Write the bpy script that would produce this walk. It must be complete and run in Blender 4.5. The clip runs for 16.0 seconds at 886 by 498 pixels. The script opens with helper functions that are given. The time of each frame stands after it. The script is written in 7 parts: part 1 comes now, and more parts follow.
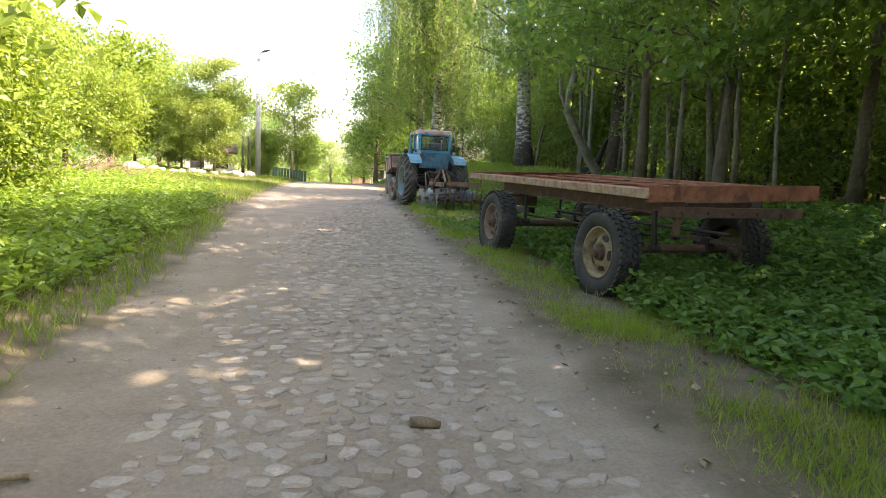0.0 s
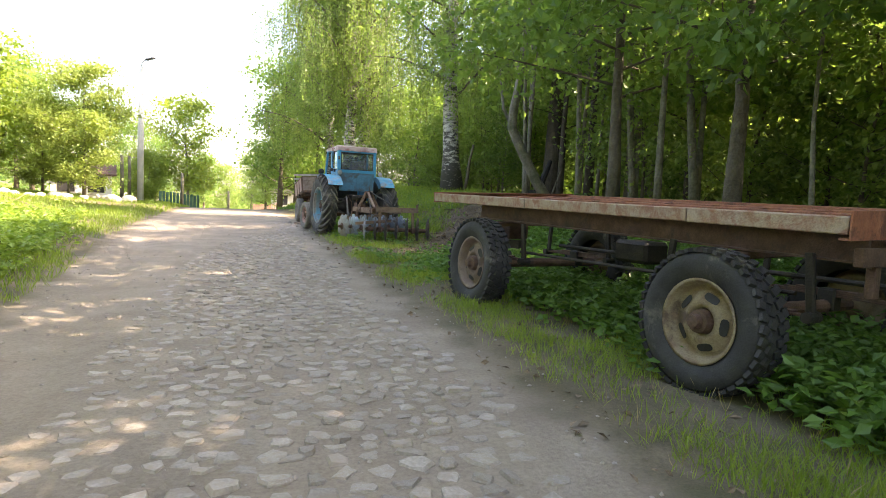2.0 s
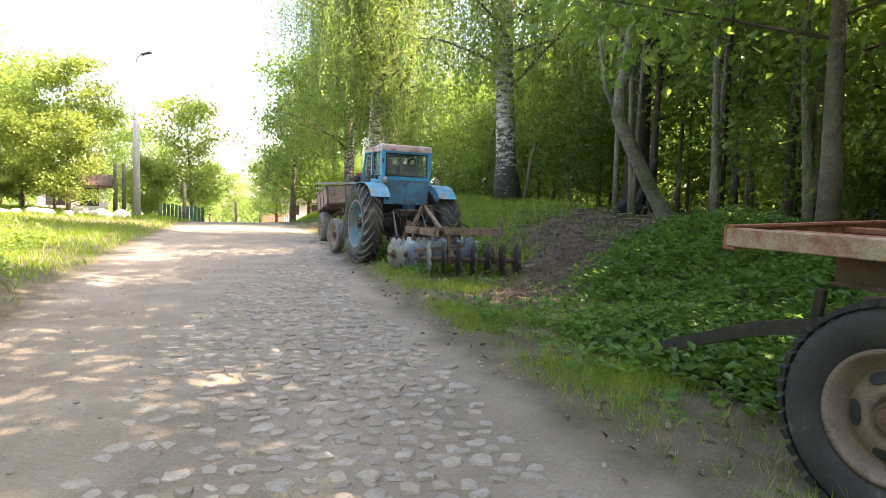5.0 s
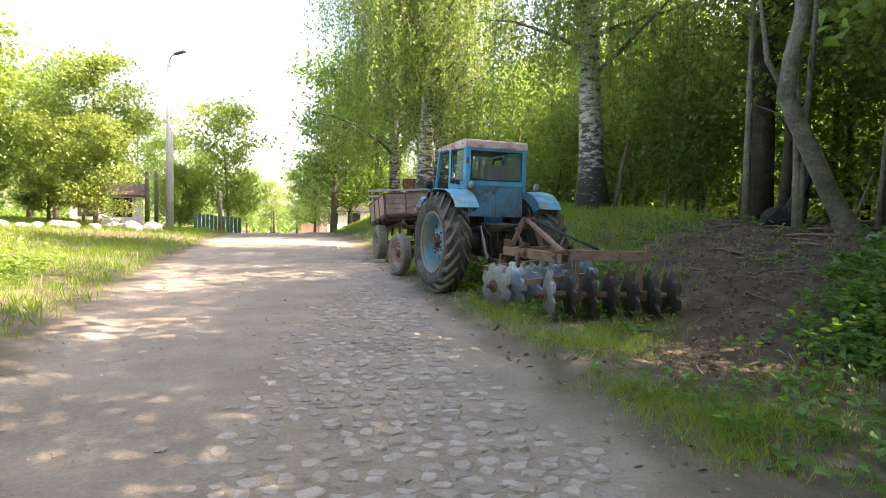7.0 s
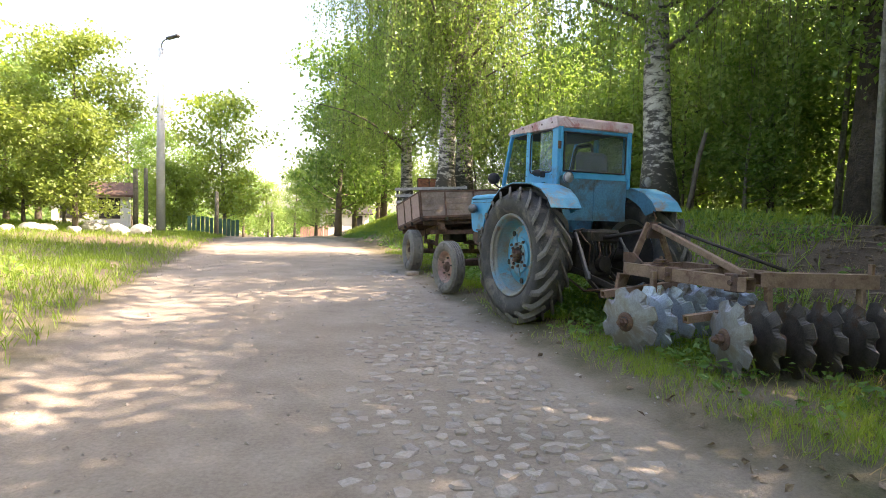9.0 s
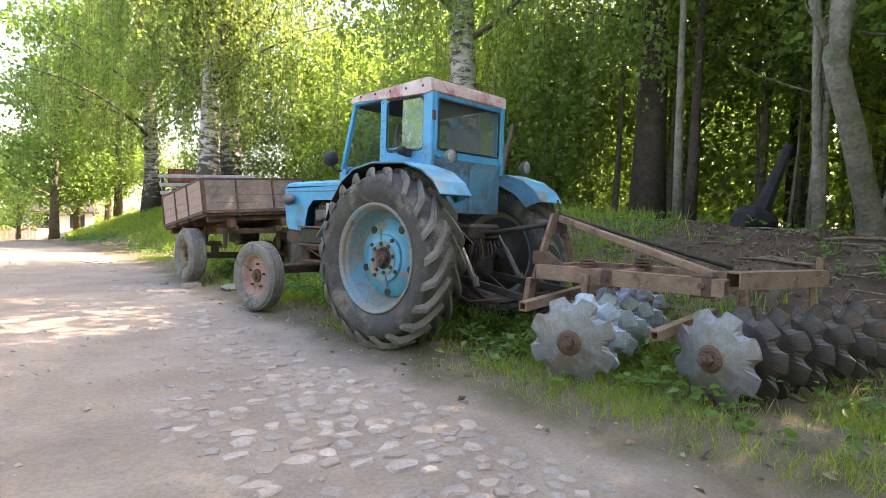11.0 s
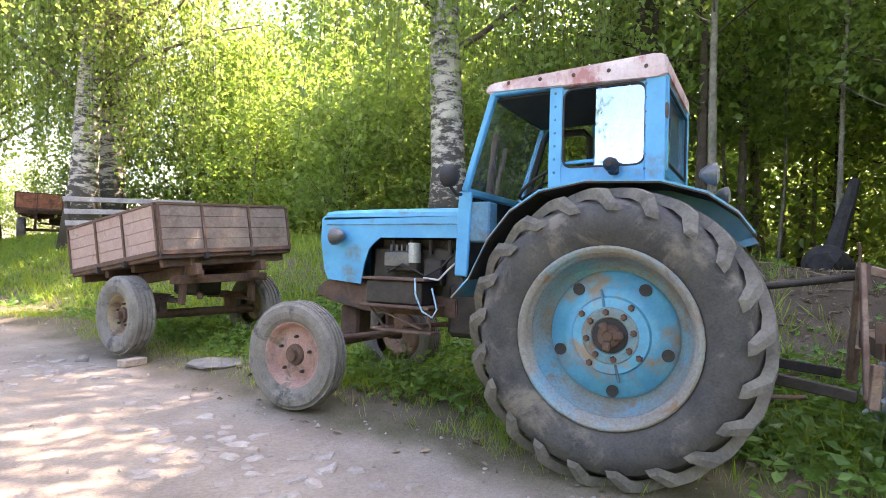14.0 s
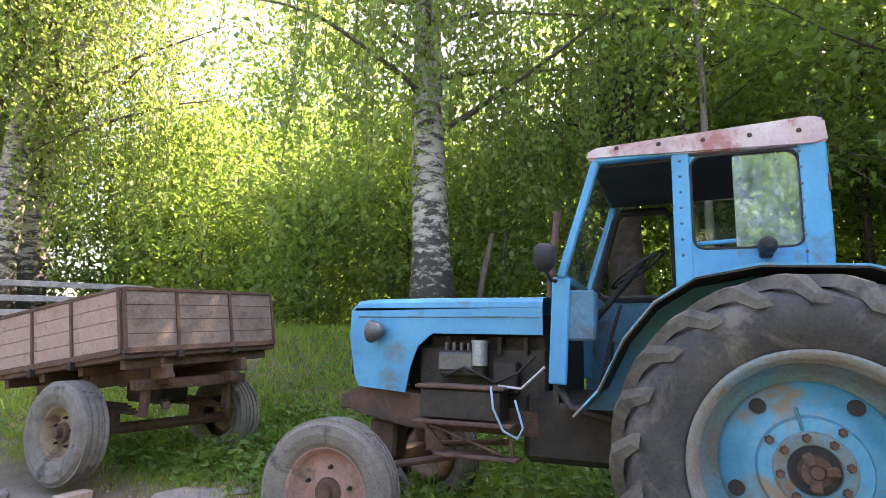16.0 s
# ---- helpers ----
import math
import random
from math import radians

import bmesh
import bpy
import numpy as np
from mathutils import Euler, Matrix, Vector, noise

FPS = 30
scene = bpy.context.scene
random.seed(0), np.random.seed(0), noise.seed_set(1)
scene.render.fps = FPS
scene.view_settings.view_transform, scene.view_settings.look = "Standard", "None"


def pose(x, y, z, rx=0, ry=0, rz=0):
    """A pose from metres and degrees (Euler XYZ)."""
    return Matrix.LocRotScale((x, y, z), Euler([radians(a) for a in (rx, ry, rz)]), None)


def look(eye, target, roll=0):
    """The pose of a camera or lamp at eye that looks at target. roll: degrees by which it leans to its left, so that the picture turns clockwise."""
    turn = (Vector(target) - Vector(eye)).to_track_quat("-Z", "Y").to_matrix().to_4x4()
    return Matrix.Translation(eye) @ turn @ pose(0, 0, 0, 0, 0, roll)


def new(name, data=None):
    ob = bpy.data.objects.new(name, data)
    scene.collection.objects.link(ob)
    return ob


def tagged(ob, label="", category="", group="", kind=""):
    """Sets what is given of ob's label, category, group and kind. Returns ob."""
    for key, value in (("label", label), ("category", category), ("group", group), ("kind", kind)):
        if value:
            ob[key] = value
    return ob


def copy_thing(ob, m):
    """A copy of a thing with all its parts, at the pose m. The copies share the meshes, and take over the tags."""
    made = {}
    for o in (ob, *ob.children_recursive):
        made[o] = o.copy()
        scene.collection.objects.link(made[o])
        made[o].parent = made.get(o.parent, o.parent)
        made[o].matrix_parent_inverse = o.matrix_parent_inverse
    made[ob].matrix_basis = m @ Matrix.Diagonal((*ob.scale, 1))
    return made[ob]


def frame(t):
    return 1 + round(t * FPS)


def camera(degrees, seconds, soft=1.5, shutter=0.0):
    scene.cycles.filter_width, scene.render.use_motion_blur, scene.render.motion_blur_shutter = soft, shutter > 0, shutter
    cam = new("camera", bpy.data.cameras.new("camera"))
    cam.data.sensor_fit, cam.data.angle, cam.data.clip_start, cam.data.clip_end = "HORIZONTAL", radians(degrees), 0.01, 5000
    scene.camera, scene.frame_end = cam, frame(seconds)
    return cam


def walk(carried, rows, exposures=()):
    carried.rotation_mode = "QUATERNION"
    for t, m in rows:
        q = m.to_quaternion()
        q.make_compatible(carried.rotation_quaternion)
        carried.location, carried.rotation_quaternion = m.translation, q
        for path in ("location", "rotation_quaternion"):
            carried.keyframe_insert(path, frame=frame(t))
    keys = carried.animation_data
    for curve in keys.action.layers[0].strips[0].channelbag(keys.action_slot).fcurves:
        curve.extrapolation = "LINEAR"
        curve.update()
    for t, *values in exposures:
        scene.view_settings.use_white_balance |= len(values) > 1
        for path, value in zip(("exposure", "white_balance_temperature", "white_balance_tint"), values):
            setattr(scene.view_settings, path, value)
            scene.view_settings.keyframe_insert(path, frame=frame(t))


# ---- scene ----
cam = camera(73.8, 16.0, soft=0.8)
PATH = [
    (0, (1.639, 0.591, 1.266), (1.97, 2.546, 1.001), 2.7),
    (0.5, (1.624, 1.332, 1.231), (1.978, 3.291, 1.037), 2.7),
    (1, (1.612, 2.022, 1.219), (2.014, 3.973, 1.043), 2.7),
    (1.5, (1.591, 2.76, 1.173), (2.129, 4.679, 1.01), 2.7),
    (2, (1.526, 3.513, 1.167), (2.168, 5.4, 1.003), 2.7),
    (2.5, (1.477, 4.217, 1.172), (2.159, 6.09, 1.011), 2.6),
    (3, (1.455, 4.98, 1.183), (2.135, 6.854, 1.021), 2.4),
    (3.5, (1.484, 5.689, 1.205), (2.155, 7.566, 1.047), 2.3),
    (4, (1.497, 6.433, 1.25), (2.154, 8.315, 1.09), 2.1),
    (4.5, (1.48, 7.122, 1.271), (2.118, 9.012, 1.123), 2.0),
    (5, (1.416, 7.856, 1.311), (2.034, 9.752, 1.164), 1.9),
    (5.2, (1.374, 8.107, 1.31), (1.975, 10.009, 1.163), 1.5),
    (7.3, (1.131, 11.233, 1.39), (1.639, 13.163, 1.265), 1.5),
    (7.5, (1.068, 11.51, 1.359), (1.577, 13.44, 1.239), 1.6),
    (8, (0.968, 12.108, 1.349), (1.472, 14.04, 1.233), 1.6),
    (8.2, (0.949, 12.396, 1.351), (1.455, 14.327, 1.233), 1.6),
    (10.3, (0.639, 14.74, 1.228), (1.518, 16.533, 1.12), 1.9),
    (10.5, (0.654, 14.97, 1.203), (1.653, 16.7, 1.1), 1.9),
    (11, (0.604, 15.49, 1.219), (1.874, 17.031, 1.126), 1.7),
    (11.5, (0.515, 15.99, 1.256), (1.991, 17.338, 1.177), 1.7),
    (12, (0.508, 16.633, 1.253), (2.086, 17.859, 1.176), 1.6),
    (12.5, (0.417, 17.215, 1.279), (2.018, 18.412, 1.212), 1.6),
    (13, (0.437, 17.783, 1.262), (2.043, 18.974, 1.223), 1.4),
    (13.5, (0.42, 18.271, 1.254), (2.023, 19.467, 1.248), 1.5),
    (14, (0.394, 18.701, 1.275), (1.997, 19.896, 1.307), 1.6),
    (14.5, (0.508, 19.18, 1.257), (2.112, 20.374, 1.32), 1.7),
    (15, (0.521, 19.501, 1.285), (2.124, 20.689, 1.433), 1.7),
    (15.5, (0.503, 19.767, 1.323), (2.144, 20.878, 1.591), 1.7),
    (16, (0.584, 19.973, 1.334), (2.293, 20.957, 1.667), 1.4),
]
walk(cam, [(t, look(eye, target, roll)) for t, eye, target, roll in PATH], [(0, 2.42, 8300, 18), (3.5, 2.83, 8350, 19), (8, 2.4, 8000, 20), (10.3, 2.48, 8000, 21), (11.5, 3.3, 8150, 27), (14, 3.32, 7900, 30), (16, 2.95, 7700, 31)])

# ---- light ----
SUN_AZ, SUN_EL = 108.0, 46.0      # compass-like bearing from +y towards +x, height in degrees
world = bpy.data.worlds.new("sky")
scene.world = world
world.use_nodes = True
wn, wl = world.node_tree.nodes, world.node_tree.links
sky = wn.new("ShaderNodeTexSky")
sky.sky_type, sky.sun_disc = "NISHITA", False
sky.sun_elevation, sky.sun_rotation = radians(SUN_EL), radians(SUN_AZ)
sky.air_density, sky.dust_density, sky.ozone_density = 1.0, 2.0, 1.0
wn["Background"].inputs["Strength"].default_value = 0.15
wl.new(sky.outputs[0], wn["Background"].inputs["Color"])
sun_data = bpy.data.lights.new("sun", "SUN")
sun_data.energy, sun_data.angle, sun_data.color = 5.0, radians(0.55), (1.0, 0.92, 0.78)
sun = new("sun", sun_data)
sun_dir = Vector((math.sin(radians(SUN_AZ)) * math.cos(radians(SUN_EL)), math.cos(radians(SUN_AZ)) * math.cos(radians(SUN_EL)), math.sin(radians(SUN_EL))))
sun.matrix_world = look((30, 0, 40), Vector((30, 0, 40)) - sun_dir)


# ---- materials ----
def mat(name, c1, c2=None, c3=None, scale=6.0, rough=0.7, metal=0.0, bump=0.3, fine=60.0, stain=0.0, stain_col=(0.1, 0.08, 0.06), stain_scale=2.0, coord="Object", island=0.0, bump_dist=0.01, grit=0.5):
    """A surface of two or three colours in cloudy patches, with fine grain, stains and relief."""
    m = bpy.data.materials.new(name)
    m.use_nodes = True
    n, l = m.node_tree.nodes, m.node_tree.links
    b = n["Principled BSDF"]
    b.inputs["Roughness"].default_value, b.inputs["Metallic"].default_value = rough, metal
    tc = n.new("ShaderNodeTexCoord")
    big = n.new("ShaderNodeTexNoise")
    big.inputs["Scale"].default_value, big.inputs["Detail"].default_value, big.inputs["Roughness"].default_value = scale, 6, 0.65
    l.new(tc.outputs[coord], big.inputs["Vector"])
    ramp = n.new("ShaderNodeValToRGB")
    e = ramp.color_ramp.elements
    e[0].position, e[1].position = 0.32, 0.68
    e[0].color, e[1].color = (*c1, 1), (*(c2 or c1), 1)
    if c3:
        x = e.new(0.5)
        x.color = (*c3, 1)
    l.new(big.outputs["Fac"], ramp.inputs["Fac"])
    grain = n.new("ShaderNodeTexNoise")
    grain.inputs["Scale"].default_value, grain.inputs["Detail"].default_value = fine, 4
    l.new(tc.outputs[coord], grain.inputs["Vector"])
    mix = n.new("ShaderNodeMix")
    mix.data_type, mix.blend_type = "RGBA", "MULTIPLY"
    mix.inputs["Factor"].default_value = grit
    gr = n.new("ShaderNodeValToRGB")
    gr.color_ramp.elements[0].position, gr.color_ramp.elements[1].position = 0.3, 0.6
    gr.color_ramp.elements[0].color = (0.55, 0.55, 0.55, 1)
    l.new(grain.outputs["Fac"], gr.inputs["Fac"])
    l.new(ramp.outputs["Color"], mix.inputs["A"])
    l.new(gr.outputs["Color"], mix.inputs["B"])
    col = mix.outputs["Result"]
    if stain:
        sn = n.new("ShaderNodeTexNoise")
        sn.inputs["Scale"].default_value, sn.inputs["Detail"].default_value, sn.inputs["Roughness"].default_value = stain_scale, 8, 0.7
        sn.inputs["Distortion"].default_value = 0.4
        l.new(tc.outputs[coord], sn.inputs["Vector"])
        sr = n.new("ShaderNodeValToRGB")
        sr.color_ramp.elements[0].position, sr.color_ramp.elements[1].position = 0.62 - 0.25 * stain, 0.70 - 0.15 * stain
        l.new(sn.outputs["Fac"], sr.inputs["Fac"])
        sm = n.new("ShaderNodeMix")
        sm.data_type = "RGBA"
        l.new(sr.outputs["Color"], sm.inputs["Factor"])
        l.new(col, sm.inputs["A"])
        sm.inputs["B"].default_value = (*stain_col, 1)
        col = sm.outputs["Result"]
    if island:
        geo, hsv = n.new("ShaderNodeNewGeometry"), n.new("ShaderNodeHueSaturation")
        obj, add = n.new("ShaderNodeObjectInfo"), n.new("ShaderNodeMath")
        add.operation = "ADD"
        l.new(geo.outputs["Random Per Island"], add.inputs[0])
        l.new(obj.outputs["Random"], add.inputs[1])
        fr = n.new("ShaderNodeMath")
        fr.operation = "FRACT"
        l.new(add.outputs[0], fr.inputs[0])
        mr = n.new("ShaderNodeMapRange")
        mr.inputs["To Min"].default_value, mr.inputs["To Max"].default_value = 1 - island, 1 + island
        l.new(fr.outputs[0], mr.inputs["Value"])
        l.new(mr.outputs["Result"], hsv.inputs["Value"])
        l.new(col, hsv.inputs["Color"])
        col = hsv.outputs["Color"]
    l.new(col, b.inputs["Base Color"])
    if bump:
        bp = n.new("ShaderNodeBump")
        bp.inputs["Strength"].default_value, bp.inputs["Distance"].default_value = bump, bump_dist
        l.new(grain.outputs["Fac"], bp.inputs["Height"])
        l.new(bp.outputs["Normal"], b.inputs["Normal"])
    return m


def leaf_mat(name, dark, light, glow=0.45, rough=0.45):
    """Leaves: colour varies leaf by leaf and tree by tree, and light shines through them."""
    m = bpy.data.materials.new(name)
    m.use_nodes = True
    n, l = m.node_tree.nodes, m.node_tree.links
    b, out = n["Principled BSDF"], n["Material Output"]
    geo, obj = n.new("ShaderNodeNewGeometry"), n.new("ShaderNodeObjectInfo")
    ramp = n.new("ShaderNodeValToRGB")
    ramp.color_ramp.elements[0].color, ramp.color_ramp.elements[1].color = (*dark, 1), (*light, 1)
    mx = n.new("ShaderNodeMath")
    mx.operation, mx.inputs[1].default_value = "MULTIPLY_ADD", 0.7
    ob = n.new("ShaderNodeMath")
    ob.operation, ob.inputs[1].default_value = "MULTIPLY", 0.3
    l.new(obj.outputs["Random"], ob.inputs[0])
    l.new(geo.outputs["Random Per Island"], mx.inputs[0])
    l.new(ob.outputs[0], mx.inputs[2])
    l.new(mx.outputs[0], ramp.inputs["Fac"])
    b.inputs["Roughness"].default_value = rough
    l.new(ramp.outputs["Color"], b.inputs["Base Color"])
    hs = n.new("ShaderNodeHueSaturation")
    hs.inputs["Hue"].default_value, hs.inputs["Saturation"].default_value, hs.inputs["Value"].default_value = 0.478, 1.1, 2.0
    l.new(ramp.outputs["Color"], hs.inputs["Color"])
    tr = n.new("ShaderNodeBsdfTranslucent")
    l.new(hs.outputs["Color"], tr.inputs["Color"])
    sh = n.new("ShaderNodeMixShader")
    sh.inputs["Fac"].default_value = glow
    l.new(b.outputs[0], sh.inputs[1])
    l.new(tr.outputs[0], sh.inputs[2])
    l.new(sh.outputs[0], out.inputs["Surface"])
    return m


def birch_mat():
    m = mat("birch_bark", (0.38, 0.35, 0.31), (0.56, 0.53, 0.48), scale=3, rough=0.75, bump=0.4, fine=40)
    n, l = m.node_tree.nodes, m.node_tree.links
    b = n["Principled BSDF"]
    tc, mp = n.new("ShaderNodeTexCoord"), n.new("ShaderNodeMapping")
    mp.inputs["Scale"].default_value = (3.5, 3.5, 9.0)
    nz = n.new("ShaderNodeTexNoise")
    nz.inputs["Scale"].default_value, nz.inputs["Detail"].default_value, nz.inputs["Roughness"].default_value = 1.0, 7, 0.75
    l.new(tc.outputs["Object"], mp.inputs["Vector"])
    l.new(mp.outputs[0], nz.inputs["Vector"])
    sep, add = n.new("ShaderNodeSeparateXYZ"), n.new("ShaderNodeMapRange")
    l.new(tc.outputs["Object"], sep.inputs[0])
    add.inputs["From Min"].default_value, add.inputs["From Max"].default_value = 0.0, 2.2
    add.inputs["To Min"].default_value, add.inputs["To Max"].default_value = 0.16, 0.0
    l.new(sep.outputs["Z"], add.inputs["Value"])
    sm = n.new("ShaderNodeMath")
    l.new(nz.outputs["Fac"], sm.inputs[0])
    l.new(add.outputs[0], sm.inputs[1])
    rp = n.new("ShaderNodeValToRGB")
    rp.color_ramp.elements[0].position, rp.color_ramp.elements[1].position = 0.47, 0.56
    l.new(sm.outputs[0], rp.inputs["Fac"])
    mx = n.new("ShaderNodeMix")
    mx.data_type = "RGBA"
    old = b.inputs["Base Color"].links[0].from_socket
    l.new(rp.outputs["Color"], mx.inputs["Factor"])
    l.new(old, mx.inputs["A"])
    mx.inputs["B"].default_value = (0.055, 0.05, 0.045, 1)
    l.new(mx.outputs["Result"], b.inputs["Base Color"])
    return m


M = {}
M["bark"] = mat("brown_bark", (0.085, 0.068, 0.052), (0.16, 0.135, 0.105), scale=5, rough=0.9, bump=0.9, fine=30, bump_dist=0.03)
M["grey_bark"] = mat("grey_bark", (0.14, 0.125, 0.10), (0.26, 0.24, 0.19), scale=4, rough=0.9, bump=0.9, fine=22, stain=0.45, stain_col=(0.09, 0.10, 0.06), bump_dist=0.03, grit=0.8)
M["dark_bark"] = mat("dark_bark", (0.05, 0.04, 0.033), (0.10, 0.078, 0.06), scale=6, rough=0.95, bump=1.0, fine=25, bump_dist=0.04)
M["birch"] = birch_mat()
M["leaf_birch"] = leaf_mat("birch_leaf", (0.095, 0.17, 0.042), (0.19, 0.28, 0.085), 0.5)
M["leaf_maple"] = leaf_mat("maple_leaf", (0.07, 0.15, 0.036), (0.16, 0.26, 0.068), 0.5)
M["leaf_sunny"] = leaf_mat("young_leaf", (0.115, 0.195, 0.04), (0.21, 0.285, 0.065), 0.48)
M["leaf_forest"] = leaf_mat("forest_leaf", (0.065, 0.14, 0.036), (0.17, 0.26, 0.072), 0.52)
M["leaf_herb"] = leaf_mat("herb_leaf", (0.06, 0.145, 0.032), (0.12, 0.235, 0.055), 0.4)
M["leaf_grass"] = leaf_mat("grass_blade", (0.095, 0.185, 0.03), (0.22, 0.305, 0.055), 0.42)
# lighter copy of the herb leaf: sunlight on the left verge put into colour
M["leaf_herb_sunlit"] = leaf_mat("pale_herb_leaf", (0.095, 0.185, 0.035), (0.19, 0.29, 0.06), 0.42)
M["needle_pale"] = leaf_mat("pale_needle", (0.13, 0.20, 0.05), (0.22, 0.29, 0.075), 0.4)
M["dry_grass"] = leaf_mat("dry_grass", (0.22, 0.18, 0.08), (0.34, 0.28, 0.14), 0.3)
M["needle"] = leaf_mat("needle", (0.05, 0.10, 0.03), (0.12, 0.17, 0.05), 0.3)
M["stone"] = mat("cobble_stone", (0.285, 0.25, 0.22), (0.40, 0.36, 0.325), scale=7, rough=0.85, bump=0.5, fine=60, island=0.2, coord="Object", stain=0.62, stain_col=(0.30, 0.25, 0.205), stain_scale=6)
M["rubber"] = mat("old_rubber", (0.02, 0.021, 0.024), (0.05, 0.05, 0.053), scale=4, rough=0.75, bump=0.35, fine=80, stain=0.2, stain_col=(0.11, 0.103, 0.093), stain_scale=4)
M["rubber_dusty"] = mat("dusty_rubber", (0.14, 0.13, 0.115), (0.24, 0.225, 0.20), scale=5, rough=0.9, bump=0.4, fine=70, stain=0.35, stain_col=(0.07, 0.068, 0.065), stain_scale=5)
M["blue"] = mat("faded_blue_paint", (0.018, 0.265, 0.50), (0.045, 0.36, 0.61), scale=3, rough=0.38, bump=0.02, grit=0.12, fine=50, stain=0.2, stain_col=(0.09, 0.16, 0.20), stain_scale=2.4)
M["blue_worn"] = mat("worn_blue_paint", (0.03, 0.27, 0.46), (0.09, 0.40, 0.60), scale=5, rough=0.5, bump=0.08, grit=0.25, fine=60, stain=0.5, stain_col=(0.25, 0.20, 0.15), stain_scale=3.5)
M["blue_dirty"] = mat("grimy_blue_paint", (0.05, 0.17, 0.25), (0.07, 0.27, 0.42), scale=3, rough=0.6, bump=0.2, fine=50, stain=0.6, stain_col=(0.07, 0.085, 0.09), stain_scale=2.0)
M["roof"] = mat("faded_red_roof", (0.42, 0.24, 0.24), (0.66, 0.58, 0.58), (0.56, 0.43, 0.43), scale=4, rough=0.6, bump=0.15, grit=0.25, fine=60, stain=0.4, stain_col=(0.40, 0.17, 0.16), stain_scale=5)
M["rust"] = mat("rusty_steel", (0.085, 0.047, 0.035), (0.18, 0.108, 0.078), scale=8, rough=0.85, metal=0.15, bump=0.5, fine=90, stain=0.4, stain_col=(0.07, 0.05, 0.045), stain_scale=4)
M["rust_red"] = mat("red_oxide_paint", (0.26, 0.08, 0.05), (0.40, 0.16, 0.09), scale=6, rough=0.75, bump=0.4, fine=80, stain=0.45, stain_col=(0.13, 0.055, 0.04), stain_scale=5)
M["bed_rail"] = mat("peeling_rail_paint", (0.42, 0.34, 0.27), (0.28, 0.14, 0.09), (0.37, 0.27, 0.20), scale=9, rough=0.8, bump=0.5, fine=70, stain=0.5, stain_col=(0.25, 0.11, 0.075), stain_scale=6)
M["dark_steel"] = mat("oily_steel", (0.022, 0.02, 0.019), (0.06, 0.05, 0.042), scale=8, rough=0.65, metal=0.3, bump=0.4, fine=70)
M["beam"] = mat("brown_painted_steel", (0.19, 0.115, 0.08), (0.30, 0.21, 0.155), scale=6, rough=0.75, metal=0.1, bump=0.35, fine=70, stain=0.4, stain_col=(0.13, 0.07, 0.05), stain_scale=7)
M["disc"] = mat("worn_disc_steel", (0.07, 0.06, 0.055), (0.16, 0.145, 0.13), scale=7, rough=0.5, metal=0.55, bump=0.3, fine=80, stain=0.45, stain_col=(0.12, 0.075, 0.05), stain_scale=6)
# polished steel whose bluish base colour stands in for the sky it reflects
M["disc_bright"] = mat("polished_disc_steel", (0.26, 0.33, 0.42), (0.48, 0.57, 0.68), scale=4, rough=0.30, metal=0.35, bump=0.1, fine=80, stain=0.6, stain_col=(0.19, 0.165, 0.15), stain_scale=4)
M["rim_red"] = mat("faded_red_rim", (0.30, 0.16, 0.135), (0.42, 0.27, 0.23), scale=6, rough=0.75, bump=0.3, fine=70, stain=0.4, stain_col=(0.16, 0.12, 0.10), stain_scale=8)
M["rim_tan"] = mat("rusty_tan_rim", (0.30, 0.25, 0.17), (0.19, 0.115, 0.075), (0.26, 0.20, 0.13), scale=9, rough=0.8, bump=0.4, fine=80, stain=0.35, stain_col=(0.11, 0.075, 0.055), stain_scale=6)
M["rim_brown"] = mat("rusty_brown_rim", (0.17, 0.115, 0.095), (0.25, 0.19, 0.165), scale=7, rough=0.8, bump=0.4, fine=80, stain=0.35, stain_col=(0.08, 0.055, 0.045), stain_scale=6)
M["board"] = mat("weathered_brown_board", (0.18, 0.14, 0.118), (0.28, 0.225, 0.19), scale=6, rough=0.85, bump=0.5, fine=50, stain=0.4, stain_col=(0.15, 0.11, 0.085), stain_scale=7)
M["board_red"] = mat("faded_red_board", (0.36, 0.235, 0.205), (0.45, 0.325, 0.285), scale=6, rough=0.85, bump=0.5, fine=50, stain=0.3, stain_col=(0.24, 0.17, 0.13), stain_scale=6)
M["grey_wood"] = mat("grey_old_wood", (0.27, 0.27, 0.26), (0.42, 0.42, 0.41), scale=7, rough=0.9, bump=0.5, fine=50)
M["dead_wood"] = mat("dead_wood", (0.12, 0.085, 0.06), (0.26, 0.20, 0.145), scale=8, rough=0.95, bump=0.6, fine=60)
M["char"] = mat("charred_wood", (0.012, 0.012, 0.013), (0.035, 0.033, 0.033), scale=10, rough=0.92, bump=0.8, fine=40)
M["concrete"] = mat("pale_concrete", (0.62, 0.61, 0.58), (0.74, 0.73, 0.70), scale=4, rough=0.85, bump=0.2, fine=60)
M["boulder"] = mat("grey_boulder", (0.17, 0.155, 0.135), (0.29, 0.27, 0.24), scale=4, rough=0.85, bump=0.5, fine=40)
M["pale_rock"] = mat("pale_rock", (0.48, 0.46, 0.42), (0.64, 0.62, 0.58), scale=4, rough=0.85, bump=0.5, fine=40)
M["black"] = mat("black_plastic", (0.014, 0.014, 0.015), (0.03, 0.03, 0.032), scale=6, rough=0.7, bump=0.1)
M["grey_lamp"] = mat("grey_lamp_shell", (0.10, 0.10, 0.105), (0.16, 0.16, 0.165), scale=8, rough=0.4, metal=0.4, bump=0.1)
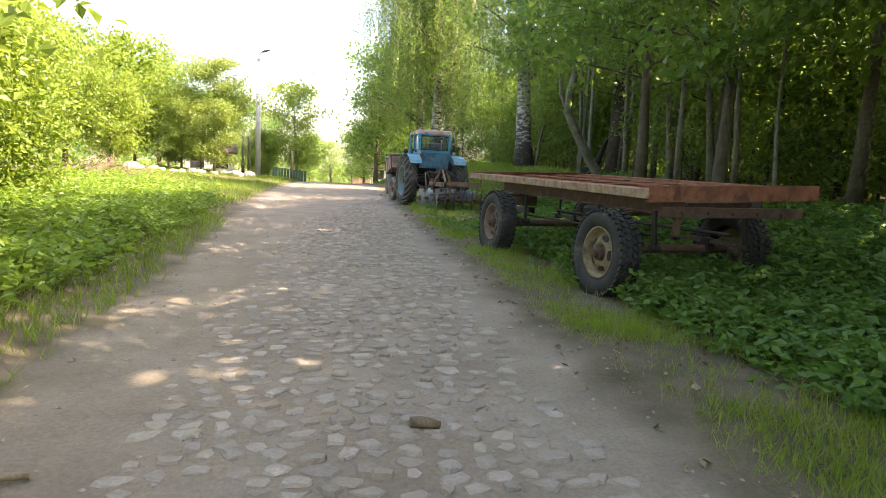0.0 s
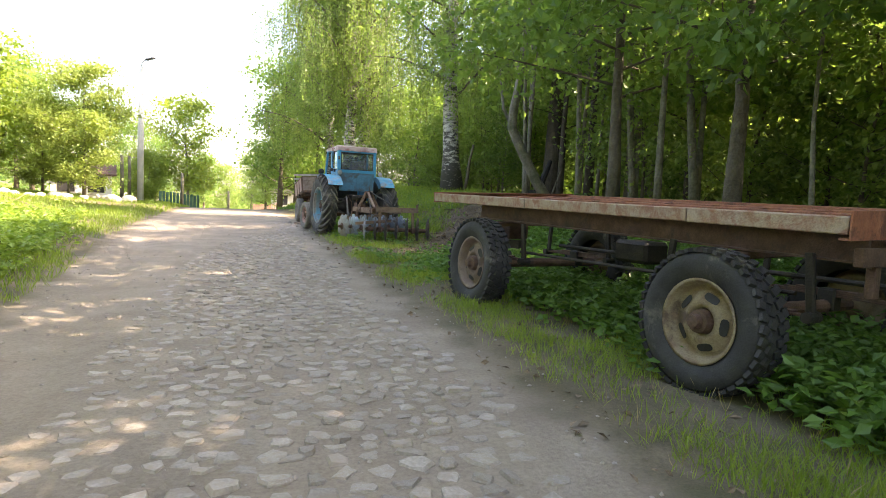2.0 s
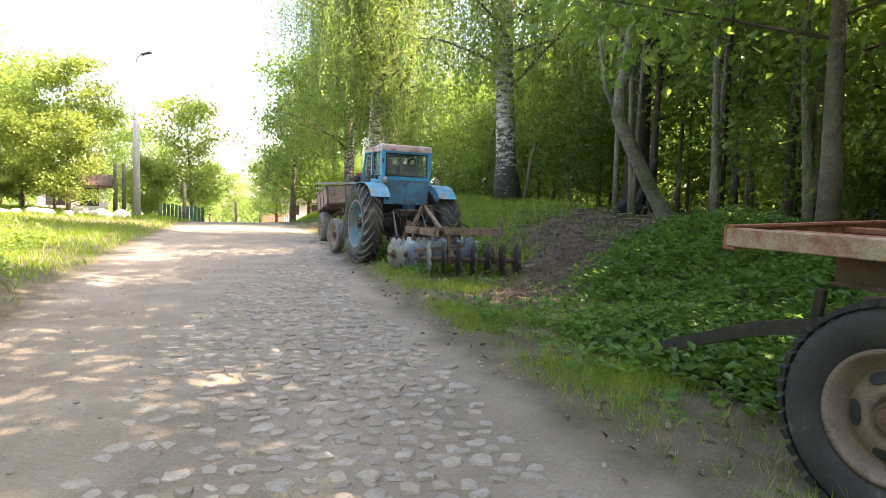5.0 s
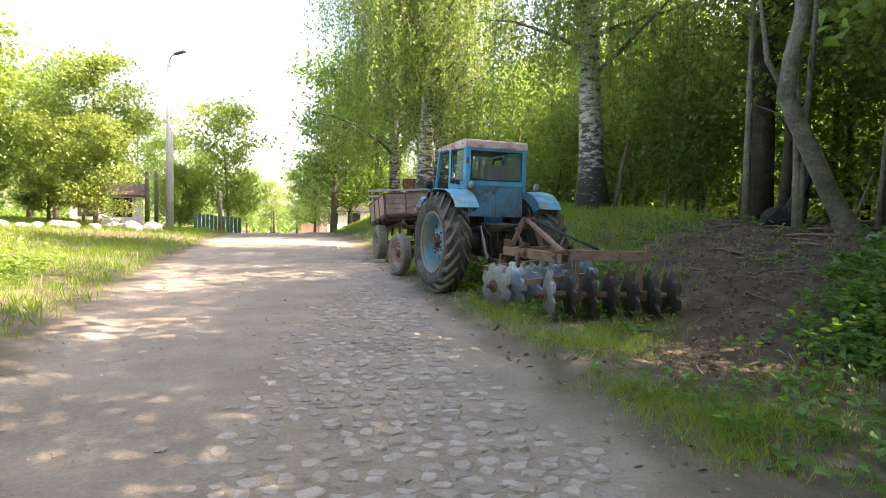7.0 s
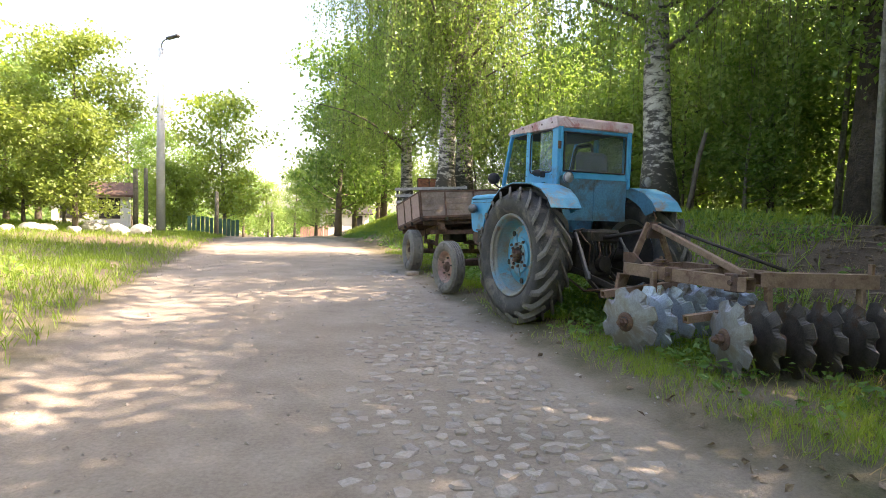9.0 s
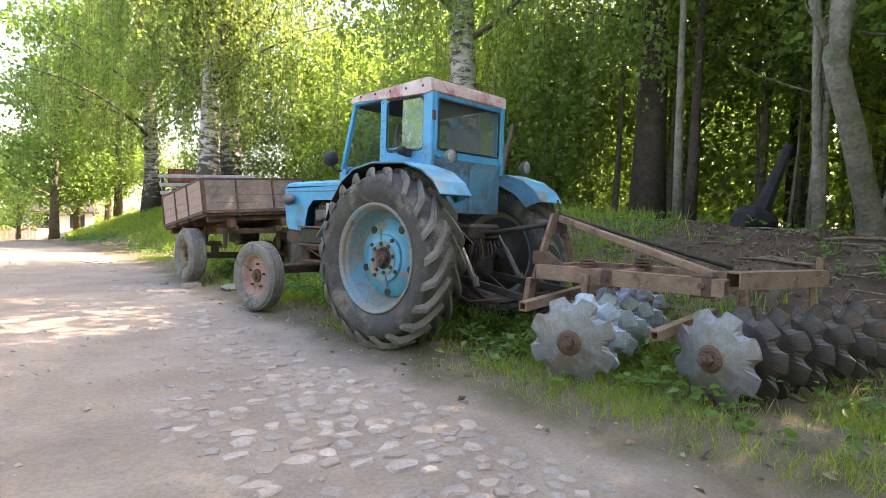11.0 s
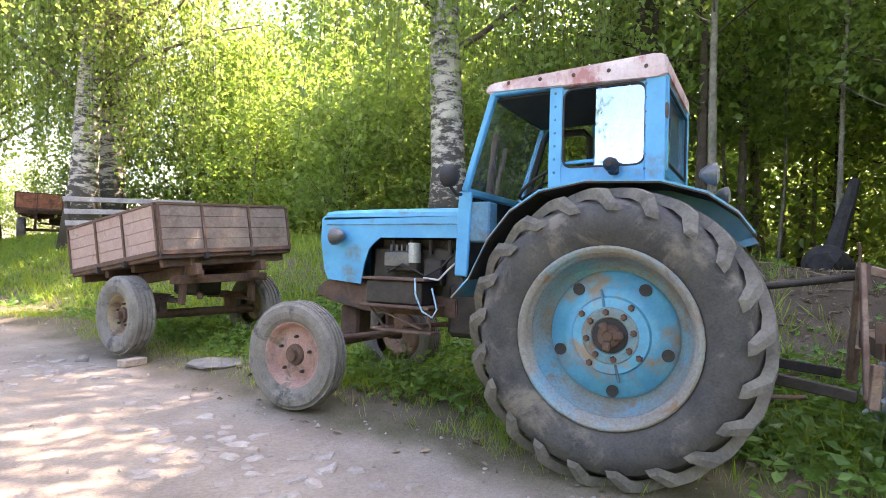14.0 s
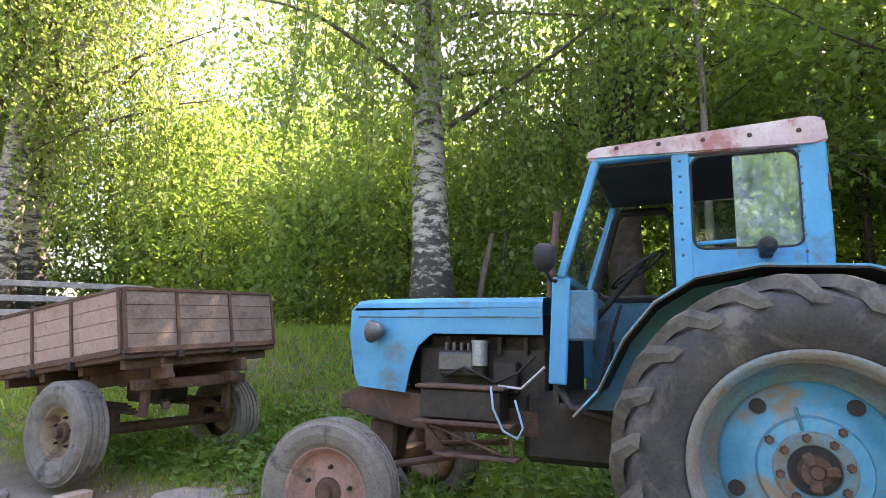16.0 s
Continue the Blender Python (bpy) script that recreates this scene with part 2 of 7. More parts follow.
M["hose"] = mat("pale_hose", (0.45, 0.45, 0.43), (0.55, 0.55, 0.53), scale=8, rough=0.5, bump=0.05)
M["hose_blue"] = mat("pale_blue_hose", (0.22, 0.42, 0.55), (0.3, 0.5, 0.62), scale=8, rough=0.5, bump=0.05)
M["seat"] = mat("grey_seat_cover", (0.13, 0.13, 0.135), (0.20, 0.20, 0.205), scale=6, rough=0.9, bump=0.3)
M["white"] = mat("white_wall", (0.70, 0.70, 0.68), (0.80, 0.80, 0.78), scale=2, rough=0.8, bump=0.1)
M["green_paint"] = mat("green_fence_paint", (0.035, 0.10, 0.075), (0.05, 0.14, 0.10), scale=3, rough=0.7, bump=0.1)
M["litter"] = mat("leaf_litter", (0.13, 0.09, 0.06), (0.25, 0.19, 0.13), scale=30, rough=0.9, bump=0.2, island=0.4)
M["lug"] = mat("dusty_tread_rubber", (0.10, 0.094, 0.085), (0.185, 0.172, 0.15), scale=6, rough=0.9, bump=0.3, fine=60, stain=0.3, stain_col=(0.06, 0.058, 0.055), stain_scale=5)
M["disc_mixed"] = mat("part_polished_disc_steel", (0.16, 0.17, 0.19), (0.30, 0.33, 0.37), scale=4, rough=0.35, metal=0.3, bump=0.15, fine=70, stain=0.72, stain_col=(0.15, 0.13, 0.115), stain_scale=3.5)
M["rim_dirt"] = mat("mud_coated_rim", (0.19, 0.16, 0.125), (0.07, 0.29, 0.42), (0.16, 0.25, 0.28), scale=3, rough=0.85, bump=0.3, fine=60, stain=0.3, stain_col=(0.20, 0.13, 0.09), stain_scale=5)
M["rubber_grey"] = mat("sun_greyed_rubber", (0.04, 0.041, 0.043), (0.088, 0.085, 0.08), scale=5, rough=0.88, bump=0.35, fine=70, stain=0.35, stain_col=(0.16, 0.142, 0.12), stain_scale=3)
M["rim_lip"] = mat("dusty_rim_lip", (0.21, 0.18, 0.145), (0.09, 0.30, 0.43), (0.24, 0.25, 0.24), scale=3, rough=0.8, bump=0.3, fine=60, stain=0.35, stain_col=(0.21, 0.13, 0.085), stain_scale=6)
M["pale_brick"] = mat("dusty_brick", (0.34, 0.26, 0.21), (0.45, 0.37, 0.31), scale=9, rough=0.9, bump=0.4, fine=50, stain=0.3, stain_col=(0.22, 0.18, 0.15), stain_scale=8)
M["zinc"] = mat("galvanised_steel", (0.32, 0.34, 0.36), (0.45, 0.47, 0.49), scale=6, rough=0.5, metal=0.6, bump=0.1)


def glass_mat(name, tint=(0.8, 0.9, 0.95), rough=0.05, film=0.0, gloss=0.07):
    m = bpy.data.materials.new(name)
    m.use_nodes = True
    n, l = m.node_tree.nodes, m.node_tree.links
    b, out = n["Principled BSDF"], n["Material Output"]
    b.inputs["Base Color"].default_value = (*tint, 1)
    b.inputs["Roughness"].default_value, b.inputs["IOR"].default_value = rough, 1.5
    t = n.new("ShaderNodeBsdfTransparent")
    t.inputs["Color"].default_value = (*tint, 1)
    g = n.new("ShaderNodeBsdfGlossy")
    g.inputs["Roughness"].default_value = rough
    s = n.new("ShaderNodeMixShader")
    s.inputs["Fac"].default_value = gloss
    l.new(t.outputs[0], s.inputs[1])
    l.new(g.outputs[0], s.inputs[2])
    last = s.outputs[0]
    if film:
        d, s2, nz = n.new("ShaderNodeBsdfDiffuse"), n.new("ShaderNodeMixShader"), n.new("ShaderNodeTexNoise")
        # bluish film colour; on the side pane it imitates reflected sky
        d.inputs["Color"].default_value = (0.56, 0.66, 0.76, 1)
        nz.inputs["Scale"].default_value, nz.inputs["Detail"].default_value = 5, 6
        mr = n.new("ShaderNodeMapRange")
        mr.inputs["From Min"].default_value, mr.inputs["From Max"].default_value, mr.inputs["To Max"].default_value = 0.3, 0.7, film
        mr.inputs["To Min"].default_value = film * 0.6 if film > 0.4 else 0.0
        l.new(nz.outputs["Fac"], mr.inputs["Value"])
        l.new(mr.outputs[0], s2.inputs["Fac"])
        l.new(last, s2.inputs[1])
        l.new(d.outputs[0], s2.inputs[2])
        last = s2.outputs[0]
    l.new(last, out.inputs["Surface"])
    return m


M["glass"] = glass_mat("dusty_glass", (0.80, 0.85, 0.84), 0.04, 0.10)
# blue in film and gloss paints a sky reflection onto the side pane
M["plexi"] = glass_mat("hazy_pane", (0.60, 0.74, 0.88), 0.03, 0.3, 0.5)
M["plexi"].node_tree.nodes["Glossy BSDF"].inputs["Color"].default_value = (0.34, 0.48, 0.74, 1)
M["lens"] = glass_mat("lamp_lens", (0.9, 0.9, 0.9), 0.1, 0.6)


# ---- building helpers ----
def link_mesh(name, me, material, parent=None, label="", smooth=False):
    ob = new(name, me)
    if material:
        me.materials.append(material)
    if smooth:
        me.polygons.foreach_set("use_smooth", [True] * len(me.polygons))
    if parent:
        ob.parent = parent
    return tagged(ob, label)


def part(name, bm, material, parent=None, label="", smooth=False):
    """One bmesh as one mesh object under a thing or a part."""
    me = bpy.data.meshes.new(name)
    bmesh.ops.recalc_face_normals(bm, faces=bm.faces[:])
    bm.to_mesh(me)
    bm.free()
    return link_mesh(name, me, material, parent, label, smooth)


def thing(name, label, category, m=None, group="", kind=""):
    ob = new(name)
    ob.empty_display_size = 0.2
    if m is not None:
        ob.matrix_world = m
    return tagged(ob, label, category, group, kind)


def again(ob, m, parent):
    """The same mesh once more as a part of parent, at the local pose m."""
    o = new(ob.name.split(".")[0], ob.data)
    o.parent, o.matrix_local = parent, m
    if "label" in ob:
        o["label"] = ob["label"]
    return o


def box(bm, c, s, m=None, bevel=0.0):
    r = bmesh.ops.create_cube(bm, size=1.0)
    vs = r["verts"]
    bmesh.ops.scale(bm, vec=s, verts=vs)
    if bevel:
        es = list({e for v in vs for e in v.link_edges})
        r2 = bmesh.ops.bevel(bm, geom=es, offset=bevel, segments=1, affect="EDGES")
        vs = list({v for f in r2["faces"] for v in f.verts} | {v for v in vs if v.is_valid})
    mm = Matrix.Translation(c) @ (m or Matrix())
    bmesh.ops.transform(bm, matrix=mm, verts=vs)
    return vs


def beam(bm, p0, p1, w, h, bevel=0.004, up=(0, 0, 1)):
    """A straight bar of rectangular section from p0 to p1."""
    p0, p1 = Vector(p0), Vector(p1)
    y = (p1 - p0).normalized()
    x = y.cross(Vector(up)).normalized()
    z = x.cross(y)
    m = Matrix((x, y, z)).transposed().to_4x4()
    return box(bm, (p0 + p1) / 2, (w, (p1 - p0).length, h), m, bevel)


def tube(bm, pts, radii, seg=8, cap=True):
    """A round bar along points, with a radius at each."""
    pts = [Vector(p) for p in pts]
    if not hasattr(radii, "__len__"):
        radii = [radii] * len(pts)
    rings, side = [], None
    for i, p in enumerate(pts):
        d = (pts[min(i + 1, len(pts) - 1)] - pts[max(i - 1, 0)]).normalized()
        if side is None:
            side = d.orthogonal().normalized()
        side = (side - d * side.dot(d)).normalized()
        up = d.cross(side)
        rings.append([bm.verts.new(p + (side * math.cos(a) + up * math.sin(a)) * radii[i]) for a in (2 * math.pi * k / seg for k in range(seg))])
    for a, b in zip(rings, rings[1:]):
        for k in range(seg):
            bm.faces.new((a[k], a[(k + 1) % seg], b[(k + 1) % seg], b[k]))
    if cap:
        bm.faces.new(rings[0][::-1])
        bm.faces.new(rings[-1])


def lathe(bm, prof, seg=48, closed=False, m=None):
    """Turns a profile of (along x, radius) round the x axis."""
    rings = []
    for x, r in prof:
        if r < 1e-5:
            rings.append([bm.verts.new((x, 0, 0))])
        else:
            rings.append([bm.verts.new((x, r * math.cos(2 * math.pi * k / seg), r * math.sin(2 * math.pi * k / seg))) for k in range(seg)])
    pairs = list(zip(rings, rings[1:])) + ([(rings[-1], rings[0])] if closed else [])
    for a, b in pairs:
        for k in range(seg):
            q = [a[k % len(a)], a[(k + 1) % len(a)], b[(k + 1) % len(b)], b[k % len(b)]]
            q = list(dict.fromkeys(q))
            if len(q) > 2:
                bm.faces.new(q)
    vs = [v for r in rings for v in r]
    if m is not None:
        bmesh.ops.transform(bm, matrix=m, verts=vs)
    return vs


def prism(bm, pts, x0, x1, bevel=0.0):
    """A polygon in (y, z) drawn out from x0 to x1."""
    a = [bm.verts.new((x0, y, z)) for y, z in pts]
    b = [bm.verts.new((x1, y, z)) for y, z in pts]
    fs = [bm.faces.new(a), bm.faces.new(b[::-1])]
    n = len(pts)
    for i in range(n):
        fs.append(bm.faces.new((a[i], b[i], b[(i + 1) % n], a[(i + 1) % n])))
    if bevel:
        es = list({e for f in fs for e in f.edges})
        bmesh.ops.bevel(bm, geom=es, offset=bevel, segments=2, affect="EDGES")


def smooth01(v):
    v = np.clip(v, 0, 1)
    return v * v * (3 - 2 * v)


# ---- ground ----
def left_edge(y):
    return np.interp(y, [-10, 3, 7, 12, 18, 24, 30, 36, 44, 60], [0.3, 0.0, -0.2, -0.6, -1.15, -1.35, -1.3, -1.1, -1.4, -2.0])


def right_edge(y):
    return np.interp(y, [-10, 3, 8, 14, 20, 24, 28, 34, 44, 60], [3.2, 3.2, 3.25, 3.2, 3.25, 3.35, 3.5, 3.2, 2.0, 1.0])


def lumps(x, y, s, seed=0.0):
    """Smooth hills of size s, between about -1 and 1."""
    x, y = np.asarray(x, float) / s + seed * 7.3, np.asarray(y, float) / s - seed * 3.1
    return (np.sin(x * 2.1 + 1.3 * np.sin(y * 1.7 + seed)) + np.sin(y * 2.3 + 1.1 * np.sin(x * 1.9 + 2 * seed)) + np.sin((x + y) * 3.7 + seed) * 0.5) / 2.5


def ground_z(x, y):
    x, y = np.asarray(x, float), np.asarray(y, float)
    le, re = left_edge(y), right_edge(y)
    road = np.interp(y, [-60, 0, 13, 20, 27, 34, 38, 45, 60, 90, 150, 900], [0, 0, 0.0, 0.05, 0.12, 0.2, 0.17, -0.1, -0.9, -2.4, -4, -4])
    verge = smooth01((x - re + 0.1) / 0.7) * np.interp(y, [8, 16], [0.03, 0.07])
    high = np.interp(y, [-20, 0, 8, 15, 18, 26, 34, 45, 60, 100], [0.5, 0.6, 0.75, 0.95, 1.1, 1.25, 1.3, 1.1, 0.9, 0.9])
    start = np.interp(y, [10, 15, 22, 28, 36], [4.9, 4.9, 5.0, 4.6, 3.4])
    bank = smooth01((x - start) / 3.9) * high
    left = smooth01((le - x) / 1.2) * 0.12 + smooth01((-3 - x) / 6) * 0.35
    off = smooth01((le - x) / 0.6) + smooth01((x - re) / 0.6)
    rough = lumps(x, y, 0.55) * (0.004 + 0.018 * off) + lumps(x, y, 2.3, 2) * (0.008 + 0.045 * off)
    ruts = -0.03 * np.exp(-((x - (le + 0.55)) / 0.22) ** 2) * (1 - off)
    return road + verge + bank + left + rough + ruts


def gz(x, y):
    return float(ground_z(x, y))


def bare(x, y):
    """How bare of green the soil is, 0 to 1, beside the road."""
    f = np.clip(((x - 5.2) * 2.9 + (y - 15.4) * 2.4) / 14.17, 0, 1)
    b = 1.3 * np.exp(-((x - 5.2 - 2.9 * f) ** 2 + (y - 15.4 - 2.4 * f) ** 2) / 0.6)
    b += np.exp(-(((x - 7.3) / 0.9) ** 2 + ((y - 18.2) / 1.2) ** 2)) * 0.9
    b += np.exp(-(((x - 9.7) / 2.6) ** 2 + ((y - 18.6) / 3.0) ** 2)) * 1.1
    b += smooth01((x - 9.0) / 2.0) * 0.9
    b += np.exp(-(((x + 3.4) / 2.2) ** 2 + ((y - 31.5) / 2.2) ** 2)) * 0.9
    b += np.exp(-(((x - 4.6) / 1.1) ** 2 + ((y - 28.8) / 1.2) ** 2)) * 0.5
    return np.clip(b + 0.12 * lumps(x, y, 0.9, 4), 0, 1)


def axis_steps(lo, hi, step, reach, grow=1.22):
    mid = np.arange(lo, hi + step / 2, step)
    out, d = [], step
    while sum(out) < reach:
        d *= grow
        out.append(d)
    c = np.cumsum(out)
    return np.concatenate([lo - c[::-1], mid, hi + c])


def build_ground():
    xs, ys = axis_steps(-4, 9, 0.1, 900), axis_steps(-1, 32, 0.12, 900)
    gx, gy = np.meshgrid(xs, ys)
    z = ground_z(gx, gy)
    vs = np.stack([gx, gy, z], -1).reshape(-1, 3)
    nx, ny = len(xs), len(ys)
    i = (np.arange(ny - 1)[:, None] * nx + np.arange(nx - 1)[None]).ravel()
    faces = np.stack([i, i + 1, i + 1 + nx, i + nx], -1)
    me = bpy.data.meshes.new("ground")
    me.from_pydata(vs.tolist(), [], faces.tolist())
    x, y = vs[:, 0], vs[:, 1]
    le, re = left_edge(y), right_edge(y)
    wob = 0.14 * lumps(x, y, 0.5, 1) + 0.1 * lumps(x, y, 0.21, 3)
    road = smooth01((x - le + 0.25 + wob) / 0.45) * smooth01((re - x + 0.25 + wob) / 0.5)
    for name, val in (("road_dirt", road), ("bare_soil", bare(x, y))):
        a = me.attributes.new(name, "FLOAT", "POINT")
        a.data.foreach_set("value", val.astype(np.float32))
    m = bpy.data.materials.new("ground_soil")
    m.use_nodes = True
    n, l = m.node_tree.nodes, m.node_tree.links
    b = n["Principled BSDF"]
    b.inputs["Roughness"].default_value = 0.95
    geo = n.new("ShaderNodeNewGeometry")

    def noise_node(scale, detail=8, rough=0.65):
        t = n.new("ShaderNodeTexNoise")
        t.inputs["Scale"].default_value, t.inputs["Detail"].default_value, t.inputs["Roughness"].default_value = scale, detail, rough
        l.new(geo.outputs["Position"], t.inputs["Vector"])
        return t.outputs["Fac"]

    def ramp(fac, stops):
        r = n.new("ShaderNodeValToRGB")
        e = r.color_ramp.elements
        e[0].position, e[0].color = stops[0][0], (*stops[0][1], 1)
        e[1].position, e[1].color = stops[-1][0], (*stops[-1][1], 1)
        for p, c in stops[1:-1]:
            e.new(p).color = (*c, 1)
        l.new(fac, r.inputs["Fac"])
        return r.outputs["Color"]

    def blend(fac, a, c, kind="MIX"):
        x = n.new("ShaderNodeMix")
        x.data_type, x.blend_type = "RGBA", kind
        if isinstance(fac, float):
            x.inputs["Factor"].default_value = fac
        else:
            l.new(fac, x.inputs["Factor"])
        l.new(a, x.inputs["A"])
        l.new(c, x.inputs["B"])
        return x.outputs["Result"]

    def attr(name):
        a = n.new("ShaderNodeAttribute")
        a.attribute_name = name
        return a.outputs["Fac"]

    dirt = ramp(noise_node(1.3), [(0.3, (0.24, 0.198, 0.16)), (0.5, (0.305, 0.255, 0.208)), (0.7, (0.375, 0.32, 0.265))])
    dirt = blend(0.6, dirt, ramp(noise_node(38, 5), [(0.3, (0.62, 0.6, 0.58)), (0.62, (1, 1, 1))]), "MULTIPLY")
    soil = ramp(noise_node(3.0), [(0.3, (0.055, 0.036, 0.024)), (0.5, (0.10, 0.068, 0.046)), (0.7, (0.165, 0.118, 0.082))])
    soil = blend(0.7, soil, ramp(noise_node(55, 4), [(0.3, (0.45, 0.42, 0.4)), (0.65, (1, 1, 1))]), "MULTIPLY")
    turf = ramp(noise_node(2.2), [(0.3, (0.085, 0.088, 0.04)), (0.45, (0.14, 0.12, 0.072)), (0.6, (0.195, 0.158, 0.108)), (0.75, (0.24, 0.198, 0.145))])
    turf = blend(0.6, turf, ramp(noise_node(60, 4), [(0.3, (0.4, 0.4, 0.4)), (0.65, (1, 1, 1))]), "MULTIPLY")
    col = blend(attr("road_dirt"), blend(attr("bare_soil"), turf, soil), dirt)
    l.new(col, b.inputs["Base Color"])
    bp = n.new("ShaderNodeBump")
    bp.inputs["Strength"].default_value, bp.inputs["Distance"].default_value = 0.8, 0.03
    l.new(noise_node(28, 8, 0.7), bp.inputs["Height"])
    l.new(bp.outputs["Normal"], b.inputs["Normal"])
    ob = link_mesh("ground", me, m, smooth=True)
    return tagged(ob, "grey-brown dirt track between grassy verges and brown forest soil", "ground", kind="structure")


ground = build_ground()


# ---- plants ----
def leaf_mesh(name, base, aim, size, width=0.6, seed=0, fold=0.12):
    """Many small pointed leaves, each a folded blade from its base along its own direction."""
    rng = np.random.default_rng(seed)
    base, aim, size = np.asarray(base, float), np.asarray(aim, float), np.asarray(size, float)[:, None]
    aim = aim / np.maximum(np.linalg.norm(aim, axis=1, keepdims=True), 1e-6)
    side = np.cross(aim, rng.normal(size=aim.shape) + (0, 0, 1.5))
    side /= np.maximum(np.linalg.norm(side, axis=1, keepdims=True), 1e-6)
    up = np.cross(side, aim)
    mid = base + aim * size * 0.45 + up * size * fold
    v = np.stack([base, mid + side * size * width / 2, base + aim * size, mid - side * size * width / 2], 1).reshape(-1, 3)
    f = np.arange(len(v)).reshape(-1, 4)
    me = bpy.data.meshes.new(name)
    me.from_pydata(v, [], f)
    return me


def limb_path(rng, p0, way, length, rise, steps=5, wobble=0.12):
    pts, d = [Vector(p0)], Vector(way).normalized()
    for k in range(steps):
        d = (d + Vector((rng.normal() * wobble, rng.normal() * wobble, rise + rng.normal() * wobble * 0.6))).normalized()
        pts.append(pts[-1] + d * (length / steps))
    return pts


def make_tree(name, label, seed, height, r, low, spread, limbs, clumps, per_clump, leaf, leaf_m, bark, lean=(0, 0), clump_r=0.35, droop=0.0, rise=0.12, category="tree", bend=0.06, limb_r=0.3, hang=0.3):
    """A tapered, slightly crooked trunk with limbs, and a crown of leaf clumps round its twigs."""
    rng = np.random.default_rng(seed)
    root = thing(name, label, category)
    bm = bmesh.new()
    n, pts, p = 9, [], Vector((0, 0, -0.15))
    off = Vector((0, 0, 0))
    for k in range(n):
        f = k / (n - 1)
        off += Vector((rng.normal() * bend, rng.normal() * bend, 0)) * (height / 8)
        pts.append(Vector((lean[0] * height * f, lean[1] * height * f, -0.15 + (height + 0.15) * f)) + off * f)
    rad = [r * (1.35 if k == 0 else 1.05 if k == 1 else 1 - 0.85 * (k / (n - 1)) ** 1.1) for k in range(n)]
    tube(bm, pts, rad, 10)
    base, aim = [], []
    for i in range(limbs):
        f = low + (0.97 - low) * (i + rng.random()) / limbs
        k = min(int(f * (n - 1)), n - 2)
        p0 = pts[k].lerp(pts[k + 1], f * (n - 1) - k)
        a = i * 2.4 + rng.normal() * 0.5
        prof = math.sin(math.pi * (0.18 + 0.72 * (f - low) / (1 - low))) ** 0.7
        ln = spread * prof * rng.uniform(0.7, 1.15)
        path = limb_path(rng, p0, (math.cos(a), math.sin(a), rng.uniform(0.1, 0.55)), ln, rise - droop)
        r0 = max(rad[k] * limb_r, 0.012)
        tube(bm, path, [r0 * (1 - 0.8 * j / 5) for j in range(6)], 5)
        for c in range(clumps):
            g = rng.uniform(0.35, 1.05)
            j = min(int(g * 5), 4)
            q = path[j].lerp(path[j + 1], g * 5 - j) + Vector(rng.normal(size=3) * (0.28, 0.28, 0.2)) * (0.4 + 0.22 * ln)
            m = int(per_clump * rng.uniform(0.5, 1.4))
            if rng.random() < 0.5:
                tube(bm, [path[j], q], [r0 * 0.25, 0.004], 3, False)
            base.append(np.array(q) + rng.normal(size=(m, 3)) * (clump_r, clump_r, clump_r * 0.55))
            d = rng.normal(size=(m, 3)) + (0, 0, -hang)
            aim.append(d)
    part("trunk", bm, bark, root, smooth=True)
    base, aim = np.concatenate(base), np.concatenate(aim)
    me = leaf_mesh("crown", base, aim, rng.uniform(0.65, 1.25, len(base)) * leaf, 0.75, seed)
    link_mesh("crown", me, leaf_m, root)
    return root


